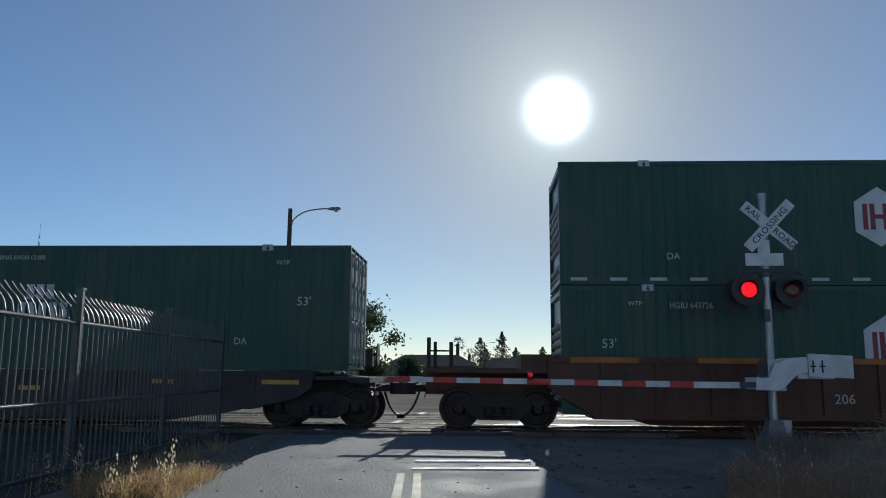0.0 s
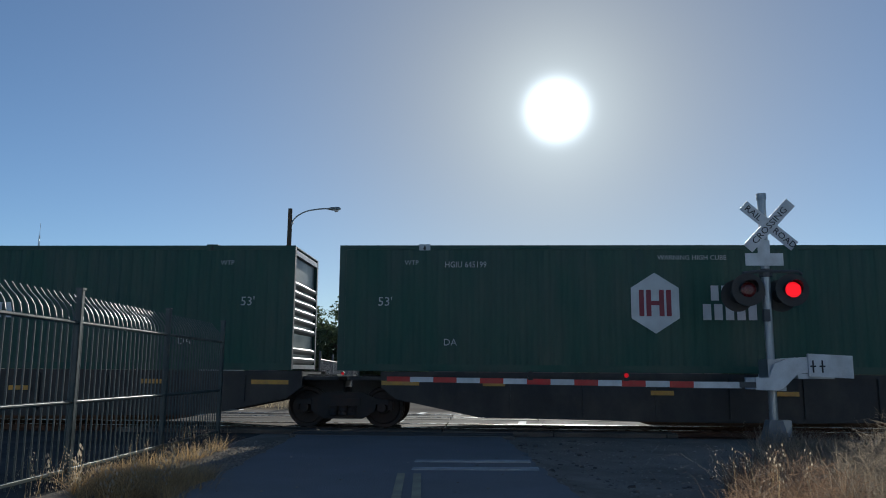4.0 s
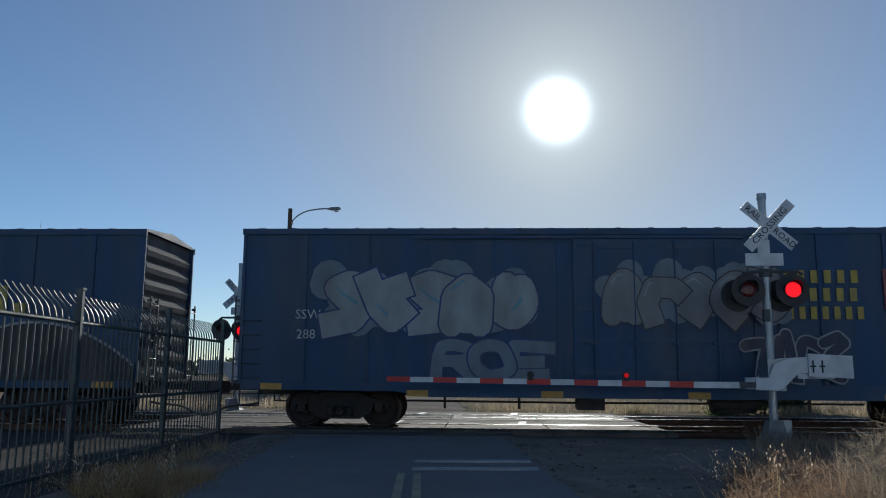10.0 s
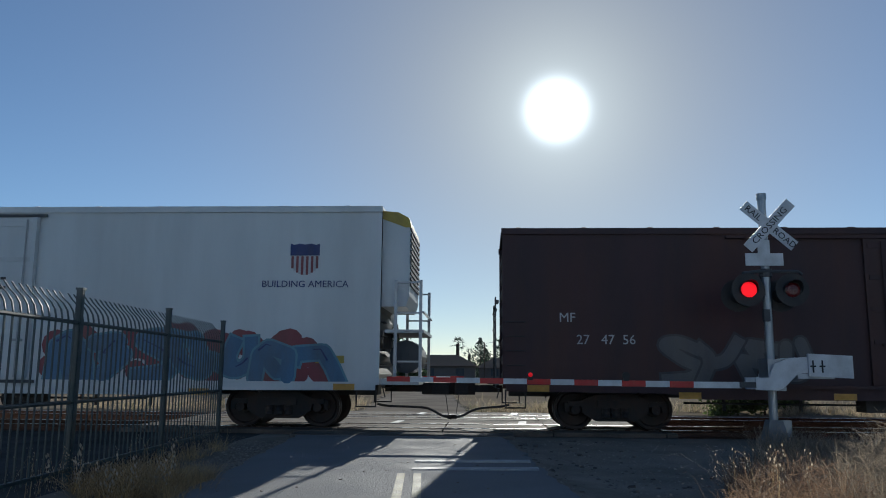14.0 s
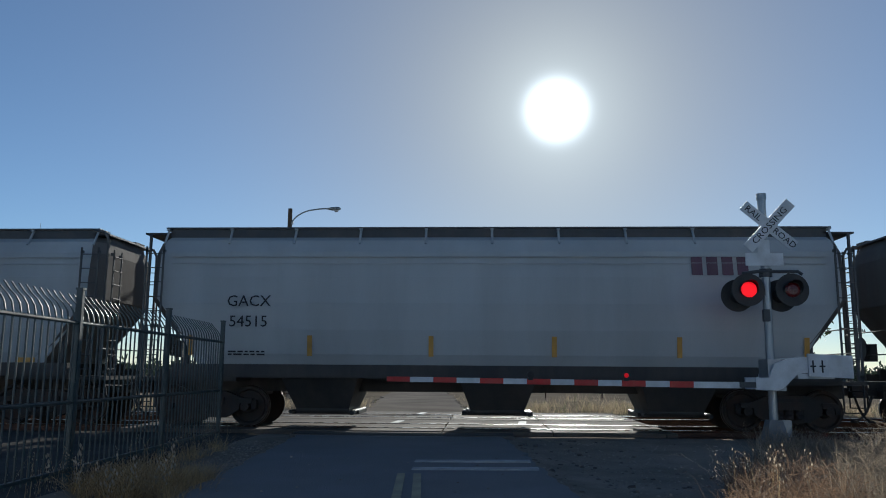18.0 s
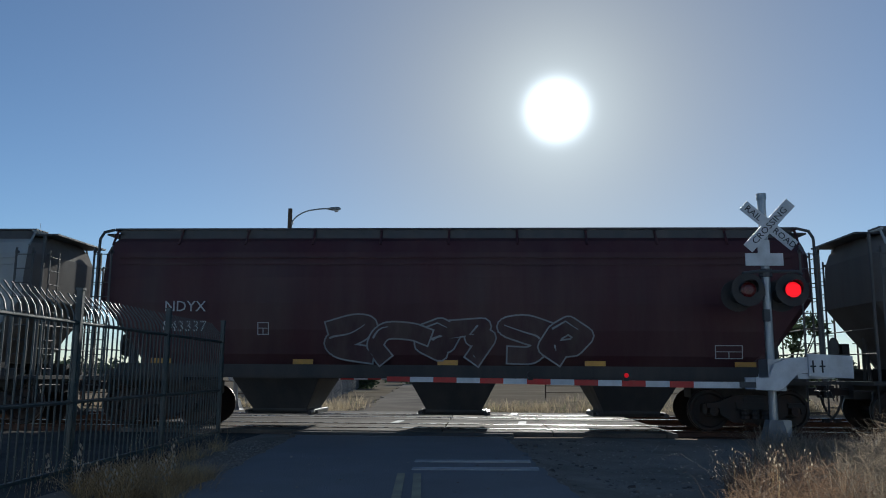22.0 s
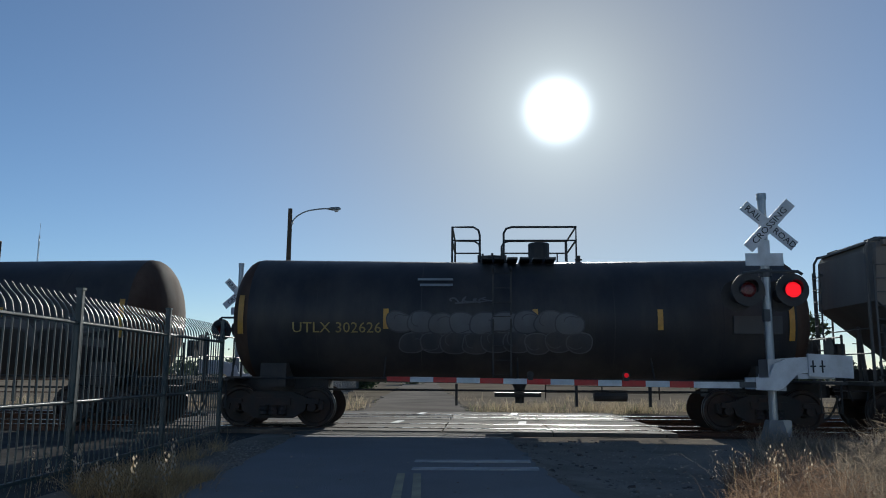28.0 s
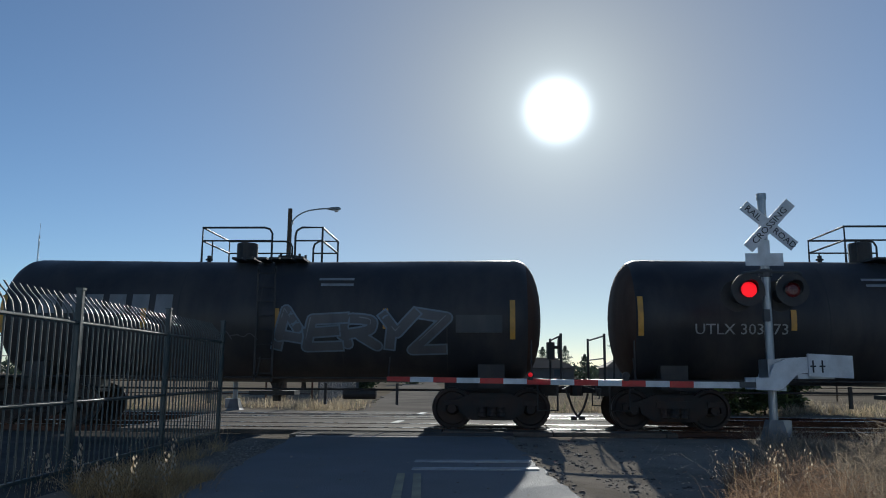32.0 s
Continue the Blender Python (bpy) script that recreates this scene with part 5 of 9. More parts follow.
M_LOGORED = surface("logo_red_vinyl", (0.22, 0.03, 0.045), 0.5, 0, 0.15, 4.0, DUST, 0.15)
M_RUSTCAR = surface("rust_brown_car_paint", (0.085, 0.038, 0.022), 0.7, 0, 0.3, 2.0, DUST, 0.3, 3)
M_YELLOWSILL = surface("faded_orange_paint", (0.38, 0.14, 0.02), 0.6, 0, 0.3, 2.0, RUST, 0.4, 3)


def container(u0, z0, paint, label, doors="front", logo=True, digits="", marks=True, far=(0, 0), group="53-foot containers on the train"):
    L, H, W = 16.15, 2.9, 1.295
    u = u0 + L / 2
    c = thing("shipping_container", label, "shipping container", group)
    hx = L / 2
    # corrugated side walls
    for s, nm in ((-1, "side_wall"), (1, "side_wall")):
        bm = bmesh.new()
        x, cols = -hx + 0.14, []
        k = 0
        yo, yi = s * (W - 0.012), s * (W - 0.030)
        while x < hx - 0.14:
            for dx, yy in ((0, yo), (0.09, yo), (0.15, yi), (0.21, yi)):
                if x + dx < hx - 0.13:
                    cols.append((x + dx, yy))
            x += 0.27
        cols.append((hx - 0.14, yo))
        lo = [bm.verts.new((a, b, 0.14)) for a, b in cols]
        hi = [bm.verts.new((a, b, H - 0.10)) for a, b in cols]
        for i in range(len(cols) - 1):
            bm.faces.new((lo[i], lo[i + 1], hi[i + 1], hi[i]))
        part(nm, bm, paint, c)
    bm = bmesh.new()
    for s in (-1, 1):
        box(bm, -hx, hx, s * W - (0.09 if s > 0 else 0), s * W + (0.09 if s < 0 else 0), 0, 0.15)
        box(bm, -hx, hx, s * W - (0.07 if s > 0 else 0), s * W + (0.07 if s < 0 else 0), H - 0.11, H - 0.012)
        for e in (-1, 1):
            box(bm, e * hx - (0.15 if e > 0 else 0), e * hx + (0.15 if e < 0 else 0), s * W - (0.14 if s > 0 else 0), s * W + (0.14 if s < 0 else 0), 0.15, H - 0.11)
    box(bm, -hx + 0.01, hx - 0.01, -W + 0.05, W - 0.05, 0.03, 0.13)
    part("frame", bm, paint, c)
    bm = bmesh.new()
    n = 40
    for i in range(n):
        a = -hx + L * i / n
        box(bm, a + 0.02, a + L / n - 0.02, -W + 0.07, W - 0.07, H - 0.03, H - 0.012 + (0.008 if i % 2 else 0))
    part("roof", bm, paint, c)
    me = None
    for x in (-6.1, 6.1):
        for y in (-1, 1):
            bm = bmesh.new()
            box(bm, x - 0.13, x + 0.13, y * (W + 0.004) - (0.16 if y > 0 else 0), y * (W + 0.004) + (0.16 if y < 0 else 0), H - 0.13, H + 0.012)
            cc = part("corner_casting", bm, M_SILVERY if x < 0 or doors else paint, c)
            bm = bmesh.new()
            bar(bm, (x, y * (W + 0.008), H - 0.09), (x, y * (W + 0.002), H - 0.09), 0.035, 8)
            box(bm, x - 0.016, x + 0.016, y * (W + 0.006) - 0.002, y * (W + 0.006) + 0.002, H - 0.09, H - 0.02)
            part("lock_hole", fixed(bm), M_BLACK, cc)
    # ends
    for e in (-1, 1):
        has = (doors == "front" and e > 0) or (doors == "rear" and e < 0)
        if has:
            for s in (-1, 1):
                bm = bmesh.new()
                box(bm, e * (hx - 0.03) - 0.02, e * (hx - 0.03) + 0.02, 0.01 if s > 0 else -W + 0.1, W - 0.1 if s > 0 else -0.01, 0.16, H - 0.12)
                for z in (0.5, 1.0, 1.5, 2.0, 2.5):
                    box(bm, e * (hx - 0.01) - 0.012, e * (hx - 0.01) + 0.012, (0.1 if s > 0 else -W + 0.14), (W - 0.14 if s > 0 else -0.1), z - 0.05, z + 0.05)
                d = part("door", bm, paint, c)
                bm = bmesh.new()
                for yy in (0.3, 0.85):
                    bar(bm, (e * (hx + 0.025), s * yy, 0.08), (e * (hx + 0.025), s * yy, H - 0.08), 0.02, 8)
                    for z in (0.3, 1.2, 2.0, 2.7):
                        box(bm, e * hx - 0.03, e * hx + 0.045, s * yy - 0.06, s * yy + 0.06, z - 0.03, z + 0.03)
                    box(bm, e * (hx + 0.03) - 0.012, e * (hx + 0.03) + 0.012, s * yy - 0.02, s * yy + s * 0.3 if s > 0 else s * yy + 0.02, 1.1, 1.14) if s > 0 else box(bm, e * (hx + 0.03) - 0.012, e * (hx + 0.03) + 0.012, s * yy - 0.3, s * yy + 0.02, 1.1, 1.14)
                part("locking_bar", fixed(bm), M_SILVERY, d)
        else:
            bm = bmesh.new()
            box(bm, e * (hx - 0.09) - 0.02, e * (hx - 0.09) + 0.02, -W + 0.12, W - 0.12, 0.15, H - 0.11)
            wall = part("end_wall", bm, M_ENDSHEET if paint is M_GREEN else paint, c)
            for z in (0.24, 0.46, 0.94, 1.16, 1.37, 1.58, 1.79, 2.0):
                bm = bmesh.new()
                out = [(0.0, -0.085), (0.045, -0.07), (0.075, -0.02), (0.08, 0.03), (0.055, 0.06), (0.0, 0.07)]
                rows = [[bm.verts.new((e * (hx - 0.075 + o), y, z + dz)) for o, dz in out] for y in (-W + 0.15, W - 0.15)]
                for k in range(5):
                    bm.faces.new((rows[0][k], rows[0][k + 1], rows[1][k + 1], rows[1][k]))
                for r in rows:
                    bm.faces.new(r)
                part("end_rib", fixed(bm), M_ENDRIB if paint is M_GREEN else paint, wall)
            for s in (-1, 1):
                bm = bmesh.new()
                a, b = sorted((s * (W - 0.13), s * (W - 0.005)))
                box(bm, e * hx - 0.006, e * hx + 0.006, a, b, 0.02, H - 0.02)
                part("end_post", bm, M_ENDRIB if paint is M_GREEN else paint, wall)
            for z0_, z1_ in ((0.03, 0.13), (H - 0.22, H - 0.1)):
                bm = bmesh.new()
                box(bm, e * (hx - 0.02) - 0.028, e * (hx - 0.02) + 0.028, -W + 0.13, W - 0.13, z0_, z1_)
                part("end_header", bm, M_SILVERY if paint is M_GREEN else paint, wall)
    # marks on both long sides
    for s in (-1, 1):
        y = -W - 0.006
        m = [] 
        if logo and s < 0:
            hexa = bmesh.new()
            cx, cz, r = -0.86 if paint is M_GREEN else -1.2, 1.56, 0.69
            plate(hexa, [(cx + r * 0.9 * math.sin(a), cz + r * math.cos(a)) for a in [i * math.pi / 3 for i in range(6)]], y - 0.002, y + 0.004)
            lg = part("emblem", fixed(hexa), M_LOGO, c, "white hexagonal emblem")
            b2 = bmesh.new()
            for a, b_, z_0, z_1 in ((-0.36, -0.25, -0.3, 0.3), (-0.20, -0.09, -0.3, 0.3), (0.09, 0.20, -0.3, 0.3), (0.25, 0.36, -0.3, 0.3), (-0.09, 0.09, -0.05, 0.05)):
                box(b2, cx + a, cx + b_, y - 0.006, y, cz + z_0, cz + z_1)
            part("emblem_bar", b2, M_LOGORED if paint is M_GREEN else surface("logo_grey", (0.10, 0.12, 0.14), 0.5), lg)
            if paint is M_GREEN:
                word_bars([3], 0.72, 1.62, y, 0.34, M_LOGO, c)
                word_bars([5], 0.80, 1.18, y, 0.36, M_LOGO, c)
            else:
                word_bars([3], 0.45, 1.62, y, 0.34, M_LOGO, c)
                word_bars([5, 3], 0.72, 1.18, y, 0.34, M_LOGO, c)
        if marks and s < 0:
            if paint is M_GREEN:
                for x in (-7.0, 7.0):
                    lettering("53'", x, 1.48, y, 0.29, M_WHITE, c)
                for x in (-6.4, 6.48):
                    lettering("WTP", x, 2.43, y, 0.15, M_WHITE, c)
                for x in (-5.5, 5.55):
                    lettering("DA", x, 0.58, y, 0.22, M_WHITE, c)
                if digits:
                    lettering(digits, -5.15, 2.37, y, 0.20, M_WHITE, c, width=0.85)
                if digits.endswith("199"):
                    lettering(digits, 5.1, 2.37, y, 0.20, M_WHITE, c, width=1.0)
                lettering("WARNING HIGH CUBE", 0.0, 2.55, y, 0.15, M_WHITE, c)
            else:
                lettering("53'", -6.95, 0.62, y, 0.33, M_WHITE, c)
                lettering("53'", 6.95, 0.62, y, 0.33, M_WHITE, c)
                lettering(digits, 4.9, 2.30, y, 0.22, M_WHITE, c)
                lettering("WARNING HIGH CUBE", 0.3, 2.5, y, 0.13, M_WHITE, c)
    rolls(c, u, z0)
    return c


container(1.79, 0.36, M_GREEN, "dark green corrugated container at the bottom of a double stack", "front", True, "HGIU 643726")
STACK = container(1.79, 3.27, M_GREEN, "dark green corrugated container on top of a double stack", "front", True, "", False)
lettering("DA", -5.5, 0.58, -1.301, 0.22, M_WHITE, STACK)
container(-19.19, 1.29, M_GREEN, "dark green corrugated 53-foot container on a platform car", "front", True, "HGIU 64731")
container(-37.58, 1.29, M_CRED, "faded red corrugated 53-foot container on a platform car", "front", True, "HGIU 630636")
container(-54.87, 1.29, M_GREEN, "dark green corrugated 53-foot container on a platform car", "front", True, "HGIU 651214")
container(-72.14, 1.29, M_GREEN, "dark green corrugated 53-foot container on a platform car", "", True, "HGIU 645199")
container(-89.35, 1.29, M_GREEN, "dark green corrugated 53-foot container on a platform car", "", True, "HGIU 511006")
for i in range(18):
    if not 3 < i < 6:
        bm = bmesh.new()
        box(bm, -7.84 + i * 0.9, -7.46 + i * 0.9, -1.306, -1.290, 0.09, 0.16)
        part("dash_stripe", bm, M_WHITE, STACK)

# one platform of the articulated car between two trucks
PLAT = 17.27


def platform_unit(u_front, first, last):
    """u_front: where its front truck stands."""
    u = u_front - PLAT / 2
    c = thing("container_platform_car", "black articulated container car with fish-belly side sills", "freight car", "units of the articulated container car")
    h = PLAT / 2
    for s in (-1, 1):
        bm = bmesh.new()
        out = [(-h + 0.9, 1.26), (-h + 0.9, 0.92), (-h + 1.25, 0.66), (-h + 3.1, 0.28), (-1.5, 0.22), (1.5, 0.22), (h - 3.1, 0.28), (h - 1.25, 0.66), (h - 0.9, 0.92), (h - 0.9, 1.26)]
        plate(bm, out, s * 1.36 - 0.05, s * 1.36 + 0.05)
        box(bm, -h + 0.9, h - 0.9, s * 1.36 - 0.09, s * 1.36 + 0.09, 1.18, 1.27)
        for i in range(9):
            x = -6.4 + i * 1.6
            zb = 0.32 if abs(x) < 5.6 else 0.6
            box(bm, x - 0.04, x + 0.04, s * 1.43 - 0.03, s * 1.43 + 0.03, zb, 1.18)
        part("side_sill", fixed(bm), M_BLACK, c)
    bm = bmesh.new()
    for i in range(11):
        x = -7.5 + i * 1.5
        box(bm, x - 0.12, x + 0.12, -1.31, 1.31, 1.02, 1.26)
    box(bm, -h + 0.3, h - 0.3, -0.35, 0.35, 0.72, 1.2)
    part("floor_beam", bm, M_BLACK, c)
    for e in (-1, 1):
        bm = bmesh.new()
        box(bm, e * h - 1.1 if e > 0 else -h + 0.1, h - 0.1 if e > 0 else e * h + 1.1, -1.3, 1.3, 1.08, 1.16)
        box(bm, e * (h - 0.6) - 0.5, e * (h - 0.6) + 0.5, -0.5, 0.5, 0.75, 1.1)
        part("end_platform", bm, M_BLACK, c)
    for x in (-7.3, -5.2, -1.5, 1.2, 4.3, 7.0):
        reflector(c, x, 1.02 if abs(x) > 4 else 0.85, 0.5 if abs(x) < 6 else 0.85, 0.1, -1.472 if abs(x) < 6.6 else -1.418)
    truck(c, -h + (0.6 if last else 0), u)
    if first:
        truck(c, h - 0.85, u)
    for e in ([1] if first else []) + ([-1] if last else []):
        coupler(c, e * (h + 0.3), e, 0.75)
        bm = bmesh.new()
        a, b = sorted((e * (h - 0.1), e * (h + 0.38)))
        box(bm, a, b, -1.25, 1.25, 1.02, 1.14)
        box(bm, a, b, -0.35, 0.35, 0.7, 1.02)
        part("end_platform", bm, M_BLACK, c)
        brake_wheel(c, e * (h + 0.3), 0.7, 1.7, e)
    rolls(c, u)
    return c


for i in range(5):
    platform_unit(-2.93 - i * PLAT, i == 0, i == 4)


def well_car(u):
    c = thing("well_car", "rust-brown well car that carries two stacked containers", "freight car")
    for s in (-1, 1):
        bm = bmesh.new()
        plate(bm, [(-8.4, 1.62), (-8.4, 0.95), (-7.4, 0.32), (7.4, 0.32), (8.4, 0.95), (8.4, 1.62)], s * 1.40 - 0.05, s * 1.40 + 0.05)
        box(bm, -8.4, 8.4, s * 1.40 - 0.1, s * 1.40 + 0.1, 1.50, 1.63)
        box(bm, -7.4, 7.4, s * 1.40 - 0.1, s * 1.40 + 0.1, 0.28, 0.38)
        for i in range(13):
            box(bm, -7.2 + i * 1.2 - 0.05, -7.2 + i * 1.2 + 0.05, s * 1.47 - 0.04, s * 1.47 + 0.04, 0.38, 1.5)
        part("side_sill", fixed(bm), [M_RUSTCAR], c)
        for i in range(6):
            bm = bmesh.new()
            box(bm, -7.9 + i * 2.8, -6.4 + i * 2.8, s * 1.505 - 0.006, s * 1.505 + 0.006, 1.5, 1.62)
            part("sill_stripe", bm, M_YELLOWSILL, c)
    bm = bmesh.new()
    box(bm, -7.4, 7.4, -1.35, 1.35, 0.26, 0.35)
    part("well_floor", bm, M_BLACK, c)
    for e in (-1, 1):
        bm = bmesh.new()
        a, b = sorted((e * 8.3, e * 11.2))
        box(bm, a, b, -1.4, 1.4, 1.26, 1.36)
        box(bm, a, b, -0.3, 0.3, 0.75, 1.26)
        a, b = sorted((e * 8.3, e * 9.0))
        box(bm, a, b, -1.4, 1.4, 1.36, 1.68)
        part("end_platform", bm, M_RUSTCAR, c)
        for x, y, z in ((e * 11.08, -1.25, 2.05), (e * 11.08, 1.25, 2.05), (e * 10.57, -1.25, 1.95)):
            bm = bmesh.new()
            bar(bm, (x, y, 1.36), (x, y, z), 0.045, 8)
            part("end_post", fixed(bm), M_BLACK, c)
        bm = bmesh.new()
        pipe(bm, [(e * 11.08, -1.25, 1.75), (e * 10.57, -1.25, 1.75)], 0.02)
        part("end_rail", fixed(bm), M_BLACK, c)
        truck(c, e * 9.5, u)
        coupler(c, e * 11.0, e, 0.85)
    lettering("206", -2.0, 0.65, -1.512, 0.3, M_WHITE, c)
    rolls(c, u)


well_car(9.87)

# ---- box cars and refrigerator cars ----
M_BOXRED = surface("box_car_red_paint", (0.062, 0.035, 0.038), 0.65, 0, 0.3, 1.3, RUST, 0.4, 4)
M_HPALE = surface("pale_grey_hopper_paint", (0.42, 0.43, 0.43), 0.55, 0, 0.10, 0.8, DUST, 0.25, 6)
M_TGREY = surface("faded_grey_stencil", (0.33, 0.34, 0.33), 0.6, 0, 0.3, 5.0, DUST, 0.4)
M_BOXBROWN = surface("box_car_brown_paint", (0.058, 0.034, 0.035), 0.7, 0, 0.35, 1.2, RUST, 0.45, 4)
M_BOXBLUE = surface("box_car_blue_paint", (0.026, 0.062, 0.13), 0.6, 0, 0.28, 1.3, DUST, 0.3, 4)
M_REEFER = surface("white_reefer_paint", (0.62, 0.63, 0.62), 0.5, 0, 0.1, 0.9, DUST, 0.18, 5)
# reefer ends in a darker paint than the sides
M_REEFEREND = surface("darker_white_end_paint", (0.20, 0.20, 0.195), 0.8, 0, 0.2, 1.2, DUST, 0.35, 4, spec=0.15)
# box-car ends paler than the sides: sun on the front ends put into the paint
M_ENDPALE = surface("sunlit_end_paint", (0.14, 0.112, 0.10), 0.92, 0, 0.3, 1.5, RUST, 0.3, 3, spec=0.08)
M_BLUEEND = surface("sunlit_blue_car_end_paint", (0.155, 0.148, 0.146), 0.95, 0, 0.3, 1.4, RUST, 0.25, 3, spec=0.05)
M_YTEXT = surface("yellow_lettering_paint", (0.40, 0.30, 0.05), 0.5, 0, 0.2, 4.0, DUST, 0.3)


def box_car(u0, u1, zt, paint, label, ribs=0.75, door=(-1.6, 1.6), plug=False, trucks=(2.5, 2.5), peak=0.12, name="box_car", category="box car", group="box cars", W=1.52, tall=False, slides=0, draft=(1.19, 1.19)):
    L, u, hx = u1 - u0, (u0 + u1) / 2, (u1 - u0) / 2
    c = thing(name, label, category, group)
    z0 = 0.98
    zt += 0.07
    for s in (-1, 1):
        bm = bmesh.new()
        box(bm, -hx + 0.02, hx - 0.02, s * W - (0.05 if s > 0 else 0), s * W + (0.05 if s < 0 else 0), z0, zt - 0.12)
        box(bm, -hx, hx, s * (W + 0.02) - 0.03, s * (W + 0.02) + 0.03, zt - 0.22, zt - 0.08)
        part("side_wall", bm, paint, c)
        if ribs:
            me = None
            x = -hx + 0.06
            first = True
            while x < hx:
                if not (door[0] - 0.1 < x < door[1] + 0.1):
                    if first:
                        bm = bmesh.new()
                        box(bm, -0.035, 0.035, -0.022, 0.022, z0, zt - 0.22)
                        r = part("side_post", bm, paint, c)
                        me, first = r.data, False
                    else:
                        r = share("side_post", me, c)
                    r.matrix_basis = pose(x, s * (W + 0.016), 0)
                x += ribs * 2
        bm = bmesh.new()
        y = s * (W + 0.01)
        plate(bm, [(-hx + 0.1, z0 + 0.06), (-hx + 0.1, 0.86), (-hx + 3.6, 0.84), (-hx + 4.4, 0.72), (hx - 4.4, 0.72), (hx - 3.6, 0.84), (hx - 0.1, 0.86), (hx - 0.1, z0 + 0.06)], y - 0.03, y + 0.03)
        part("side_sill", fixed(bm), paint, c)
        # the door and its rails and rods
        bm = bmesh.new()
        d0, d1 = door
        box(bm, d0, d1, s * (W + 0.05) - 0.03, s * (W + 0.05) + 0.03, z0 + 0.08, zt - 0.34)
        dr = part("door", bm, paint, c)
        bm = bmesh.new()
        box(bm, d0 + 0.08, d1 - 0.08, s * (W + 0.085) - 0.015, s * (W + 0.085) + 0.015, -0.05, 0.05)
        rib = part("door_rib", bm, paint, dr)
        rib.matrix_basis = pose(0, 0, z0 + 0.3)
        for i in range(1, 5):
            share("door_rib", rib.data, dr, pose(0, 0, z0 + 0.3 + i * (zt - z0 - 0.8) / 4))
        if tall:
            for x in (d0 + 0.06, d1 - 0.06):
                bm = bmesh.new()
                box(bm, x - 0.05, x + 0.05, s * (W + 0.1) - 0.03, s * (W + 0.1) + 0.03, z0 + 0.08, zt - 0.34)
                part("door_edge", bm, paint, dr)
            x = (d0 + d1) / 2 + 0.07
            bm = bmesh.new()
            box(bm, x - 0.28, x + 0.3, s * (W + 0.12) - 0.04, s * (W + 0.12) + 0.04, 2.3, 2.42)
            lathe(bm, [(s * (W + 0.1), 0.16), (s * (W + 0.19), 0.16), (s * (W + 0.2), 0.05)], 14, "y", (x + 0.05, 0, 2.06))
            bar(bm, (x + 0.05, s * (W + 0.2), 2.06), (x - 0.3, s * (W + 0.2), 1.82), 0.02, 6)
            part("door_gear", fixed(bm), M_HPALE, dr)
            for px, pz, mt in ((-0.95, 1.85, M_BOXBLUE), (-0.95, 1.62, M_SIGWHITE), (-0.45, 1.55, M_SIGWHITE), (0.55, 1.7, M_SIGWHITE)):
                bm = bmesh.new()
                box(bm, px - 0.17, px + 0.17, s * (W + 0.083) - 0.004, s * (W + 0.083) + 0.004, pz - 0.09, pz + 0.09)
                part("notice_plate", bm, mt, dr)
        rods = (0.09, 0.5, 0.93) if tall else ((0.125, 0.375, 0.625, 0.875) if plug else (0.25, 0.75))
        for f in rods:
            bm = bmesh.new()
            x = d0 + (d1 - d0) * f
            bar(bm, (x, s * (W + 0.12), z0 + 0.1), (x, s * (W + 0.12), zt - 0.4), 0.02, 6)
            box(bm, x - 0.12, x + 0.12, s * (W + 0.11) - 0.03, s * (W + 0.11) + 0.03, 1.9, 1.96)
            part("locking_rod", fixed(bm), M_HPALE if tall else paint, dr)
        wide = d1 - d0
        t0, t1 = (d0 - wide, d1 + 0.2) if plug and slides < 1 else (d0 - 0.2, d1 + wide)
        bm = bmesh.new()
        box(bm, t0, t1, s * (W + 0.08) - 0.03, s * (W + 0.08) + 0.03, zt - 0.33, zt - 0.27)
        part("door_track", bm, M_DGREY if tall else paint, c)
        bm = bmesh.new()
        box(bm, t0, t1, s * (W + 0.08) - 0.03, s * (W + 0.08) + 0.03, z0 - 0.02, z0 + 0.05)
        part("door_track", bm, M_DGREY if tall else paint, c)
    # roof
    bm = bmesh.new()
    prof = [(-W - 0.03, zt - 0.12), (-W * 0.9, zt - 0.06), (0, zt + peak - 0.06), (W * 0.9, zt - 0.06), (W + 0.03, zt - 0.12)]
    a = [bm.verts.new((-hx + 0.02, y, z)) for y, z in prof]
    b = [bm.verts.new((hx - 0.02, y, z)) for y, z in prof]
    for i in range(len(prof) - 1):
        bm.faces.new((a[i], b[i], b[i + 1], a[i + 1]))
    bm.faces.new(a)
    bm.faces.new(b[::-1])
    x = -hx + 0.4
    while x < hx - 0.2:
        for i in range(len(prof) - 1):
            p0, p1 = prof[i], prof[i + 1]
            v = []
            for xx in (x - 0.045, x + 0.045):
                v += [bm.verts.new((xx, p0[0], p0[1])), bm.verts.new((xx, p0[0], p0[1] + 0.035)), bm.verts.new((xx, p1[0], p1[1] + 0.035)), bm.verts.new((xx, p1[0], p1[1]))]
            for f in ((0, 1, 2, 3), (7, 6, 5, 4), (1, 5, 6, 2), (0, 4, 5, 1), (3, 2, 6, 7)):
                bm.faces.new([v[k] for k in f])
        x += 0.75 if ribs else 1.5
    part("roof", bm, paint if not tall else M_REEFER, c)
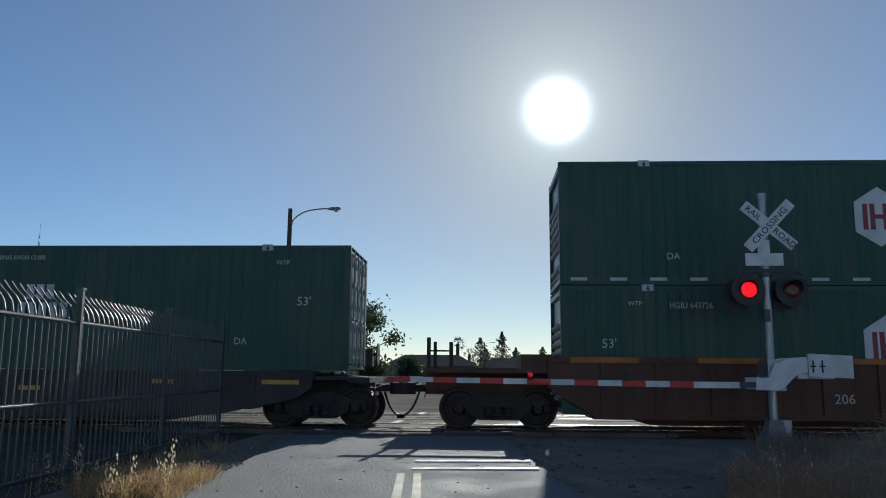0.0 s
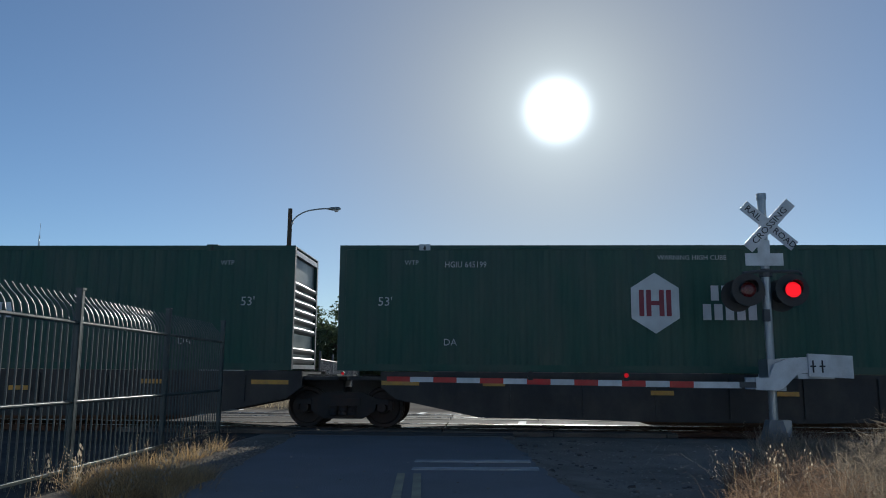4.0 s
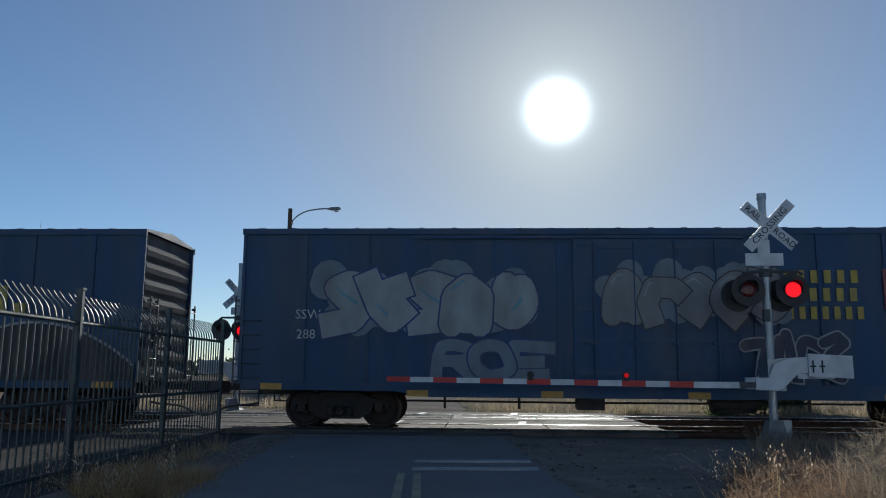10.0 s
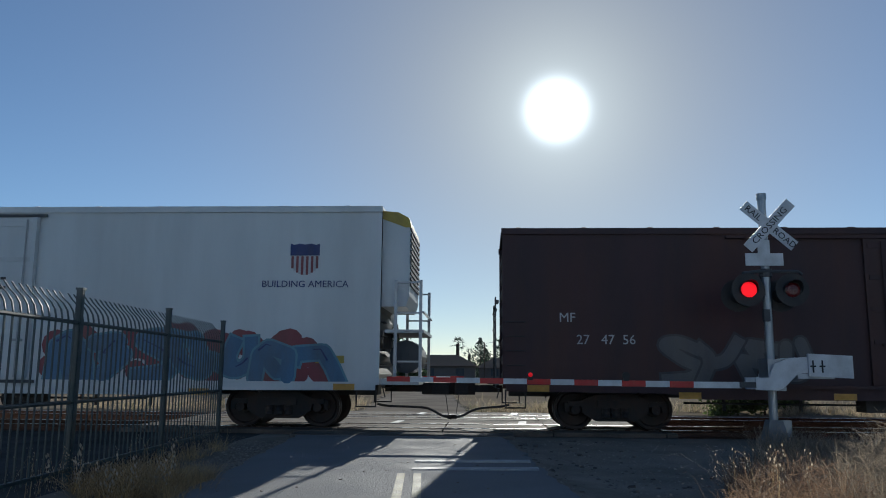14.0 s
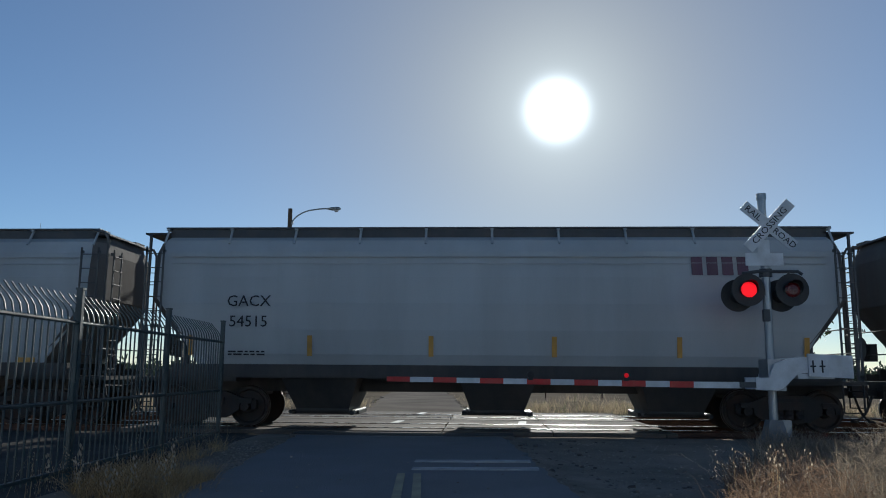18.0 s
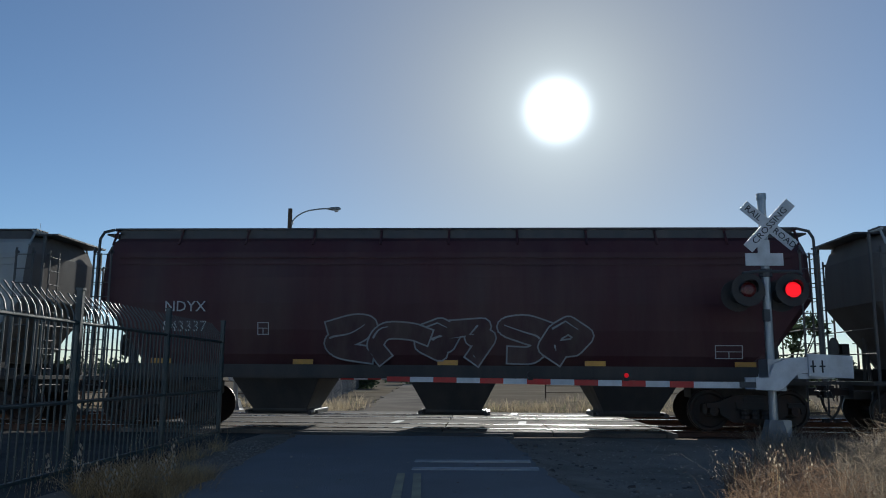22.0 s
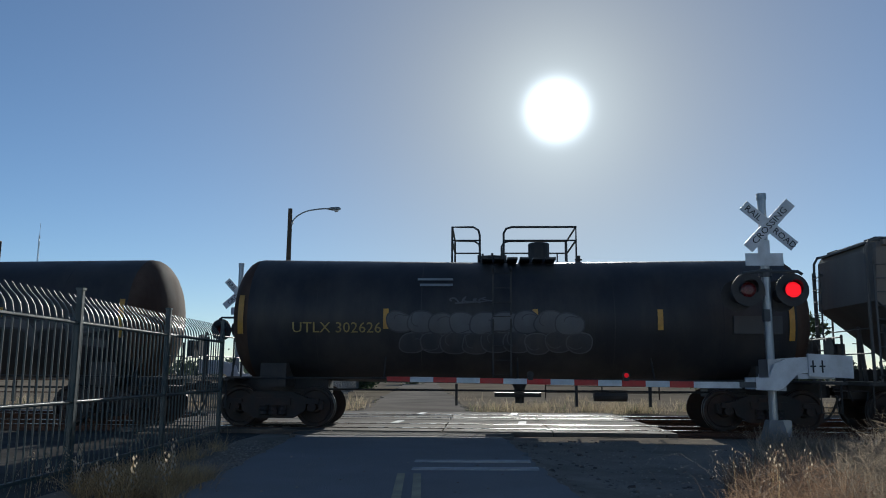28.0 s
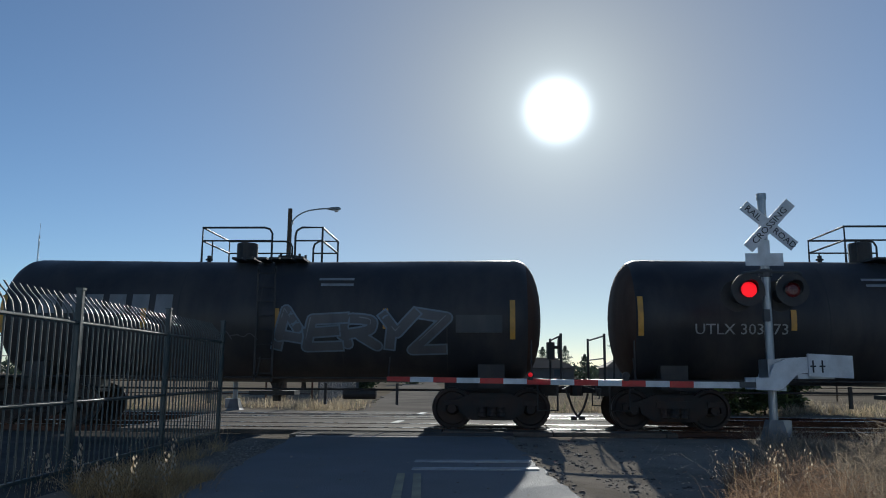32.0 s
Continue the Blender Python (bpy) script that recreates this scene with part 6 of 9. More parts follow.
    # corrugated ends
    for e in (-1, 1):
        bm = bmesh.new()
        rows, zz = [], z0
        n = 8 if not tall else 9
        step = (zt - 0.35 - z0) / n
        for i in range(n):
            for f, o in ((0.0, 0.0), (0.25, 0.07), (0.55, 0.09), (0.8, 0.04)):
                rows.append((z0 + step * (i + f), o))
        rows += [(zt - 0.35, 0.0), (zt - 0.12, 0.0)]
        v = []
        for z, o in rows:
            v.append([bm.verts.new((e * (hx - 0.13 + (o if abs(y) < W - 0.1 else 0)), y, z)) for y in (-W, -W + 0.08, -W + 0.2, W - 0.2, W - 0.08, W)])
        for r0, r1 in zip(v, v[1:]):
            for i in range(5):
                bm.faces.new((r0[i], r0[i + 1], r1[i + 1], r1[i]))
        bm.faces.new([bm.verts.new((e * (hx - 0.04), y, z)) for y, z in prof])
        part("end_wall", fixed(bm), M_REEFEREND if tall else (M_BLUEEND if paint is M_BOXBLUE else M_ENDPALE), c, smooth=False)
        for s in (-1, 1):
            if not tall:
                grab_irons(c, pose(e * (hx - 0.3), s * (W + 0.01), 0.95, 0, 0, 0 if s < 0 else 180))
            if tall:
                grab_irons(c, pose(e * (hx - 0.02), s * (W - 0.35), 0.95, 0, 0, 90 * e))
            else:
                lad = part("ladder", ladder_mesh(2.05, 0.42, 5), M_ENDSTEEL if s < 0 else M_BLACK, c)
                lad.matrix_basis = pose(e * (hx + 0.06), s * (W - 0.32), 0.92, 0, 0, 90 * e)
            steps(c, e * (hx - 0.3), s * W, 0.5, 0.9)
        bm = bmesh.new()
        a_, b_ = sorted((e * hx, e * (hx + 0.32)))
        box(bm, a_, b_, -0.75, 0.75, 1.0, 1.05)
        part("end_platform", bm, M_BLACK, c)
        t = trucks[0] if e < 0 else trucks[1]
        truck(c, e * (hx - t), u)
        coupler(c, e * (hx - 0.05), e, draft[0] if e < 0 else draft[1])
    brake_wheel(c, hx + 0.28, -0.7, 2.1, 1)
    bm = bmesh.new()
    box(bm, -hx + 0.2, hx - 0.2, -0.35, 0.35, 0.72, 1.0)
    for x in (-2.6, -1.0, 1.4, 3.0):
        box(bm, x - 0.12, x + 0.12, -1.4, 1.4, 0.72, 0.98)
    part("underframe", bm, M_BLACK, c)
    bm = bmesh.new()
    lathe(bm, [(-0.5, 0.05), (-0.48, 0.22), (0.48, 0.22), (0.5, 0.05)], 14, "x", (1.9, -0.9, 0.62))
    part("air_tank", fixed(bm), M_BLACK, c)
    bm = bmesh.new()
    box(bm, -1.6, -1.0, -1.2, -0.7, 0.45, 0.75)
    pipe(bm, [(-5.5, -0.9, 0.62), (-1.6, -0.9, 0.60), (4.8, -0.9, 0.62)], 0.025)
    for x in (-4.6, -2.9, 3.6, 4.9):
        box(bm, x - 0.03, x + 0.03, -0.93, -0.87, 0.45, 0.9)
    part("brake_rigging", fixed(bm), M_BLACK, c)
    for x in (-hx + 0.8, -hx + 4.1, -2.2, 1.0, hx - 4.1, hx - 0.8):
        reflector(c, x, 0.93 if abs(x) > hx - 3 else 0.80, 0.48, 0.14, -W - 0.045)
    rolls(c, u)
    return c, -W - 0.012


G_BOX = "box cars"
# dark red car with blue and grey pieces
MPCAR, Y = box_car(-156.38, -137.08, 4.53, M_BOXRED, "dark red steel box car covered with faded blue graffiti", 0.0, (-1.5, 1.7), True, (2.64, 2.46))
piece(MPCAR, 6, 2.9, 9.2, 0.95, 2.4, "sky", "inkblue", Y, 1, None, 0.44, 0.04, 1.2, "teal")
piece(MPCAR, 6, -7.6, -2.1, 1.05, 2.3, "grey", "dark", Y, 5, None, 0.42, 0.04, 1.3, "silver")
lettering("MP", -8.12, 2.32, Y, 0.3, M_WHITE, MPCAR)
lettering("794  700", -7.75, 1.87, Y - 0.05, 0.3, M_TGREY, MPCAR)
scrawl(MPCAR, (5,), -9.5, -8.7, 2.98, 3.25, "silver", Y, 3)
small_print(MPCAR, -8.4, 1.2, Y, 3, 1.2, M_WHITE)
info_panel(MPCAR, 7.4, 1.7, 0.45, 0.32, Y - 0.004)
# blue cars with yellow words
for k, (a, b) in enumerate(((-177.17, -158.6), (-198.02, -179.45))):
    GW, Y = box_car(a, b, 4.54, M_BOXBLUE, "blue ribbed steel box car with yellow lettering and graffiti", 0.72, (-1.7, 1.9), True, (2.3, 2.3))
    word_bars([6], 3.80, 3.28, Y - 0.035, 0.29, M_YTEXT, GW, w=1.0, ink=0.52)
    word_bars([4], 4.05, 2.88, Y - 0.035, 0.29, M_YTEXT, GW, w=1.0, ink=0.52)
    word_bars([7], 3.85, 2.48, Y - 0.035, 0.28, M_YTEXT, GW, w=0.9, ink=0.52)
    bm = bmesh.new()
    box(bm, 5.68, 6.06, Y - 0.045, Y, 2.62, 3.19)
    box(bm, 6.21, 6.52, Y - 0.045, Y, 2.5, 2.78)
    part("colour_block", bm, M_YTEXT, GW, "yellow painted block")
    bm = bmesh.new()
    box(bm, 5.1, 5.5, Y - 0.045, Y, 2.7, 3.6)
    part("colour_block", bm, SPRAY["red"], GW, "red painted block")
    if k == 0:
        piece(GW, 5, -7.4, -2.7, 2.05, 3.5, "silver", "navy", Y - 0.035, 5, "steel", 0.62, 0.04, 0.9, "sky")
        piece(GW, "ROE", -4.8, -2.3, 1.05, 1.95, "steel", "navy", Y - 0.035, 6, None, 0.4, 0.04)
        piece(GW, 5, -1.0, 2.9, 2.3, 3.55, "grey", "dark", Y - 0.10, 7, "steel", 0.6, 0.03, 1.1, "silver")
        piece(GW, 4, 1.9, 4.2, 1.1, 2.2, "inkblue", "silver", Y - 0.10, 8, None, 0.4, 0.04, 1.7)
        scrawl(GW, (4, 2), 7.9, 9.0, 2.95, 3.7, "silver", Y - 0.035, 9)
        lettering("SSW", -7.7, 2.45, Y - 0.035, 0.3, M_WHITE, GW)
        lettering("288  49", -7.5, 2.0, Y - 0.035, 0.3, M_WHITE, GW)
    else:
        slabs(GW, -6.6, 3.1, 1.05, 2.75, 5, "black", "white", Y - 0.10, 10, None, "white", 0.06)
        arc = [Vector((4.3 + 4.9 * i / 24, 1.02 + 1.32 * math.sin(math.pi * (0.04 + 0.9 * i / 24)) ** 0.8)) for i in range(25)]
        bm = bmesh.new()
        for p, q in zip(arc, arc[1:]):
            bm.faces.new([bm.verts.new(v) for v in ((p.x, Y - 0.06, 1.02), (q.x, Y - 0.06, 1.02), (q.x, Y - 0.06, q.y), (p.x, Y - 0.06, p.y))])
        ribbon(bm, arc, 0.06, Y - 0.064, 1)
        part("graffiti", bm, [SPRAY["black"], SPRAY["silver"]], GW, "black sprayed swoosh with a pale edge")
        for d in (-0.05, 0.05):
            lettering("45", 3.8 + d, 1.72, Y - 0.05, 0.8, SPRAY["silver"], GW, width=1.25)
        lettering("45", 3.8, 1.75, Y - 0.06, 0.74, SPRAY["black"], GW, width=1.25)
        scrawl(GW, (3, 2), -9.15, -8.35, 2.9, 3.5, "silver", Y - 0.035, 12)
# two dark brown cars
CO, Y = box_car(-218.9, -200.32, 4.53, M_BOXBROWN, "dark brown weathered steel box car with white outline graffiti", 0.0, (-7.9 + 6.0, 1.3), False, (2.4, 2.3))
piece(CO, 6, 1.3, 6.7, 1.1, 2.25, "winedark", "grey", Y, 14, None, 0.5, 0.032, 1.4, "silver")
info_panel(CO, 7.8, 1.52, 0.46, 0.36, Y)
bm = bmesh.new()
for i in range(6):
    box(bm, -7.45 + i * 0.88, -7.36 + i * 0.88, Y - 0.006, Y, 3.3, 3.85 - 0.12 * (i % 3))
part("paint_stripe", bm, SPRAY["pink"], CO, "pale worn stripes")
scrawl(CO, (3,), 7.45, 8.2, 2.35, 2.75, "silver", Y, 15)
scrawl(CO, (2,), 8.5, 9.1, 3.25, 3.65, "grey", Y, 23)
scrawl(CO, (3,), -9.1, -8.3, 3.4, 3.8, "silver", Y, 16)
lettering("S S W", -7.45, 2.32, Y, 0.27, M_TGREY, CO, width=1.15)
lettering("2 8 8 6 0", -7.45, 1.87, Y, 0.28, M_TGREY, CO, width=1.1)
piece(CO, 5, -6.7, -2.5, 1.0, 2.05, "grey", "inkblue", Y, 17, "dimblue", 0.45, 0.04, 1.2, "orange")
scrawl(CO, (6,), -8.75, -7.9, 0.98, 1.24, "silver", Y, 24, 0.035)
bubbles(CO, -2.75, -1.95, 1.0, 1.75, 1, "smoke", "silver", Y, 18)
scrawl(CO, (4,), -0.75, 0.35, 1.2, 1.5, "grey", Y - 0.09, 19)
lettering("CO", 3.4, 3.2, Y, 0.5, SPRAY["dark"], CO)
KC, Y = box_car(-240.47, -221.24, 4.54, M_BOXBROWN, "dark brown steel box car with pale blue graffiti", 0.0, (-1.6, 1.4), True, (2.55, 2.5))
piece(KC, 5, 1.5, 5.8, 1.1, 2.3, "dimteal", "dimblue", Y, 20, None, 0.36, 0.05, 1.3, "teal")
info_panel(KC, 8.3, 1.48, 0.44, 0.34, Y)
scrawl(KC, (3,), -1.07, -0.1, 2.7, 3.1, "smoke", Y - 0.1, 21)
lettering("MF", -8.15, 2.4, Y, 0.3, M_WHITE, KC)
lettering("27   47  56", -7.3, 1.91, Y, 0.3, M_WHITE, KC)
piece(KC, 4, -6.2, -2.9, 1.0, 2.05, "smoke", "dark", Y, 22, None, 0.34, 0.05, 1.3)

# white refrigerator cars
CRYO, Y = box_car(-134.92, -113.73, 5.15, M_REEFER, "tall white refrigerator car with red and purple graffiti", 0.0, (-1.64, 1.65), True, (3.2, 3.35), 0.1, "refrigerator_car", "reefer car", "white refrigerator cars", 1.52, True, 1)
M_OR = surface("orange_emblem_paint", (0.36, 0.085, 0.05), 0.5, 0, 0.15, 4.0, DUST, 0.2)
bm = bmesh.new()
plate(bm, [(-8.35, 4.2), (-7.47, 4.2), (-7.47, 3.98), (-7.68, 3.98), (-7.68, 3.3), (-8.0, 3.3), (-8.0, 3.85), (-8.1, 3.85), (-8.1, 3.3), (-8.45, 3.3), (-8.7, 3.42), (-8.79, 3.62), (-8.79, 3.88), (-8.7, 4.08)], Y - 0.006, Y)
part("emblem", fixed(bm), M_OR, CRYO, "orange-red emblem")
word_bars([4, 5], -8.05, 2.84, Y, 0.3, M_OR, CRYO, w=0.95)
lettering("CRYX", -8.07, 2.3, Y, 0.28, M_OR, CRYO)
lettering("3457", -7.95, 1.87, Y, 0.28, M_BLACKPAINT, CRYO)
word_bars([1, 10], 7.9, 3.2, Y, 0.3, SPRAY["smoke"], CRYO, w=1.12, ink=0.4)
bm = bmesh.new()
for a in ((5.71, 6.41, 3.72, 3.74), (5.71, 6.41, 3.04, 3.06), (5.71, 5.73, 3.04, 3.74), (6.39, 6.41, 3.04, 3.74), (6.5, 10.05, 3.13, 3.15)):
    box(bm, a[0], a[1], Y - 0.005, Y, a[2], a[3])
part("emblem_frame", bm, M_BLACKPAINT, CRYO)
lettering("Rock Solid Transportation Solutions", 7.88, 2.55, Y, 0.17, M_BLACKPAINT, CRYO, width=1.38)
piece(CRYO, 5, 1.9, 5.9, 1.05, 2.4, "grey", "black", Y, 39, None, 0.56, 0.05, 1.2, "white")
graffiti(CRYO, 5.8, 6.75, 1.15, 2.25, 1, "grey", "dark", Y, 31, "silver", 0.3)
scrawl(CRYO, (4, 3), 7.1, 8.0, 1.5, 2.15, "dark", Y, 32)
scrawl(CRYO, (6,), 8.6, 9.7, 1.6, 1.95, "dark", Y, 33)
piece(CRYO, "SIER", -8.3, -2.4, 0.92, 2.62, "wine", "silver", Y - 0.006, 35, "inkblue", 0.42, 0.055, 1.1, "sky", 26)
piece(CRYO, 3, -2.3, 1.6, 0.92, 1.7, "inkblue", "dark", Y - 0.10, 34, "dark", 0.4, 0.05, 1.4, None, 12)
scrawl(CRYO, (3, 2), -10.0, -8.4, 1.1, 2.1, "grey", Y, 36)
scrawl(CRYO, (4,), -10.4, -9.5, 3.2, 3.9, "smoke", Y, 37, 0.05)
bm = bmesh.new()
rnd = random.Random(38)
for i in range(46):
    a, b, r = rnd.uniform(-7.5, 2.0), rnd.uniform(1.9, 3.0), rnd.uniform(0.015, 0.07)
    plate(bm, [(a + r * math.cos(k * 0.785), b + r * math.sin(k * 0.785)) for k in range(8)], Y - 0.004, Y - 0.001)
part("paint_splash", fixed(bm), SPRAY["dark"], CRYO, "dark paint drops")
bm = bmesh.new()
box(bm, 8.9, 9.6, Y - 0.006, Y, 1.2, 1.42)
part("plate", bm, M_YTEXT, CRYO)


def shield(car, x, z, w, h, y):
    """A heraldic shield: blue top field over red and white upright stripes."""
    bm = bmesh.new()
    out = [(-0.5, 1.0), (-0.38, 0.96), (-0.2, 1.0), (0, 0.97), (0.2, 1.0), (0.38, 0.96), (0.5, 1.0), (0.5, 0.62), (-0.5, 0.62)]
    plate(bm, [(x + a * w, z + b * h) for a, b in out], y - 0.006, y)
    e = part("shield_emblem", fixed(bm), SPRAY["navy"], car, "blue field of a striped shield emblem")
    bm = bmesh.new()
    for i in range(11):
        a = -0.46 + i * 0.92 / 10.999
        b = a + 0.92 / 11
        low = 0.30 * (abs(a + 0.04) * 2) ** 2
        box(bm, x + a * w, x + b * w, y - 0.006, y, z + low * h, z + 0.60 * h, i % 2)
    part("stripe", bm, [SPRAY["red"], M_WHITE], e)


def fridge_unit(c, hx):
    bm = bmesh.new()
    x0, x1 = hx - 0.02, hx + 0.62
    prof = [(x0, 4.95), (x0 + 0.35, 4.92), (x1 - 0.05, 4.78), (x1, 4.55), (x1, 3.0), (x1 - 0.08, 2.75), (x0, 2.75)]
    plate(bm, prof, -1.3, 1.3)
    f = part("cooling_unit", fixed(bm), M_REEFER, c, "white cooling unit with yellow cap")
    bm = bmesh.new()
    for i in range(11):
        z = 3.25 + i * 0.13
        box(bm, x1 - 0.03, x1 + 0.035, -1.2, 1.2, z, z + 0.06)
    part("louvre", bm, M_DGREY, f)
    bm = bmesh.new()
    plate(bm, [(x0, 4.99), (x0 + 0.36, 4.96), (x1 - 0.02, 4.82), (x1 + 0.03, 4.6), (x1 - 0.1, 4.6), (x0, 4.8)], -1.32, 1.32)
    part("cap", fixed(bm), M_YTEXT, f)
    bm = bmesh.new()
    box(bm, x0, x0 + 0.9, -1.45, 1.45, 0.98, 1.12)
    part("end_platform", bm, M_GALV, c)
    bm = bmesh.new()
    lathe(bm, [(-1.0, 0.1), (-0.96, 0.38), (0.6, 0.38), (0.64, 0.1)], 16, "y", (x0 + 0.55, 0, 1.62))
    part("fuel_tank", fixed(bm), M_DGREY, c)
    bm = bmesh.new()
    for y in (-1.42, 1.42):
        for x in (x0 + 0.35, x0 + 0.92):
            box(bm, x - 0.035, x + 0.035, y - 0.03, y + 0.03, 1.1, 3.35)
        for z in (1.5, 2.2, 2.6, 3.3):
            box(bm, x0 + 0.35, x0 + 0.92, y - 0.02, y + 0.02, z - 0.02, z + 0.02)
    box(bm, x0 + 0.1, x0 + 1.0, -1.42, 1.42, 2.15, 2.22)
    box(bm, x0 + 0.95, x0 + 1.0, -1.42, 1.42, 2.6, 2.64)
    part("service_frame", bm, M_GALV, c)


for k, (a, b) in enumerate(((-263.93, -243.2), (-286.17, -265.44))):
    AR, Y = box_car(a, b, 5.07, M_REEFER, "tall white refrigerator car with blue and red graffiti along its foot", 0.0, (-1.36, 2.24), True, (3.4, 2.36), 0.06, "refrigerator_car", "reefer car", "white refrigerator cars", 1.52, True, 0, (0.80, 1.62) if k == 0 else (0.76, 0.80))
    fridge_unit(AR, 10.36)
    shield(AR, 8.58, 3.45, 0.68, 0.73, Y)
    lettering("BUILDING AMERICA", 8.6, 3.17, Y, 0.22, SPRAY["navy"], AR, width=1.02)
    lettering("ARMN  112360" if k == 0 else "ARMN  110974", -5.5, 3.22, Y, 0.46, M_BLACKPAINT, AR)
    small_print(AR, -8.4, 2.6, Y, 4, 1.4, M_DGREY)
    small_print(AR, 0.4, 3.0, Y - 0.1, 4, 1.2, M_BLACKPAINT, 0.06)
    if k == 0:
        piece(AR, 3, 6.5, 9.3, 0.95, 2.0, "blue", "sky", Y, 40, "red", 0.4, 0.05, 1.7, "navy")
        piece(AR, 4, 2.7, 6.6, 0.95, 2.15, "blue", "sky", Y, 41, "red", 0.4, 0.05, 1.7, "navy")
        piece(AR, 3, -0.9, 1.3, 1.1, 1.8, "red", "wine", Y - 0.1, 42, None, 0.45, 0.02)
        piece(AR, 6, -8.5, -2.0, 0.95, 1.95, "green", "dark", Y, 43, "red", 0.36, 0.05, 1.6)
    else:
        piece(AR, 7, -9.2, -1.7, 1.0, 2.4, "teal", "navy", Y, 44, "red", 0.6, 0.05, 1.1, "orange", 10)
        bm = bmesh.new()
        box(bm, -9.3, -1.5, Y - 0.04, Y - 0.036, 0.80, 1.12)
        part("paint_band", bm, SPRAY["dimteal"], AR, "dark green sprayed band")
        scrawl(AR, "VUE ZEE", -9.78, -8.9, 2.65, 3.2, "dark", Y, 45, 0.035)
        graffiti(AR, -2.0, -1.45, 0.95, 2.4, 1, "red", "purple", Y, 46, "red")
        piece(AR, 6, 3.0, 9.0, 0.98, 2.3, "blue", "navy", Y, 47, "teal", 0.4, 0.05, 1.3)
    bm = bmesh.new()
    for s in (0, 1):
        box(bm, 8.9 + s * 0.35, 9.2 + s * 0.35, Y - 0.006, Y, 1.45, 1.62)
    part("plate", bm, M_YTEXT, AR)

# ---- covered hoppers ----
M_HGREY = surface("light_grey_hopper_paint", (0.36, 0.36, 0.34), 0.55, 0, 0.12, 0.8, DUST, 0.35, 6)
M_HTAN = surface("rust_streaked_tan_paint", (0.24, 0.20, 0.16), 0.65, 0, 0.2, 0.9, RUST, 0.5, 7)
M_HDARK = surface("soot_brown_hopper_paint", (0.075, 0.062, 0.055), 0.7, 0, 0.25, 1.0, RUST, 0.4, 6)
M_HMAROON = surface("maroon_hopper_paint", (0.055, 0.016, 0.02), 0.6, 0, 0.22, 1.0, DUST, 0.25, 6)
# pale hoppers' end faces: grime, plus their weak light put into a darker colour
M_HEND = surface("grimy_shaded_hopper_end_paint", (0.17, 0.158, 0.145), 0.8, 0, 0.25, 1.0, RUST, 0.35, 5, spec=0.12)
M_BOARD = surface("dark_weathered_running_board", (0.075, 0.075, 0.077), 0.6, 0.2, 0.25, 3.0, DUST, 0.3)
M_UNDER = surface("dark_underframe_paint", (0.048, 0.046, 0.045), 0.75, 0, 0.3, 1.5, DUST, 0.35, 3)
M_HPATCH = surface("white_patch_paint", (0.45, 0.47, 0.5), 0.55, 0, 0.12, 1.2, DUST, 0.25, 5)


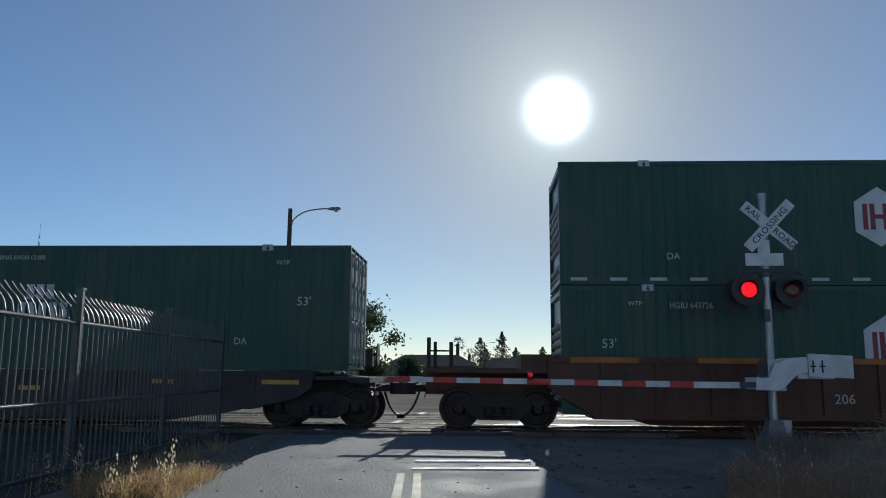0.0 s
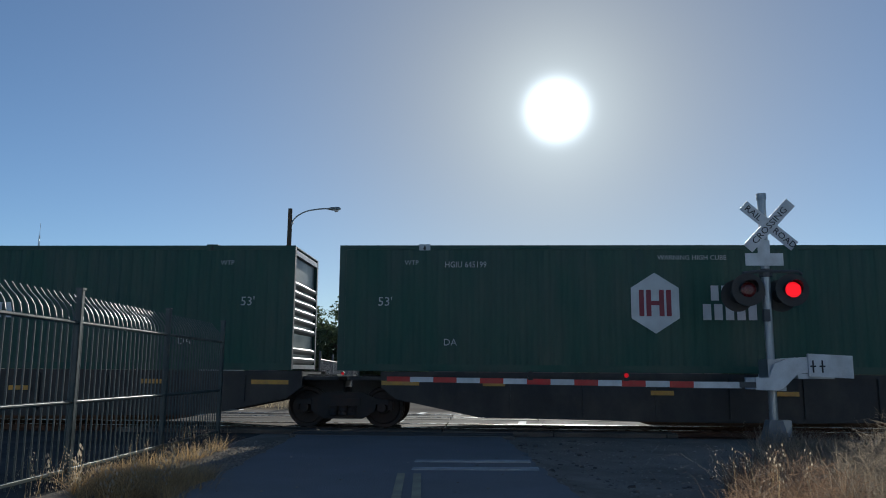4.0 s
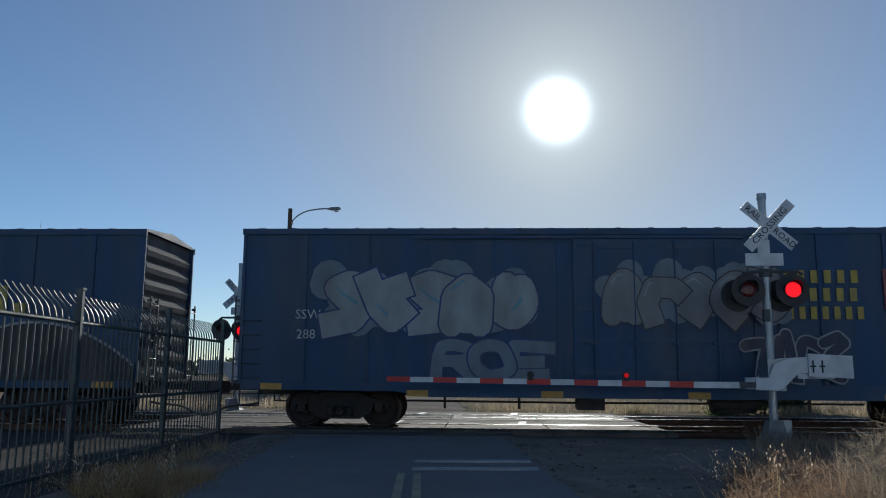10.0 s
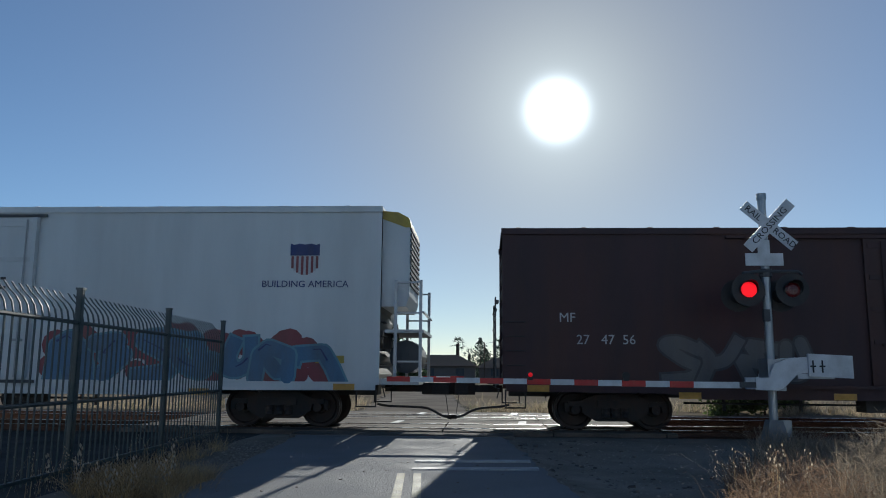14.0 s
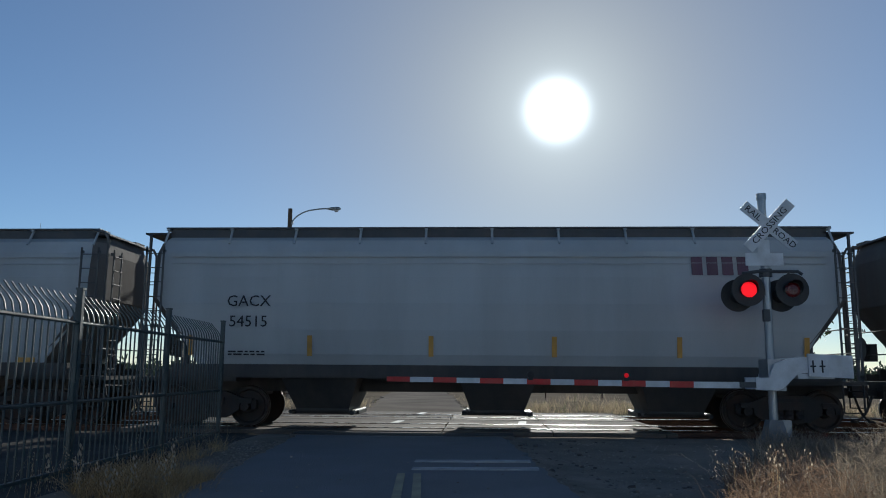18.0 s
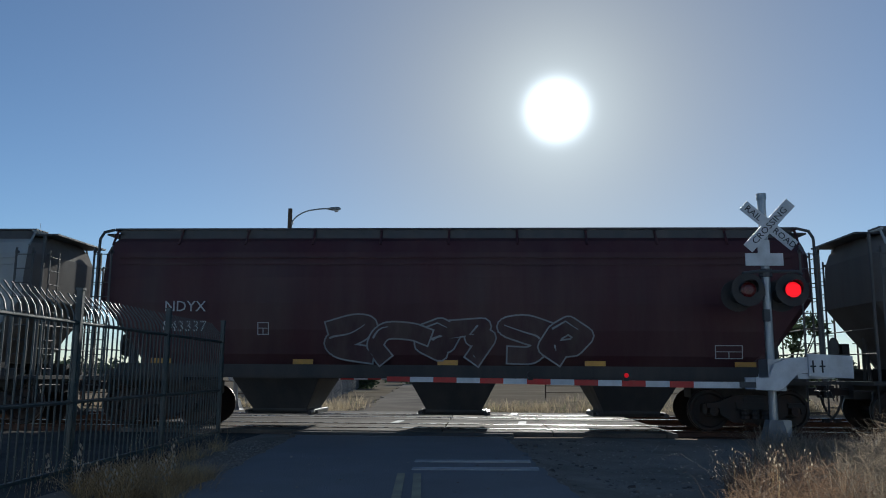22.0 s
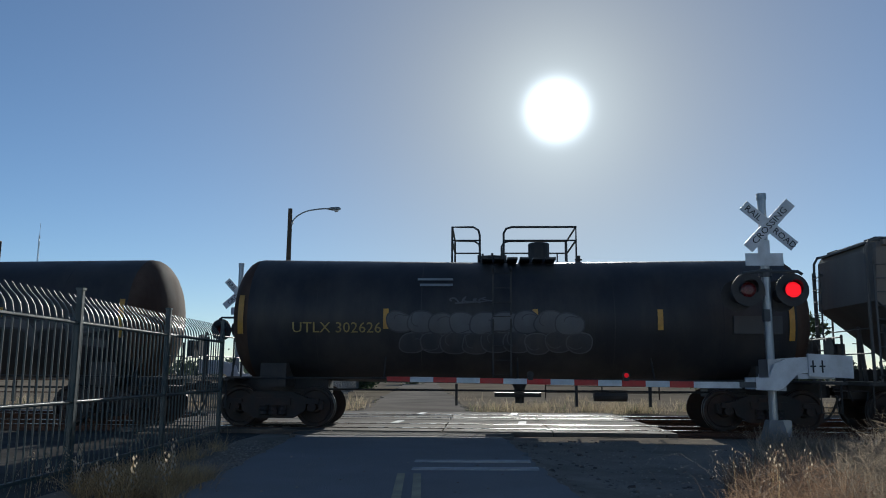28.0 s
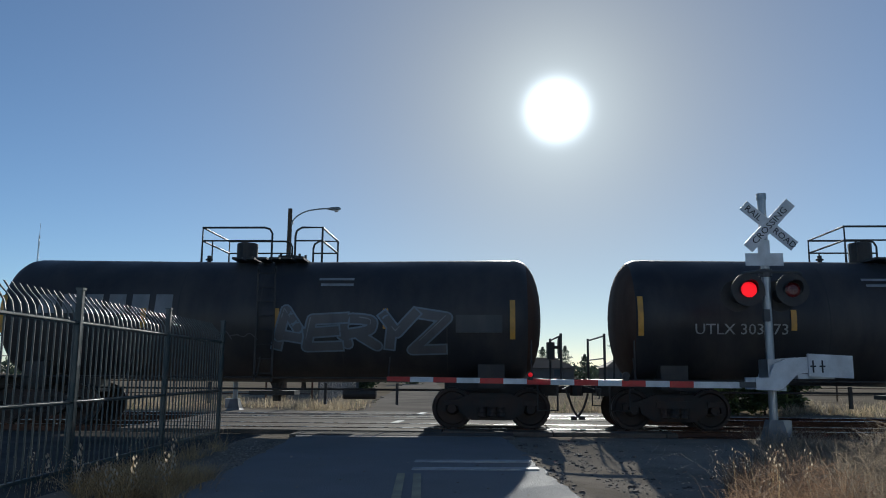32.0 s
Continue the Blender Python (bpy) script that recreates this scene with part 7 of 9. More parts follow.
def hopper(u0, u1, zt, paint, label, ribbed=False, tall_bars=True, board=True, gap=0.12, trucks=1.23, slots=False, bay=(0.86, 0.62), centre=True, curved=True, flared=False):
    L, u, hx = u1 - u0, (u0 + u1) / 2, (u1 - u0) / 2
    c = thing("covered_hopper", label, "hopper car", "covered hopper cars")
    zt += 0.08
    zr = zt - gap
    if ribbed:
        rings = [(1.42, 1.42), (1.50, 1.6), (1.50, zr - 0.22), (1.42, zr - 0.1), (0.85, zr), (0.0, zr + 0.03)]
    else:
        rings = [(1.36, 1.42), (1.46, 1.65), (1.56, 2.2), (1.60, 2.8), (1.58, 3.4), (1.50, zr - 0.5), (1.36, zr - 0.22), (1.10, zr - 0.06), (0.7, zr), (0.0, zr + 0.02)]

    def reach(z):
        if z > 2.9:
            return hx + 0.12 - max(0.0, z - (zr - 0.4)) * 0.35
        return hx + 0.12 - (2.9 - z) / 1.48 * (1.12 if not ribbed else 1.85)

    bm = bmesh.new()
    loops = []
    lv = []
    for i, (y, z) in enumerate(rings):
        lv.append((y, z))
        if i + 1 < len(rings):
            y1, z1 = rings[i + 1]
            if z < 2.9 < z1:
                f = (2.9 - z) / (z1 - z)
                lv.append((y + (y1 - y) * f, 2.9))
    for y, z in lv[:-1]:
        x, ch = reach(z), (0.35 if not ribbed else 0.05)
        pts = [(-x, -y + ch), (-x + ch * 0.7, -y), (x - ch * 0.7, -y), (x, -y + ch), (x, y - ch), (x - ch * 0.7, y), (-x + ch * 0.7, y), (-x, y - ch)]
        loops.append([bm.verts.new((a, b, z)) for a, b in pts])
    for a, b in zip(loops, loops[1:]):
        for i in range(8):
            bm.faces.new((a[i], a[(i + 1) % 8], b[(i + 1) % 8], b[i]))
    bm.faces.new(loops[0][::-1])
    bm.faces.new(loops[-1])
    fixed(bm)
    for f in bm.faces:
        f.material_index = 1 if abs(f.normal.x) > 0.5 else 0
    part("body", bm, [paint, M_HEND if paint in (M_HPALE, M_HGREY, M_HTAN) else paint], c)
    W = 1.60 if not ribbed else 1.50
    if ribbed:
        me = None
        n = round((L - 1.0) / 0.84)
        for s in (-1, 1):
            for i in range(n + 1):
                x = -(hx - 0.5) + (L - 1.0) * i / n
                z0 = 1.5 if abs(x) < hx - 1.9 else 2.9 - (hx - 0.05 - abs(x)) / 1.9 * 1.48
                bm = bmesh.new()
                box(bm, x - 0.05, x + 0.05, s * 1.55 - 0.06, s * 1.55 + 0.06, z0, zr - 0.16)
                part("side_post", bm, paint, c)
        bm = bmesh.new()
        for s in (-1, 1):
            box(bm, -hx + 0.1, hx - 0.1, s * 1.54 - 0.07, s * 1.54 + 0.07, zr - 0.18, zr - 0.06)
        part("top_chord", bm, paint, c)
    else:
        bm = bmesh.new()
        for s in (-1, 1):
            for z in (zr - 0.62, zr - 0.78):
                box(bm, -hx + 0.4, hx - 0.4, s * 1.545 - 0.02, s * 1.545 + 0.02, z - 0.014, z + 0.014)
        part("side_seam", bm, paint, c)
    for s in (-1, 1):
        bm = bmesh.new()
        box(bm, -hx + 0.5, hx - 0.5, s * 1.44 - 0.07, s * 1.44 + 0.07, 1.16, 1.42)
        box(bm, -hx + 0.2, hx - 0.2, s * 1.47 - 0.02, s * 1.47 + 0.02, 1.12, 1.30)
        part("side_sill", bm, M_UNDER, c)
    if centre:
        bm = bmesh.new()
        box(bm, -hx + 0.6, hx - 0.6, -0.36, 0.36, 0.80, 1.14)
        part("centre_sill", bm, M_UNDER, c)
    # roof: hatch covers and running boards
    n = 8
    for i in range(n):
        x0 = -hx + 0.7 + (L - 1.4) * i / n
        bm = bmesh.new()
        box(bm, x0 + 0.02, x0 + (L - 1.4) / n - 0.02, -0.36, 0.36, zr, zr + 0.10)
        hc = part("hatch_cover", bm, paint, c)
        bm = bmesh.new()
        box(bm, x0 + 0.1, x0 + 0.16, -0.44, 0.44, zr, zr + 0.13)
        part("hatch_bar", bm, paint, hc)
    if board:
        for s in (-1, 1):
            y = s * 0.78
            bm = bmesh.new()
            box(bm, -hx + 0.1, hx - 0.1, y - 0.05, y + 0.05, zt - 0.035, zt)
            rb = part("running_board", bm, M_BOARD, c)
            for k in range(1, 4):
                y = s * (0.78 + k * 0.14)
                bm = bmesh.new()
                box(bm, -hx + 0.1, hx - 0.1, y - 0.05, y + 0.05, zt - 0.035, zt)
                part("plank", bm, M_BOARD, rb)
            if not ribbed:
                # dark strip under the board: closed, or with long slots
                runs = [(-hx + 0.2, hx - 0.2)]
                if slots:
                    runs = [(-hx + 0.2 + (L - 0.4) * k / 9, -hx + 0.2 + (L - 0.4) * (k + 0.38) / 9) for k in range(10)]
                for a, b in runs:
                    bm = bmesh.new()
                    box(bm, a, min(b, hx - 0.2), s * 1.19 - 0.01, s * 1.19 + 0.01, zr - 0.12, zt - 0.04)
                    part("board_skirt", bm, M_BOARD, rb)
            n = round(L / 1.6)
            for i in range(n + 1):
                x = -hx + 0.15 + (L - 0.3) * i / n
                if i == 0:
                    bm = bmesh.new()
                    box(bm, -0.035, 0.035, s * 1.0 - 0.28, s * 1.0 + 0.28, zt - 0.075, zt - 0.035)
                    bar(bm, (0, s * 1.2, zt - 0.06), (0, s * 1.42, zr - 0.3), 0.03, 6)
                    br = part("board_bracket", fixed(bm), paint, rb)
                    br.matrix_basis = pose(x, 0, 0)
                else:
                    share("board_bracket", br.data, rb, pose(x, 0, 0))
        for e in (-1, 1):
            bm = bmesh.new()
            a, b = sorted((e * (hx - 0.3), e * (hx + (0.12 if curved else 0.42))))
            box(bm, a, b, -1.2, 1.2, zt - 0.16, zt - 0.12)
            part("end_running_board", bm, M_BOARD, c)
    # ends: slope braces, posts, ladders, platform
    for e in (-1, 1):
        bm = bmesh.new()
        a, b = sorted((e * (hx - 2.0), e * (hx + 0.35)))
        box(bm, a, b, -1.42, 1.42, 1.04, 1.12)
        a, b = sorted((e * (hx - 2.4), e * (hx + 0.3)))
        box(bm, a, b, -0.32, 0.32, 0.72, 1.04)
        part("end_platform", bm, M_UNDER, c)
        bm = bmesh.new()
        for y in (-1.38, 1.38):
            box(bm, e * (hx + 0.2) - 0.025, e * (hx + 0.2) + 0.025, y - 0.03, y + 0.03, 1.1, zt - (0.5 if curved else 0.2))
            if curved:
                pipe(bm, [(e * (hx + 0.2), y, zt - 0.52), (e * (hx + 0.19), y, zt - 0.28), (e * (hx + 0.1), y, zt - 0.12), (e * (hx - 0.15), y, zt - 0.06)], 0.034, 8)
        for y in (-0.6, 0.6):
            bar(bm, (e * (hx - 0.55), y, 1.1), (e * (hx - 0.45), y, 2.45), 0.05, 8)
        for y in (-1.3, 1.3):
            bar(bm, (e * (hx - 0.75), y, 1.12), (e * (hx - 0.75), y, 2.25), 0.045, 8)
        for z in (1.75, 2.3):
            bar(bm, (e * (hx + 0.2), -1.38, z), (e * (hx + 0.2), 1.38, z), 0.016, 6)
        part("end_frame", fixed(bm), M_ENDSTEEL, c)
        for s in (-1, 1):
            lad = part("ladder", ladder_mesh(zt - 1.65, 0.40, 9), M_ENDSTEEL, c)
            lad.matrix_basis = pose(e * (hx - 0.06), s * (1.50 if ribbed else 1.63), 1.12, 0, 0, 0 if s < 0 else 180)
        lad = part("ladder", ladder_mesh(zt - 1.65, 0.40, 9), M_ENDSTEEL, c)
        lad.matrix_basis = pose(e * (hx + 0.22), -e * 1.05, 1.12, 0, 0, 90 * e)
        for s in () if ribbed else (-1, 1):
            bm = bmesh.new()
            v0 = [(e * (hx - 0.15), 2.75), (e * (hx - 0.45), 2.4), (e * (hx - 1.1), 1.42), (e * (hx - 1.4), 1.42)]
            plate(bm, v0, s * 1.45 - 0.02, s * 1.45 + 0.02)
            part("corner_gusset", fixed(bm), paint, c)
        truck(c, e * (hx - trucks), u)
        coupler(c, e * (hx + 0.25), e, 0.72)
        for s in (-1, 1):
            steps(c, e * (hx + 0.05), s * 1.42, 0.45, 1.05)
    brake_wheel(c, -hx - 0.3, 0.55, 1.9, -1)
    # discharge bays
    for k in (-1, 0, 1):
        bm = bmesh.new()
        cx = k * (L - 6.6) * 0.445 if ribbed or flared else 0.12 + 4.05 * k
        top, low = bay
        v = []
        flare = ((top + 0.95, 1.40, 1.42), (top + 0.55, 1.38, 1.22), (top + 0.25, 1.32, 1.04), (top, 1.2, 0.80), (low, 0.85, 0.42), (low, 0.85, 0.36))
        for w, d, z in ((top + 0.15, 1.40, 1.42), (top, 1.32, 1.08), (low, 0.85, 0.42), (low, 0.85, 0.36)) if not flared else flare:
            v.append([bm.verts.new((cx + a * w, b * d, z)) for a, b in ((-1, -1), (1, -1), (1, 1), (-1, 1))])
        for r0, r1 in zip(v, v[1:]):
            for i in range(4):
                bm.faces.new((r0[i], r0[(i + 1) % 4], r1[(i + 1) % 4], r1[i]))
        bm.faces.new(v[-1])
        bm.faces.new(v[0][::-1])
        chute = part("discharge_bay", fixed(bm), M_UNDER, c)
        bm = bmesh.new()
        box(bm, cx - low - 0.2, cx + low + 0.2, -0.6, 0.6, 0.28, 0.37)
        bar(bm, (cx - low - 0.1, -1.0, 0.35), (cx - low - 0.1, 1.0, 0.35), 0.04, 8)
        bar(bm, (cx + low + 0.1, -1.05, 0.33), (cx + low + 0.1, 1.0, 0.33), 0.05, 8)
        part("outlet_gate", fixed(bm), M_BLACK, chute)
    count, inset = (6, 0.93) if tall_bars else (5, 1.5)
    for k in range(count):
        x = -hx + inset + (L - 2 * inset) * k / (count - 1)
        if tall_bars:
            reflector(c, x, 1.84, 0.11, 0.46, -1.545 if not ribbed else -1.63, -7 if not ribbed else 0)
        else:
            reflector(c, x, 1.48, 0.46, 0.11, -1.48)
    rolls(c, u)
    return c, -W - 0.016


NAHX, Y = hopper(-300.86, -287.83, 4.54, M_HTAN, "rust-streaked tan covered hopper car with purple bubble graffiti", trucks=1.45, slots=True, centre=False, flared=True)
lettering("NAHX", -3.62, 2.4, Y, 0.34, M_BLACKPAINT, NAHX)
lettering("201023", -3.62, 1.95, Y + 0.03, 0.34, M_BLACKPAINT, NAHX)
piece(NAHX, "CANE", -2.95, -0.25, 1.95, 3.05, "purple", "silver", Y, 50, None, 0.54, 0.05, 0.8, "smoke")
bubbles(NAHX, 0.02, 0.44, 2.62, 3.05, 1, "purple", "silver", Y, 67, 0.06)
bubbles(NAHX, 0.55, 1.45, 1.5, 2.35, 1, "smoke", "dimblue", Y + 0.02, 51, 0.05)
piece(NAHX, 3, 1.9, 4.4, 1.5, 2.2, "smoke", "dimblue", Y + 0.02, 68, "dimblue", 0.3, 0.04, 2.4)
info_panel(NAHX, 4.6, 1.75, 0.45, 0.32, Y + 0.02)
GATX, Y = hopper(-318.0, -302.37, 4.54, M_HPALE, "clean pale grey covered hopper car", trucks=1.25, curved=False)
lettering("GACX", -5.53, 2.72, Y, 0.36, M_BLACKPAINT, GATX)
lettering("54515", -5.53, 2.26, Y + 0.02, 0.36, M_BLACKPAINT, GATX)
word_bars([4], 5.09, 3.45, Y + 0.04, 0.42, SPRAY["purple"], GATX, w=0.8)
small_print(GATX, -6.01, 1.62, Y + 0.06, 2, 0.85, M_BLACKPAINT)
FURX, Y = hopper(-335.7, -319.42, 4.52, M_HPALE, "pale grey covered hopper car with blue and brown graffiti", tall_bars=False, bay=(1.2, 0.64), centre=False)
lettering("FURX", -5.3, 2.72, Y, 0.44, M_BLACKPAINT, FURX)
lettering("50262", -4.85, 2.2, Y + 0.02, 0.42, M_BLACKPAINT, FURX)
piece(FURX, 4, -3.5, 0.2, 1.48, 2.38, "blue", "dark", Y + 0.03, 52, "purple", 0.36, 0.035, 1.5, "steel")
piece(FURX, "PERCEE", 0.8, 5.4, 1.48, 2.2, "grey", "smoke", Y + 0.03, 53, "green", 0.44, 0.03, 0.9)
scrawl(FURX, (3,), -7.8, -7.2, 2.9, 3.3, "dark", Y, 54)
scrawl(FURX, (4,), -6.1, -4.6, 1.5, 1.85, "dark", Y + 0.03, 55)
graffiti(FURX, -6.4, -4.9, 1.7, 2.45, 2, "red", "pink", Y + 0.02, 56)
RIB1, Y = hopper(-353.96, -337.37, 4.30, M_HDARK, "soot-brown ribbed covered hopper car with yellow reflectors", True, gap=0.05, bay=(0.70, 0.45), curved=False)
bm = bmesh.new()
box(bm, -6.2, -5.65, Y - 0.01, Y + 0.01, 2.27, 3.2)
box(bm, -5.35, -4.85, Y - 0.01, Y + 0.01, 2.27, 3.0)
part("number_patch", bm, SPRAY["grey"], RIB1, "grey number patch")
lettering("UP", -5.93, 2.75, Y - 0.012, 0.3, M_WHITE, RIB1)
lettering("691", -5.1, 2.35, Y - 0.012, 0.26, M_WHITE, RIB1)
UPG, Y = hopper(-371.25, -355.66, 4.54, M_HPALE, "pale grey covered hopper car with large blue and red graffiti", tall_bars=False, curved=False)
lettering("UP  111634", -5.22, 3.18, Y, 0.50, M_BLACKPAINT, UPG)
piece(UPG, "NUSAK", -4.9, 0.5, 1.46, 3.0, "sky", "dark", Y, 57, "red", 0.4, 0.05, 1.4, "steel", 14)
graffiti(UPG, 0.6, 2.1, 1.46, 2.3, 2, "purple", "black", Y + 0.01, 58, "purple", 0.3)
for d in (-0.07, 0.0, 0.07):
    lettering("WH", 3.9 + d, 1.5, Y + 0.02, 1.0, SPRAY["inkblue"], UPG, width=0.92)
bm = bmesh.new()
for s in (-1, 1):
    plate(bm, [(3.9 + s * 1.5, 1.85), (3.9 + s * 0.8, 1.85), (3.9 + s * 0.85, 2.25)], Y + 0.018, Y + 0.03)
part("graffiti", fixed(bm), SPRAY["red"], UPG, "red sprayed wedge")
shield(UPG, 4.62, 3.01, 0.66, 0.66, Y)
lettering("BUILDING", 5.67, 3.33, Y, 0.19, SPRAY["navy"], UPG)
lettering("AMERICA", 5.67, 3.14, Y, 0.19, SPRAY["navy"], UPG)
scrawl(UPG, (6,), -7.5, -6.1, 2.35, 2.95, "dark", Y, 59)
bm = bmesh.new()
box(bm, 5.2, 7.2, -1.50, -1.48, 1.46, 1.58)
part("sill_stripe", bm, M_YTEXT, UPG)
NDYX, Y = hopper(-388.97, -372.87, 4.52, M_HMAROON, "dark maroon covered hopper car with grey outline graffiti", tall_bars=False, bay=(0.98, 0.64), centre=False)
piece(NDYX, 6, -2.6, 3.0, 1.48, 2.5, "winedark", "silver", Y + 0.02, 60, None, 0.46, 0.036, 1.3, "silver")
lettering("NDYX", -6.0, 2.6, Y, 0.34, M_WHITE, NDYX)
lettering("843337", -6.0, 2.15, Y + 0.02, 0.34, M_WHITE, NDYX)
info_panel(NDYX, 6.2, 1.6, 0.6, 0.3, Y + 0.03)
info_panel(NDYX, -4.2, 2.08, 0.26, 0.28, Y)
DOG, Y = hopper(-407.35, -390.71, 4.52, M_HGREY, "grey covered hopper car with dim dark graffiti", curved=False)
bm = bmesh.new()
box(bm, -6.53, -5.4, Y - 0.004, Y + 0.004, 2.45, 2.95)
part("number_patch", bm, M_BLACKPAINT, DOG, "black number patch")
lettering("UP 16", -5.95, 2.70, Y - 0.006, 0.24, M_WHITE, DOG)
lettering("100005", -5.95, 2.48, Y - 0.006, 0.24, M_WHITE, DOG)
graffiti(DOG, -4.0, -2.7, 1.95, 3.1, 2, "dark", "dark", Y, 61, None, 0.4, True)
piece(DOG, 6, -1.6, 4.2, 1.5, 2.4, "grey", "smoke", Y + 0.02, 62, None, 0.3, 0.03, 1.4)
info_panel(DOG, 4.6, 1.85, 0.55, 0.34, Y)
ACFX, Y = hopper(-424.16, -409.12, 4.53, M_HGREY, "grey covered hopper car with pale graffiti along its sill", slots=True, bay=(0.95, 0.58), centre=False, curved=False)
piece(ACFX, 5, -4.2, 0.5, 1.48, 2.25, "grey", "smoke", Y + 0.02, 63, None, 0.34, 0.035, 1.6)
piece(ACFX, 4, 2.8, 6.2, 1.5, 2.15, "silver", "steel", Y + 0.02, 64, None, 0.4, 0.04, 1.0)
lettering("ACFX", -4.90, 2.6, Y, 0.34, M_DGREY, ACFX)
lettering("27285", -4.80, 2.15, Y + 0.02, 0.34, M_DGREY, ACFX)
info_panel(ACFX, 5.2, 1.7, 0.5, 0.3, Y + 0.01)
RUK, Y = hopper(-440.88, -425.78, 4.54, M_HTAN, "tan weathered covered hopper car with white patches and bubble graffiti", slots=True, bay=(1.05, 0.6), centre=False)
bm = bmesh.new()
box(bm, -4.59, 1.76, Y - 0.004, Y + 0.02, 3.12, 3.5)
box(bm, -1.3, 1.76, Y - 0.004, Y + 0.02, 1.75, 3.12)
part("paint_patch", bm, M_HPATCH, RUK, "pale repainted patch")
piece(RUK, "UROK", -0.5, 2.9, 1.48, 2.55, "silver", "dark", Y - 0.006, 65, None, 0.78, 0.045, 0.8, "white")
scrawl(RUK, "RNA", -1.15, -0.62, 2.2, 2.42, "dark", Y, 76, 0.028)
bm = bmesh.new()
box(bm, -5.07, -4.38, Y + 0.03, Y + 0.045, 1.52, 1.85)
part("number_patch", bm, M_WHITE, RUK)
lettering("198900", -4.72, 1.70, Y + 0.026, 0.16, M_BLACKPAINT, RUK)
lettering("64100", -4.68, 1.54, Y + 0.026, 0.16, M_BLACKPAINT, RUK)
info_panel(RUK, 5.3, 1.6, 0.5, 0.32, Y + 0.03)
scrawl(RUK, (3,), -3.1, -2.3, 1.9, 2.3, "dark", Y, 66)
GREY2, Y = hopper(-458.6, -442.2, 4.54, M_HGREY, "plain grey covered hopper car")
info_panel(GREY2, 5.6, 1.6, 0.5, 0.3, Y + 0.02)
lettering("54100", -5.6, 2.3, Y + 0.02, 0.34, M_BLACKPAINT, GREY2)
RIB2, Y = hopper(-476.38, -460.0, 4.30, M_HTAN, "tan-brown ribbed covered hopper car", True, gap=0.05, bay=(0.70, 0.45))



def hopper_side(zr):
    zs = [1.30, 1.42, 1.65, 2.2, 2.8, 3.4, zr - 0.5, zr - 0.22]
    ys = [1.49, 1.49, 1.49, 1.56, 1.60, 1.58, 1.50, 1.36]
    return lambda z: (float(np.interp(z, zs, ys)), z)


for car in (NAHX, GATX, FURX, UPG, NDYX, DOG, ACFX, RUK, GREY2):
    lay_on(car, hopper_side(4.50), 0.02)

# ---- tank cars ----
M_TANK = surface("black_tank_paint", (0.03, 0.03, 0.033), 0.5, 0, 0.3, 1.2, DUST, 0.3, 3, spec=0.28)
M_TANKRUST = surface("rusty_tank_head", (0.075, 0.045, 0.032), 0.78, 0, 0.35, 1.6, DUST, 0.4, 3, spec=0.12)
M_TYEL = surface("faded_yellow_stencil", (0.36, 0.27, 0.09), 0.6, 0, 0.25, 5.0, DUST, 0.3)


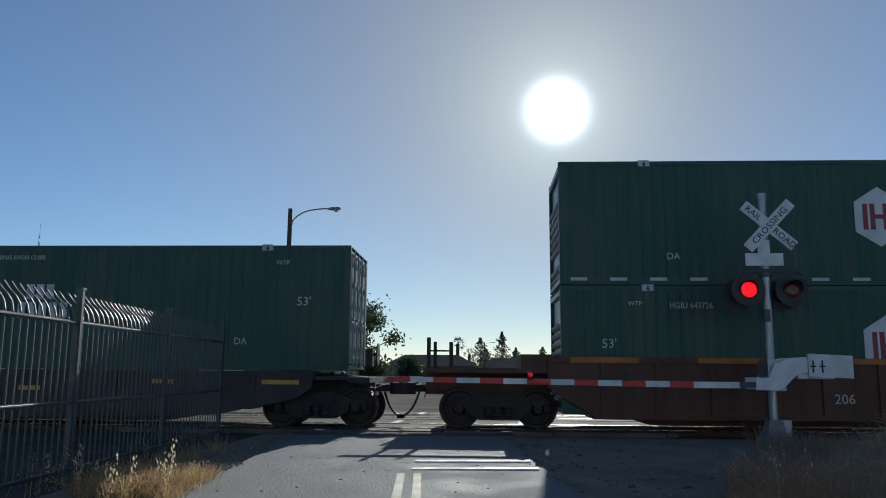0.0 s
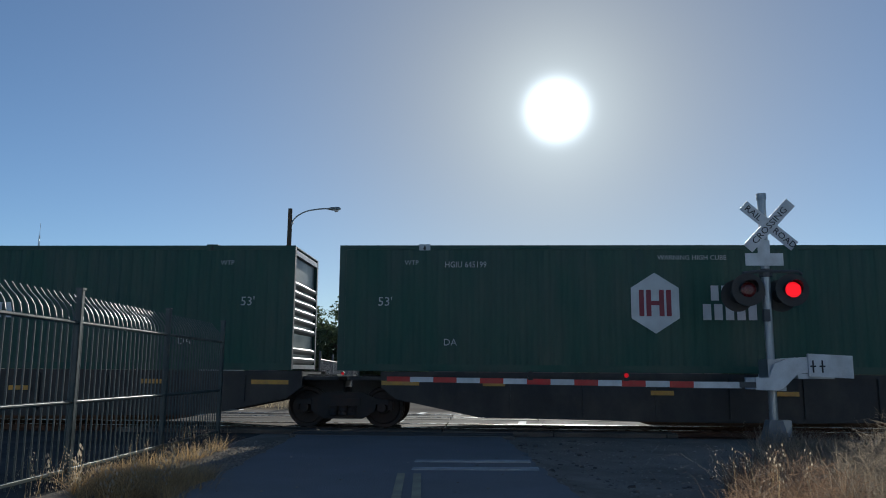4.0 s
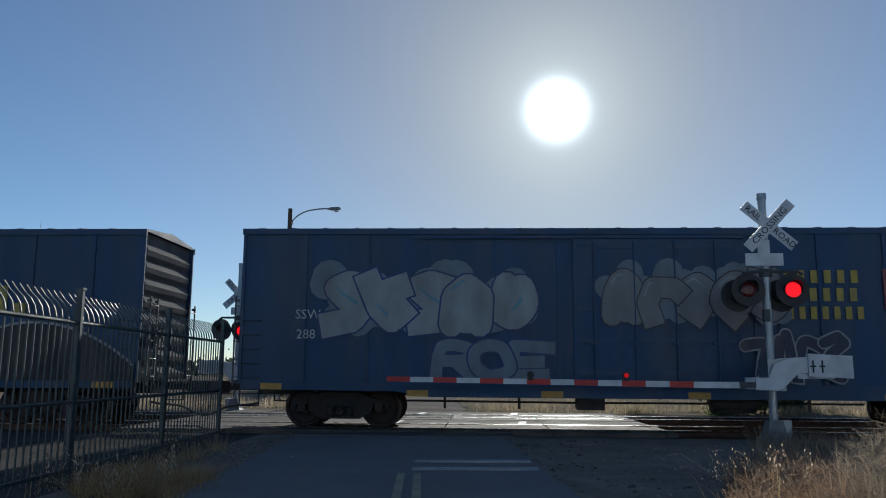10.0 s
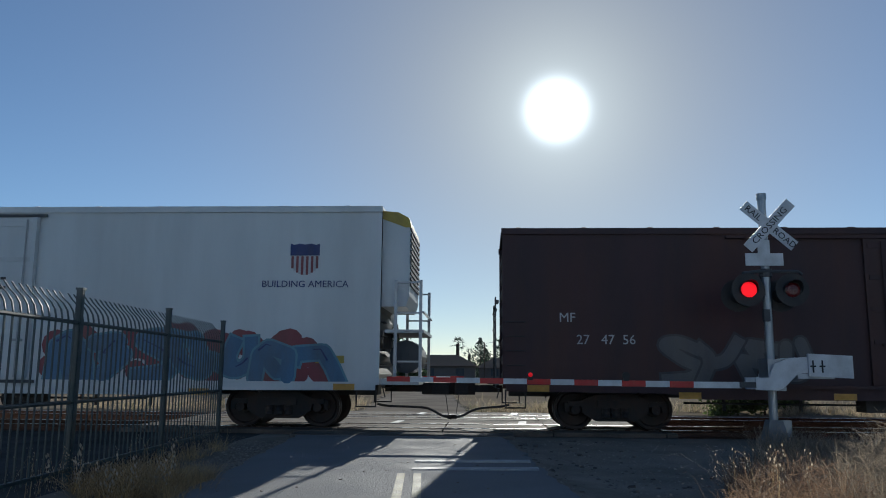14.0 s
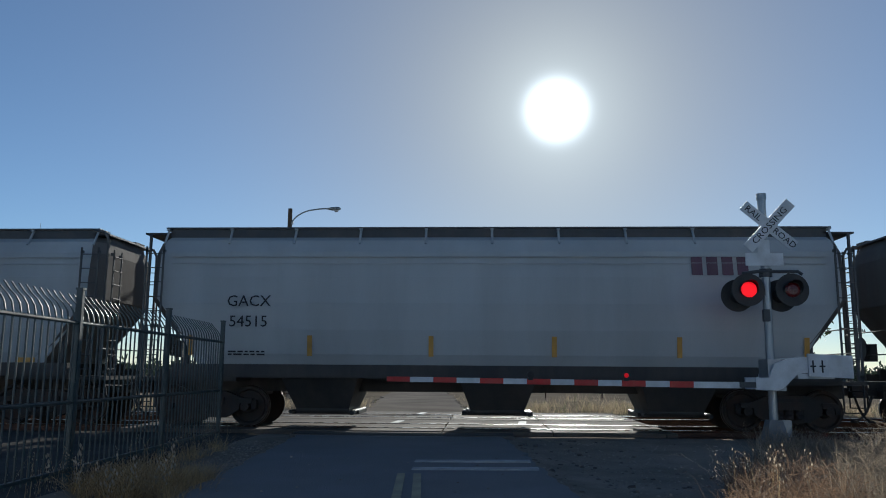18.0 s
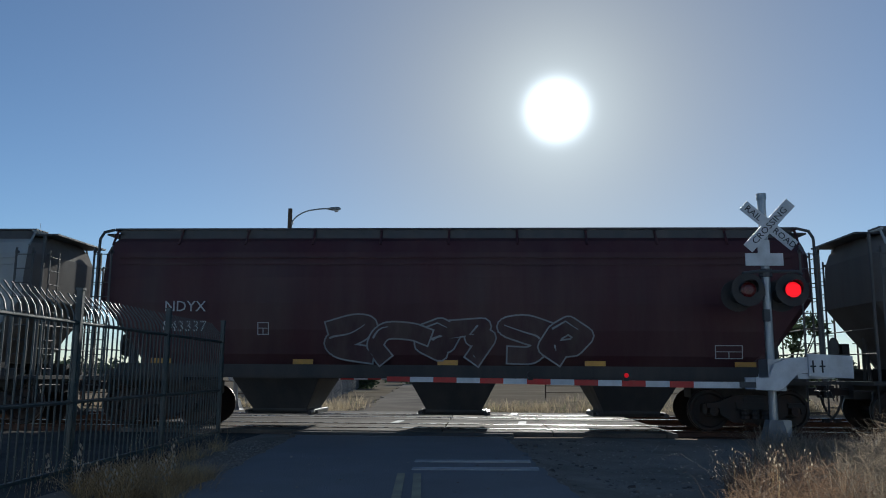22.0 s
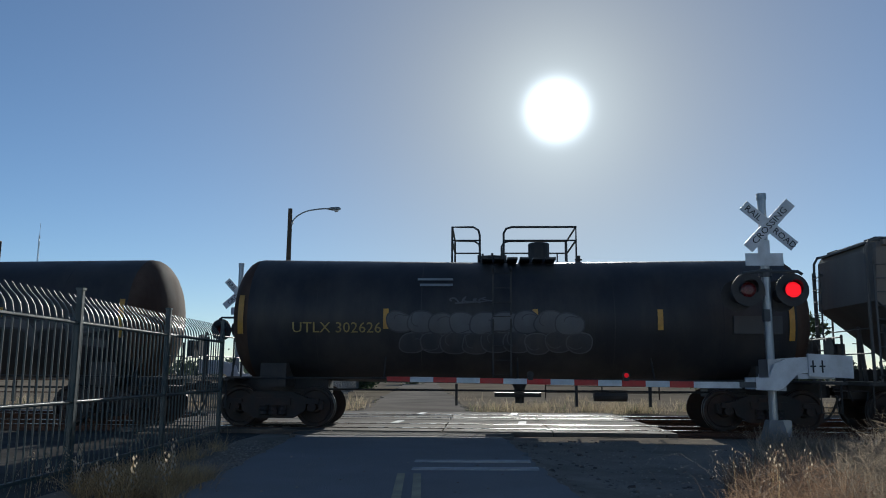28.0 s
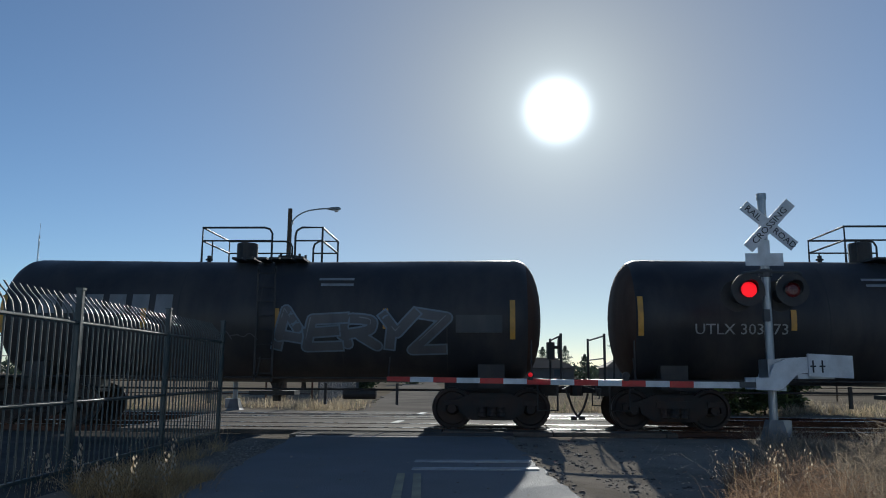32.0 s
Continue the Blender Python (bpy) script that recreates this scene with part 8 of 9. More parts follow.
def tank_car(u0, u1, label, rail=-0.1, mirror=1, rusty=False, stripe=None, placard=None):
    L, u, hx = u1 - u0, (u0 + u1) / 2, (u1 - u0) / 2
    R, zc = 1.47, 2.50
    c = thing("tank_car", label, "tank car", "black tank cars")
    bm = bmesh.new()
    prof = []
    head = 0.6
    for k in range(9):
        a = math.pi / 2 * k / 8
        prof.append((-hx + head - head * math.cos(a), max(0.02, R * math.sin(a) ** 0.85)))
    n = 10
    for k in range(1, n):
        prof.append((-hx + head + (L - 2 * head) * k / n, R))
    prof += [(-d, r) for d, r in prof[8::-1]]
    lathe(bm, prof, 40, "x", (0, 0, zc))
    for v in bm.verts:
        v.co.z += 0.035 * (abs(v.co.x) / hx * 2 - 1) * 1.0
    fixed(bm)
    for f in bm.faces:
        if abs(f.calc_center_median().x) > hx - (0.62 if rusty else 0.4):
            f.material_index = 1
    sh = part("tank_shell", bm, [M_TANK, M_TANKRUST], c, smooth=True)
    for x in (-hx + 2.2, -hx + 4.6, 0.0, hx - 4.6, hx - 2.2):
        bm = bmesh.new()
        for i in range(40):
            a0, a1 = 2 * math.pi * i / 40, 2 * math.pi * (i + 1) / 40
            dz = 0.035 * (abs(x) / hx * 2 - 1)
            v = [bm.verts.new((x + o, (R + 0.004) * math.cos(a), zc + dz + (R + 0.004) * math.sin(a))) for a in (a0, a1) for o in (-0.012, 0.012)]
            bm.faces.new((v[0], v[1], v[3], v[2]))
        part("weld_seam", bm, M_TANK, sh)
    for e in (-1, 1):
        bm = bmesh.new()
        a, b = sorted((e * (hx - 2.3), e * (hx + 0.4)))
        box(bm, a, b, -0.32, 0.32, 0.74, 1.10)
        a, b = sorted((e * (hx - 1.5), e * (hx - 0.9)))
        plate_y = 1.25
        box(bm, a, b, -plate_y, plate_y, 0.92, 1.45)
        part("stub_sill", bm, M_BLACK, c)
        bm = bmesh.new()
        a, b = sorted((e * (hx - 0.35), e * (hx + 0.42)))
        box(bm, a, b, -1.42, 1.42, 1.06, 1.12)
        part("end_platform", bm, M_BLACK, c)
        bm = bmesh.new()
        for y in (-1.38, 1.38):
            bar(bm, (e * (hx + 0.36), y, 1.1), (e * (hx + 0.36), y, 2.15), 0.03, 6)
            bar(bm, (e * (hx - 0.3), y, 1.1), (e * (hx - 0.3), y, 2.0), 0.02, 6)
        bar(bm, (e * (hx + 0.36), -1.38, 2.1), (e * (hx + 0.36), 1.38, 2.1), 0.02, 6)
        bar(bm, (e * (hx + 0.36), -1.38, 1.6), (e * (hx + 0.36), 1.38, 1.6), 0.016, 6)
        part("end_handrail", fixed(bm), M_BLACK, c)
        truck(c, e * (hx - 1.2), u)
        coupler(c, e * (hx + 0.35), e, 0.62)
        for s in (-1, 1):
            steps(c, e * (hx + 0.05), s * 1.4, 0.45, 1.06)
    brake_wheel(c, hx + 0.5, 0.5, 1.9, 1)
    # top fittings and railing, about the manway
    m = mirror
    zt = zc + R - 0.03
    for i in range(6):
        bm = bmesh.new()
        x = rail - 0.75 + i * 0.3
        box(bm, x, x + 0.24, -0.9, 0.9, zt - 0.03, zt + 0.02)
        part("platform_board", bm, M_BLACK, c)
    zz = zt + 0.72
    for y in (-1.0, 1.0):
        for k, hoop in enumerate(([(-1.45, zt - 0.12), (-1.45, zz), (-0.95, zz), (-0.83, zz - 0.08), (-0.80, zz - 0.2), (-0.80, zt - 0.05)], [(-0.24, zt - 0.05), (-0.24, zz - 0.15), (-0.18, zz - 0.04), (-0.05, zz), (1.45, zz), (1.45, zt - 0.12)])):
            bm = bmesh.new()
            pipe(bm, [(rail + a * m, y, z) for a, z in hoop], 0.026, 8)
            part("top_railing", fixed(bm), M_BLACK, c, "black pipe railing round the top fittings")
            bm = bmesh.new()
            pipe(bm, [(rail + hoop[0][0] * m, y, zz - 0.32), (rail + hoop[-1][0] * m, y, zz - 0.32)], 0.02, 8)
            part("mid_rail", fixed(bm), M_BLACK, c)
        bm = bmesh.new()
        bar(bm, (rail + 1.2 * m, y, zt - 0.1), (rail + 1.2 * m, y, zz - 0.32), 0.018, 6)
        part("rail_post", fixed(bm), M_BLACK, c)
    for x in (rail - 1.45 * m, rail + 1.45 * m):
        for z in (zz, zz - 0.32):
            bm = bmesh.new()
            pipe(bm, [(x, -1.0, z), (x, 1.0, z)], 0.023, 8)
            part("cross_rail", fixed(bm), M_BLACK, c)
    bm = bmesh.new()
    lathe(bm, [(zt - 0.05, 0.26), (zt + 0.47, 0.26), (zt + 0.49, 0.24), (zt + 0.51, 0.05)], 18, "z", (rail + 0.65 * m, 0, 0))
    part("valve_housing", fixed(bm), M_BLACK, c)
    bm = bmesh.new()
    lathe(bm, [(zt - 0.05, 0.30), (zt + 0.10, 0.30), (zt + 0.11, 0.34), (zt + 0.15, 0.34), (zt + 0.16, 0.08)], 18, "z", (rail - 0.5 * m, 0, 0))
    mw = part("manway", fixed(bm), M_BLACK, c)
    for k in range(8):
        a = k * 0.785
        bm = bmesh.new()
        bar(bm, (rail - 0.5 * m + 0.33 * math.cos(a), 0.33 * math.sin(a), zt), (rail - 0.5 * m + 0.33 * math.cos(a), 0.33 * math.sin(a), zt + 0.2), 0.03, 6)
        part("bolt", fixed(bm), M_BLACK, mw)
    bm = bmesh.new()
    lathe(bm, [(zt - 0.05, 0.05), (zt + 0.06, 0.05), (zt + 0.07, 0.09), (zt + 0.10, 0.09), (zt + 0.11, 0.05), (zt + 0.18, 0.05), (zt + 0.19, 0.02)], 12, "z", (rail + 1.62 * m, 0, 0))
    part("relief_valve", fixed(bm), M_BLACK, c)
    for s in (-1, 1):
        bm = ladder_mesh(2.6, 0.4, 8)
        lad = part("ladder", bm, M_BLACK, c)
        lad.matrix_basis = pose(rail - 0.3 * m, s * 1.47, 1.05, 0, 0, 0 if s < 0 else 180)
        bm = bmesh.new()
        pipe(bm, [(-hx + 0.2, s * 1.5, 1.12), (hx - 0.2, s * 1.5, 1.12)], 0.022, 6)
        for x in (-hx + 0.3, -3.0, 0, 3.0, hx - 0.3):
            bar(bm, (x, s * 1.5, 1.12), (x, s * 1.2, 1.6), 0.018, 6)
        part("side_handrail", fixed(bm), M_BLACK, c)
    bm = bmesh.new()
    lathe(bm, [(0.55, 0.10), (0.9, 0.13), (1.05, 0.2)], 12, "z", (0.1, 0, 0))
    box(bm, -0.5, 0.6, -0.3, 0.3, 0.7, 0.8)
    pipe(bm, [(-hx + 1.5, -0.5, 0.85), (hx - 1.5, -0.5, 0.85)], 0.025)
    lathe(bm, [(-0.4, 0.05), (-0.38, 0.13), (0.38, 0.13), (0.4, 0.05)], 12, "x", (2.2, -0.4, 0.75))
    for x in (-1.4, 1.4, 3.1):
        box(bm, x - 0.03, x + 0.03, -0.55, -0.45, 0.5, 1.0)
    part("bottom_outlet", fixed(bm), M_BLACK, c)
    # strips on the shell
    for x, z, h in ((-hx + 0.45, 2.55, 0.9), (-hx + 3.8, 2.46, 0.46), (0.4, 2.46, 0.46), (hx - 3.6, 2.46, 0.46), (hx - 0.72, 2.45, 0.9)):
        reflector(c, x, z, 0.12, h, -R - 0.012 + (0.02 if abs(x) > hx - 1 else 0))
    bm = bmesh.new()
    box(bm, hx - 2.0, hx - 0.95, -R - 0.02, -R + 0.04, 2.15, 2.55)
    part("data_board", bm, M_DGREY, c)
    if stripe is not None:
        for k in range(2):
            bm = bmesh.new()
            box(bm, stripe - 0.38 - 0.06 * k, stripe + 0.38, -R - 0.01, -R, 3.26 + 0.17 * k, 3.33 + 0.17 * k)
            part("paint_stripe", bm, SPRAY["silver"], c)
    if placard is not None:
        bm = bmesh.new()
        box(bm, placard - 0.45, placard + 0.45, -R - 0.012, -R, 2.36, 2.68)
        part("placard", bm, M_YREF, c, "plain yellow rectangular placard")
    rolls(c, u)
    return c, -R - 0.016


TC = []
for a, b, rail, m, rusty, nm, stripe, placard in ((-491.16, -477.6, -0.05, 1, True, "UTLX 302626", -1.85, None), (-506.37, -492.8, 0.0, -1, True, "PROX 70913", -1.0, None),
                                                  (-520.89, -507.95, -0.06, 1, True, "UTLX 303099", 0.5, 2.2), (-536.14, -522.51, -0.1, 1, False, "UTLX 643122", None, None),
                                                  (-551.21, -537.72, -0.05, -1, False, "UTLX 303073", -0.85, 2.0), (-565.92, -552.9, -0.14, -1, False, "", 1.75, None)):
    t, Y = tank_car(a, b, "black cylindrical tank car with rusty ends" if rusty else "black cylindrical tank car with a railed top platform", rail, m, rusty, stripe, placard)
    TC.append(t)
    if nm.startswith("UTLX"):
        lettering(nm, -3.86 if nm.endswith("099") else -4.1, 2.14, Y, 0.34, M_TGREY if nm.endswith("073") else M_TYEL, t, width=1.05)
for k in (1, 5):
    word_bars([6], -3.83 if k == 1 else -3.6, 2.56, Y + 0.02, 0.46, SPRAY["grey"], TC[k], w=1.2)
lettering("PROX  70913", -4.38, 2.14, Y, 0.30, M_TGREY, TC[1])
for k in range(2):
    bubbles(TC[0], -2.9 + 0.3 * k, 1.4 + 0.2 * k, 2.13 - 0.48 * k, 2.62 - 0.45 * k, 9, "smoke" if k == 0 else "dark", "dark" if k == 0 else "smoke", Y - 0.004, 70 + k, 0.03)
piece(TC[1], 4, 2.2, 5.8, 1.75, 2.5, "smoke", "dark", Y - 0.004, 71, None, 0.34, 0.04)
piece(TC[5], "AERYZ", 0.3, 4.3, 1.72, 2.62, "smoke", "steel", Y - 0.004, 72, None, 0.3, 0.04, 1.5, "grey")
bm = bmesh.new()
box(bm, 1.4, 2.2, Y - 0.004, Y, 1.62, 2.02)
part("placard", bm, M_YREF, TC[3], "yellow placard over a red one")
bm = bmesh.new()
box(bm, 1.4, 2.2, Y - 0.004, Y, 1.44, 1.62)
part("placard", bm, SPRAY["red"], TC[3])
scrawl(TC[3], "RTMP", 2.4, 4.1, 1.42, 1.95, "smoke", Y - 0.004, 74, 0.05)
scrawl(TC[3], "HFB", 0.0, 1.25, 1.42, 1.95, "smoke", Y - 0.004, 75, 0.05)
scrawl(TC[0], (4,), -1.5, -0.55, 2.82, 3.0, "smoke", Y - 0.004, 77, 0.04)
scrawl(TC[5], (3,), -0.9, -0.1, 1.9, 2.3, "smoke", Y - 0.004, 73)


def tank_side(z):
    a = (z - 2.50) / 1.47
    return 1.47 * math.cos(a), 2.50 + 1.47 * math.sin(a)


for car in TC:
    lay_on(car, tank_side, 0.016)

# ---- the locomotive, its cab to the rear of the train ----
M_LYEL = surface("locomotive_yellow_paint", (0.21, 0.125, 0.038), 0.5, 0, 0.18, 1.2, (0.07, 0.06, 0.05), 0.6, 4)
M_LGREY = surface("locomotive_grey_paint", (0.075, 0.085, 0.095), 0.5, 0, 0.15, 1.5, DUST, 0.2, 4)
M_LRED = surface("locomotive_red_paint", (0.55, 0.035, 0.03), 0.5, 0, 0.15, 2.0, DUST, 0.25)
M_GLASS = bpy.data.materials.new("cab_glass")
n_, l_, p_ = nodes_of(M_GLASS)
p_.inputs["Base Color"].default_value = (0.25, 0.3, 0.32, 1)
p_.inputs["Roughness"].default_value = 0.05
p_.inputs["Transmission Weight"].default_value = 0.9


def locomotive(u):
    c = thing("locomotive", "yellow and grey six-axle diesel freight locomotive", "locomotive")
    bm = bmesh.new()
    box(bm, -11.0, 10.4, -1.5, 1.5, 1.32, 1.72)
    box(bm, -11.2, 10.5, -1.55, 1.55, 1.70, 1.80)
    part("underframe", bm, M_BLACK, c)
    for s in (-1, 1):
        bm = bmesh.new()
        box(bm, -10.9, 10.3, s * 1.56 - 0.02, s * 1.56 + 0.02, 1.80, 1.87)
        part("sill_stripe", bm, M_YELLOWSILL, c, "dull orange sill stripe")
    # long hood
    H0, H1 = -6.5, 9.9
    bm = bmesh.new()
    box(bm, H0, 8.05, -1.15, 1.15, 1.80, 3.56)
    part("hood", bm, M_LYEL, c, "yellow long hood")
    for a, b, z0, z1 in ((8.05, 9.09, 1.80, 2.35), (8.05, 9.09, 3.10, 3.56), (9.09, H1, 1.80, 3.56)):
        bm = bmesh.new()
        box(bm, a, b, -1.15, 1.15, z0, z1)
        part("hood_panel", bm, M_LYEL, c)
    bm = bmesh.new()
    plate_pts = [(-1.15, 3.56), (-1.15, 4.15), (-0.85, 4.33), (0.85, 4.33), (1.15, 4.15), (1.15, 3.56)]
    a = [bm.verts.new((-1.2, y, z)) for y, z in plate_pts]
    b = [bm.verts.new((3.2, y, z)) for y, z in plate_pts]
    for i in range(6):
        bm.faces.new((a[i], a[(i + 1) % 6], b[(i + 1) % 6], b[i]))
    bm.faces.new(a)
    bm.faces.new(b)
    part("hood_top", fixed(bm), M_LYEL, c)
    bm = bmesh.new()
    plate(bm, [(-6.5, 3.56), (-6.5, 4.56), (-2.75, 4.56), (-2.7, 4.44), (-2.4, 4.44), (-2.36, 4.55), (-1.22, 4.55), (-1.2, 4.22), (-1.2, 3.56)], -1.35, 1.35)
    part("inverter_cabinet", fixed(bm), M_LGREY, c)
    # flared radiators
    bm = bmesh.new()
    prof = [(-1.15, 3.56), (-1.5, 3.72), (-1.5, 4.40), (-1.28, 4.68), (1.28, 4.68), (1.5, 4.40), (1.5, 3.72), (1.15, 3.56)]
    v0 = [bm.verts.new((2.85, y * 0.92, z - (0.1 if z > 4.4 else 0))) for y, z in prof]
    v1 = [bm.verts.new((3.1, y, z)) for y, z in prof]
    v2 = [bm.verts.new((7.8, y, z)) for y, z in prof]
    v3 = [bm.verts.new((8.2, y * 0.80, z - 0.04)) for y, z in prof]
    v4 = [bm.verts.new((9.6, y * 0.80, z - 0.04)) for y, z in prof]
    v5 = [bm.verts.new((9.9, y * 0.78, z - (0.22 if z > 4.4 else 0.05))) for y, z in prof]
    for p, q in ((v0, v1), (v1, v2), (v2, v3), (v3, v4), (v4, v5)):
        for i in range(8):
            bm.faces.new((p[i], p[(i + 1) % 8], q[(i + 1) % 8], q[i]))
    bm.faces.new(v0)
    bm.faces.new(v5)
    rad = part("radiator", fixed(bm), M_LGREY, c)
    for s in (-1, 1):
        bm = bmesh.new()
        for i in range(22):
            x = 3.3 + i * 0.2
            box(bm, x, x + 0.1, s * 1.5 - 0.02, s * 1.5 + 0.02, 3.76, 4.28)
        part("grille", bm, M_LGREY, rad)
    bm = bmesh.new()
    for x in (4.6, 6.9):
        lathe(bm, [(4.66, 0.62), (4.74, 0.62), (4.78, 0.55), (4.79, 0.05)], 20, "z", (x, 0, 0))
    part("cooling_fan", fixed(bm), M_BLACK, c)
    # cab and nose
    bm = bmesh.new()
    box(bm, -9.2, -6.5, -1.5, 1.5, 1.8, 3.68)
    part("cab", bm, M_LYEL, c)
    bm = bmesh.new()
    for s in (-1, 1):
        box(bm, -9.2, -6.5, s * 1.47 - 0.03, s * 1.47 + 0.03, 4.36, 4.58)
        box(bm, -9.2, -6.5, s * 1.47 - 0.03, s * 1.47 + 0.03, 3.68, 3.74)
        for a, b in ((-9.2, -9.05), (-8.55, -8.4), (-7.35, -7.2), (-6.62, -6.5)):
            box(bm, a, b, s * 1.47 - 0.03, s * 1.47 + 0.03, 3.74, 4.36)
    for x in (-9.17, -6.53):
        box(bm, x - 0.03, x + 0.03, -1.44, 1.44, 4.36, 4.58)
        box(bm, x - 0.03, x + 0.03, -1.44, 1.44, 3.68, 3.8)
        for y in (-1.4, 0.0, 1.4):
            box(bm, x - 0.03, x + 0.03, y - 0.06, y + 0.06, 3.8, 4.36)
    part("cab_window_frame", bm, M_LGREY, c)
    bm = bmesh.new()
    plate(bm, [(-9.28, 4.58), (-9.2, 4.68), (-8.8, 4.72), (-7.0, 4.72), (-6.5, 4.66), (-6.45, 4.58)], -1.52, 1.52)
    box(bm, -8.5, -7.4, -0.6, 0.6, 4.72, 4.80)
    bar(bm, (-6.95, -0.3, 4.7), (-6.95, -0.3, 4.86), 0.05, 8)
    part("cab_roof", fixed(bm), M_LGREY, c)
    for x0, x1, y0, y1, h in ((-9.0, -8.65, -0.9, -0.5, 0.10), (-8.3, -7.3, 0.5, 1.2, 0.20), (-7.2, -6.6, -0.5, 0.4, 0.13)):
        bm = bmesh.new()
        box(bm, x0, x1, y0, y1, 4.70, 4.72 + h)
        bmesh.ops.bevel(bm, geom=[q for q in bm.edges if q.verts[0].co.z > 4.72 and q.verts[1].co.z > 4.72], offset=0.03, segments=2, affect="EDGES")
        part("roof_unit", bm, M_LGREY, c)
    bm = bmesh.new()
    for x in (-8.4, -7.0, -6.7):
        bar(bm, (x, -0.7, 4.7), (x, -0.7, 4.95), 0.018, 6)
        bar(bm, (x, -0.7, 4.93), (x, -0.7, 4.97), 0.05, 8)
    part("antenna", fixed(bm), M_BLACK, c)
    for s in (-1, 1):
        bm = bmesh.new()
        box(bm, -9.3, -6.6, s * 1.54 - 0.06, s * 1.54 + 0.06, 4.40, 4.46)
        part("rain_gutter", bm, M_BLACK, c)
        bm = bmesh.new()
        box(bm, -9.02, -8.98, s * 1.55 - 0.02, s * 1.72 + 0.02 if s > 0 else s * 1.55 + 0.02, 3.85, 4.3) if s > 0 else box(bm, -9.02, -8.98, -1.74, -1.53, 3.85, 4.3)
        part("side_mirror", bm, M_BLACK, c)
    for s in (-1, 1):
        for a, b in ((-9.05, -8.55), (-8.4, -7.35), (-7.2, -6.62)):
            bm = bmesh.new()
            box(bm, a, b, s * 1.46 - 0.008, s * 1.46 + 0.008, 3.74, 4.36)
            part("cab_window", bm, M_GLASS, c)
    bm = bmesh.new()
    box(bm, -8.9, -6.9, -1.2, 1.2, 3.6, 3.72)
    box(bm, -7.3, -6.8, -0.9, -0.4, 3.72, 4.25)
    part("cab_seat", bm, M_BLACK, c)
    bm = bmesh.new()
    plate(bm, [(-9.2, 1.8), (-9.2, 3.66), (-10.2, 3.66), (-10.38, 3.45), (-10.45, 3.2), (-10.45, 1.8)], -1.12, 1.12)
    part("nose", fixed(bm), M_LYEL, c)
    bm = bmesh.new()
    box(bm, -10.2, -9.2, -1.1, 1.1, 3.66, 3.71)
    part("nose_top", bm, M_LGREY, c)
    # side detail both sides
    for s in (-1, 1):
        y = s * 1.15
        bm = bmesh.new()
        for x0, x1, z0, z1 in ((-6.4, -4.3, 2.85, 3.22), (-6.4, -4.3, 2.06, 2.41), (-4.05, -3.0, 2.8, 3.45)):
            for i in range(round((z1 - z0) / 0.06)):
                box(bm, x0, x1, y - 0.03, y + 0.03, z0 + i * 0.06, z0 + i * 0.06 + 0.035)
        part("intake_grille", bm, M_BLACK, c)
        bm = bmesh.new()
        box(bm, -6.5, -3.9, s * 1.30 - 0.16, s * 1.30 + 0.02, 1.82, 1.98)
        for x0, x1 in ((-6.46, -4.24),):
            for z in (2.78, 3.26, 2.0, 2.46):
                box(bm, x0 - 0.04, x1, y - 0.04, y + 0.04, z - 0.02, z + 0.02)
        part("door_frame", bm, M_LYEL, c)
        for i in range(11):
            x = -2.6 + i * 0.86
            if not (5.1 < x < 6.3):
                bm = bmesh.new()
                box(bm, x + 0.02, x + 0.82, y - 0.025, y + 0.025, 1.95, 3.3)
                part("hood_door", bm, M_LYEL, c)
        bm = bmesh.new()
        for x0, x1 in ((-6.0, -4.5),):
            box(bm, x0, x1, s * 1.36 - 0.012, s * 1.36 + 0.012, 3.56, 3.63)
        part("red_stripe", bm, M_LRED, c)
        bm = bmesh.new()
        box(bm, 6.39, 6.98, y - 0.04, y + 0.04, 2.0, 3.27)
        part("dark_door", bm, M_BLACK, c)
        bm = bmesh.new()
        for i in range(8):
            box(bm, 8.05, 9.09, y - 0.02, y + 0.02, 2.36 + i * 0.1, 2.372 + i * 0.1)
        for i in range(7):
            box(bm, 8.11 + i * 0.15, 8.125 + i * 0.15, y - 0.02, y + 0.02, 2.35, 3.1)
        part("grille", bm, M_DGREY, c)
        # walkway railing
        bm = bmesh.new()
        yy = s * 1.48
        posts = [-6.2, -4.6, -2.9, -1.2, 0.5, 2.2, 3.9, 5.5, 7.2, 8.9, 10.2]
        for x in posts:
            bar(bm, (x, yy, 1.8), (x, yy, 2.85), 0.018, 6)
        pipe(bm, [(posts[0], yy, 2.85), (posts[-1], yy, 2.85)], 0.018, 6)
        part("handrail", fixed(bm), M_LYEL if s > 0 else M_LGREY, c)
        # waving flag panel: rows of stripes
        bm = bmesh.new()
        for r in range(9):
            top = [(-1.95 + j * 0.21, 2.35 + r * 0.14 + 0.07 * math.sin(j * 0.75 + 0.4) - 0.01 * j) for j in range(17)]
            for j in range(16):
                (xa, za), (xb, zb) = top[j], top[j + 1]
                v = [bm.verts.new(q) for q in ((xa, s * 1.178, za), (xb, s * 1.178, zb), (xb, s * 1.178, zb + 0.135), (xa, s * 1.178, za + 0.135))]
                bm.faces.new(v).material_index = 2 if j < 6 and r > 2 else r % 2
        # flag colours drawn close to the hood yellow, a veil of glare put into them
        part("flag_decal", bm, [surface("muted_flag_red", (0.15, 0.10, 0.065), 0.6), surface("muted_flag_grey", (0.19, 0.13, 0.065), 0.6), surface("muted_flag_blue", (0.095, 0.085, 0.075), 0.6)], c, "waving striped flag in muted colours")
    shield(c, 5.7, 2.24, 0.72, 0.78, -1.19)
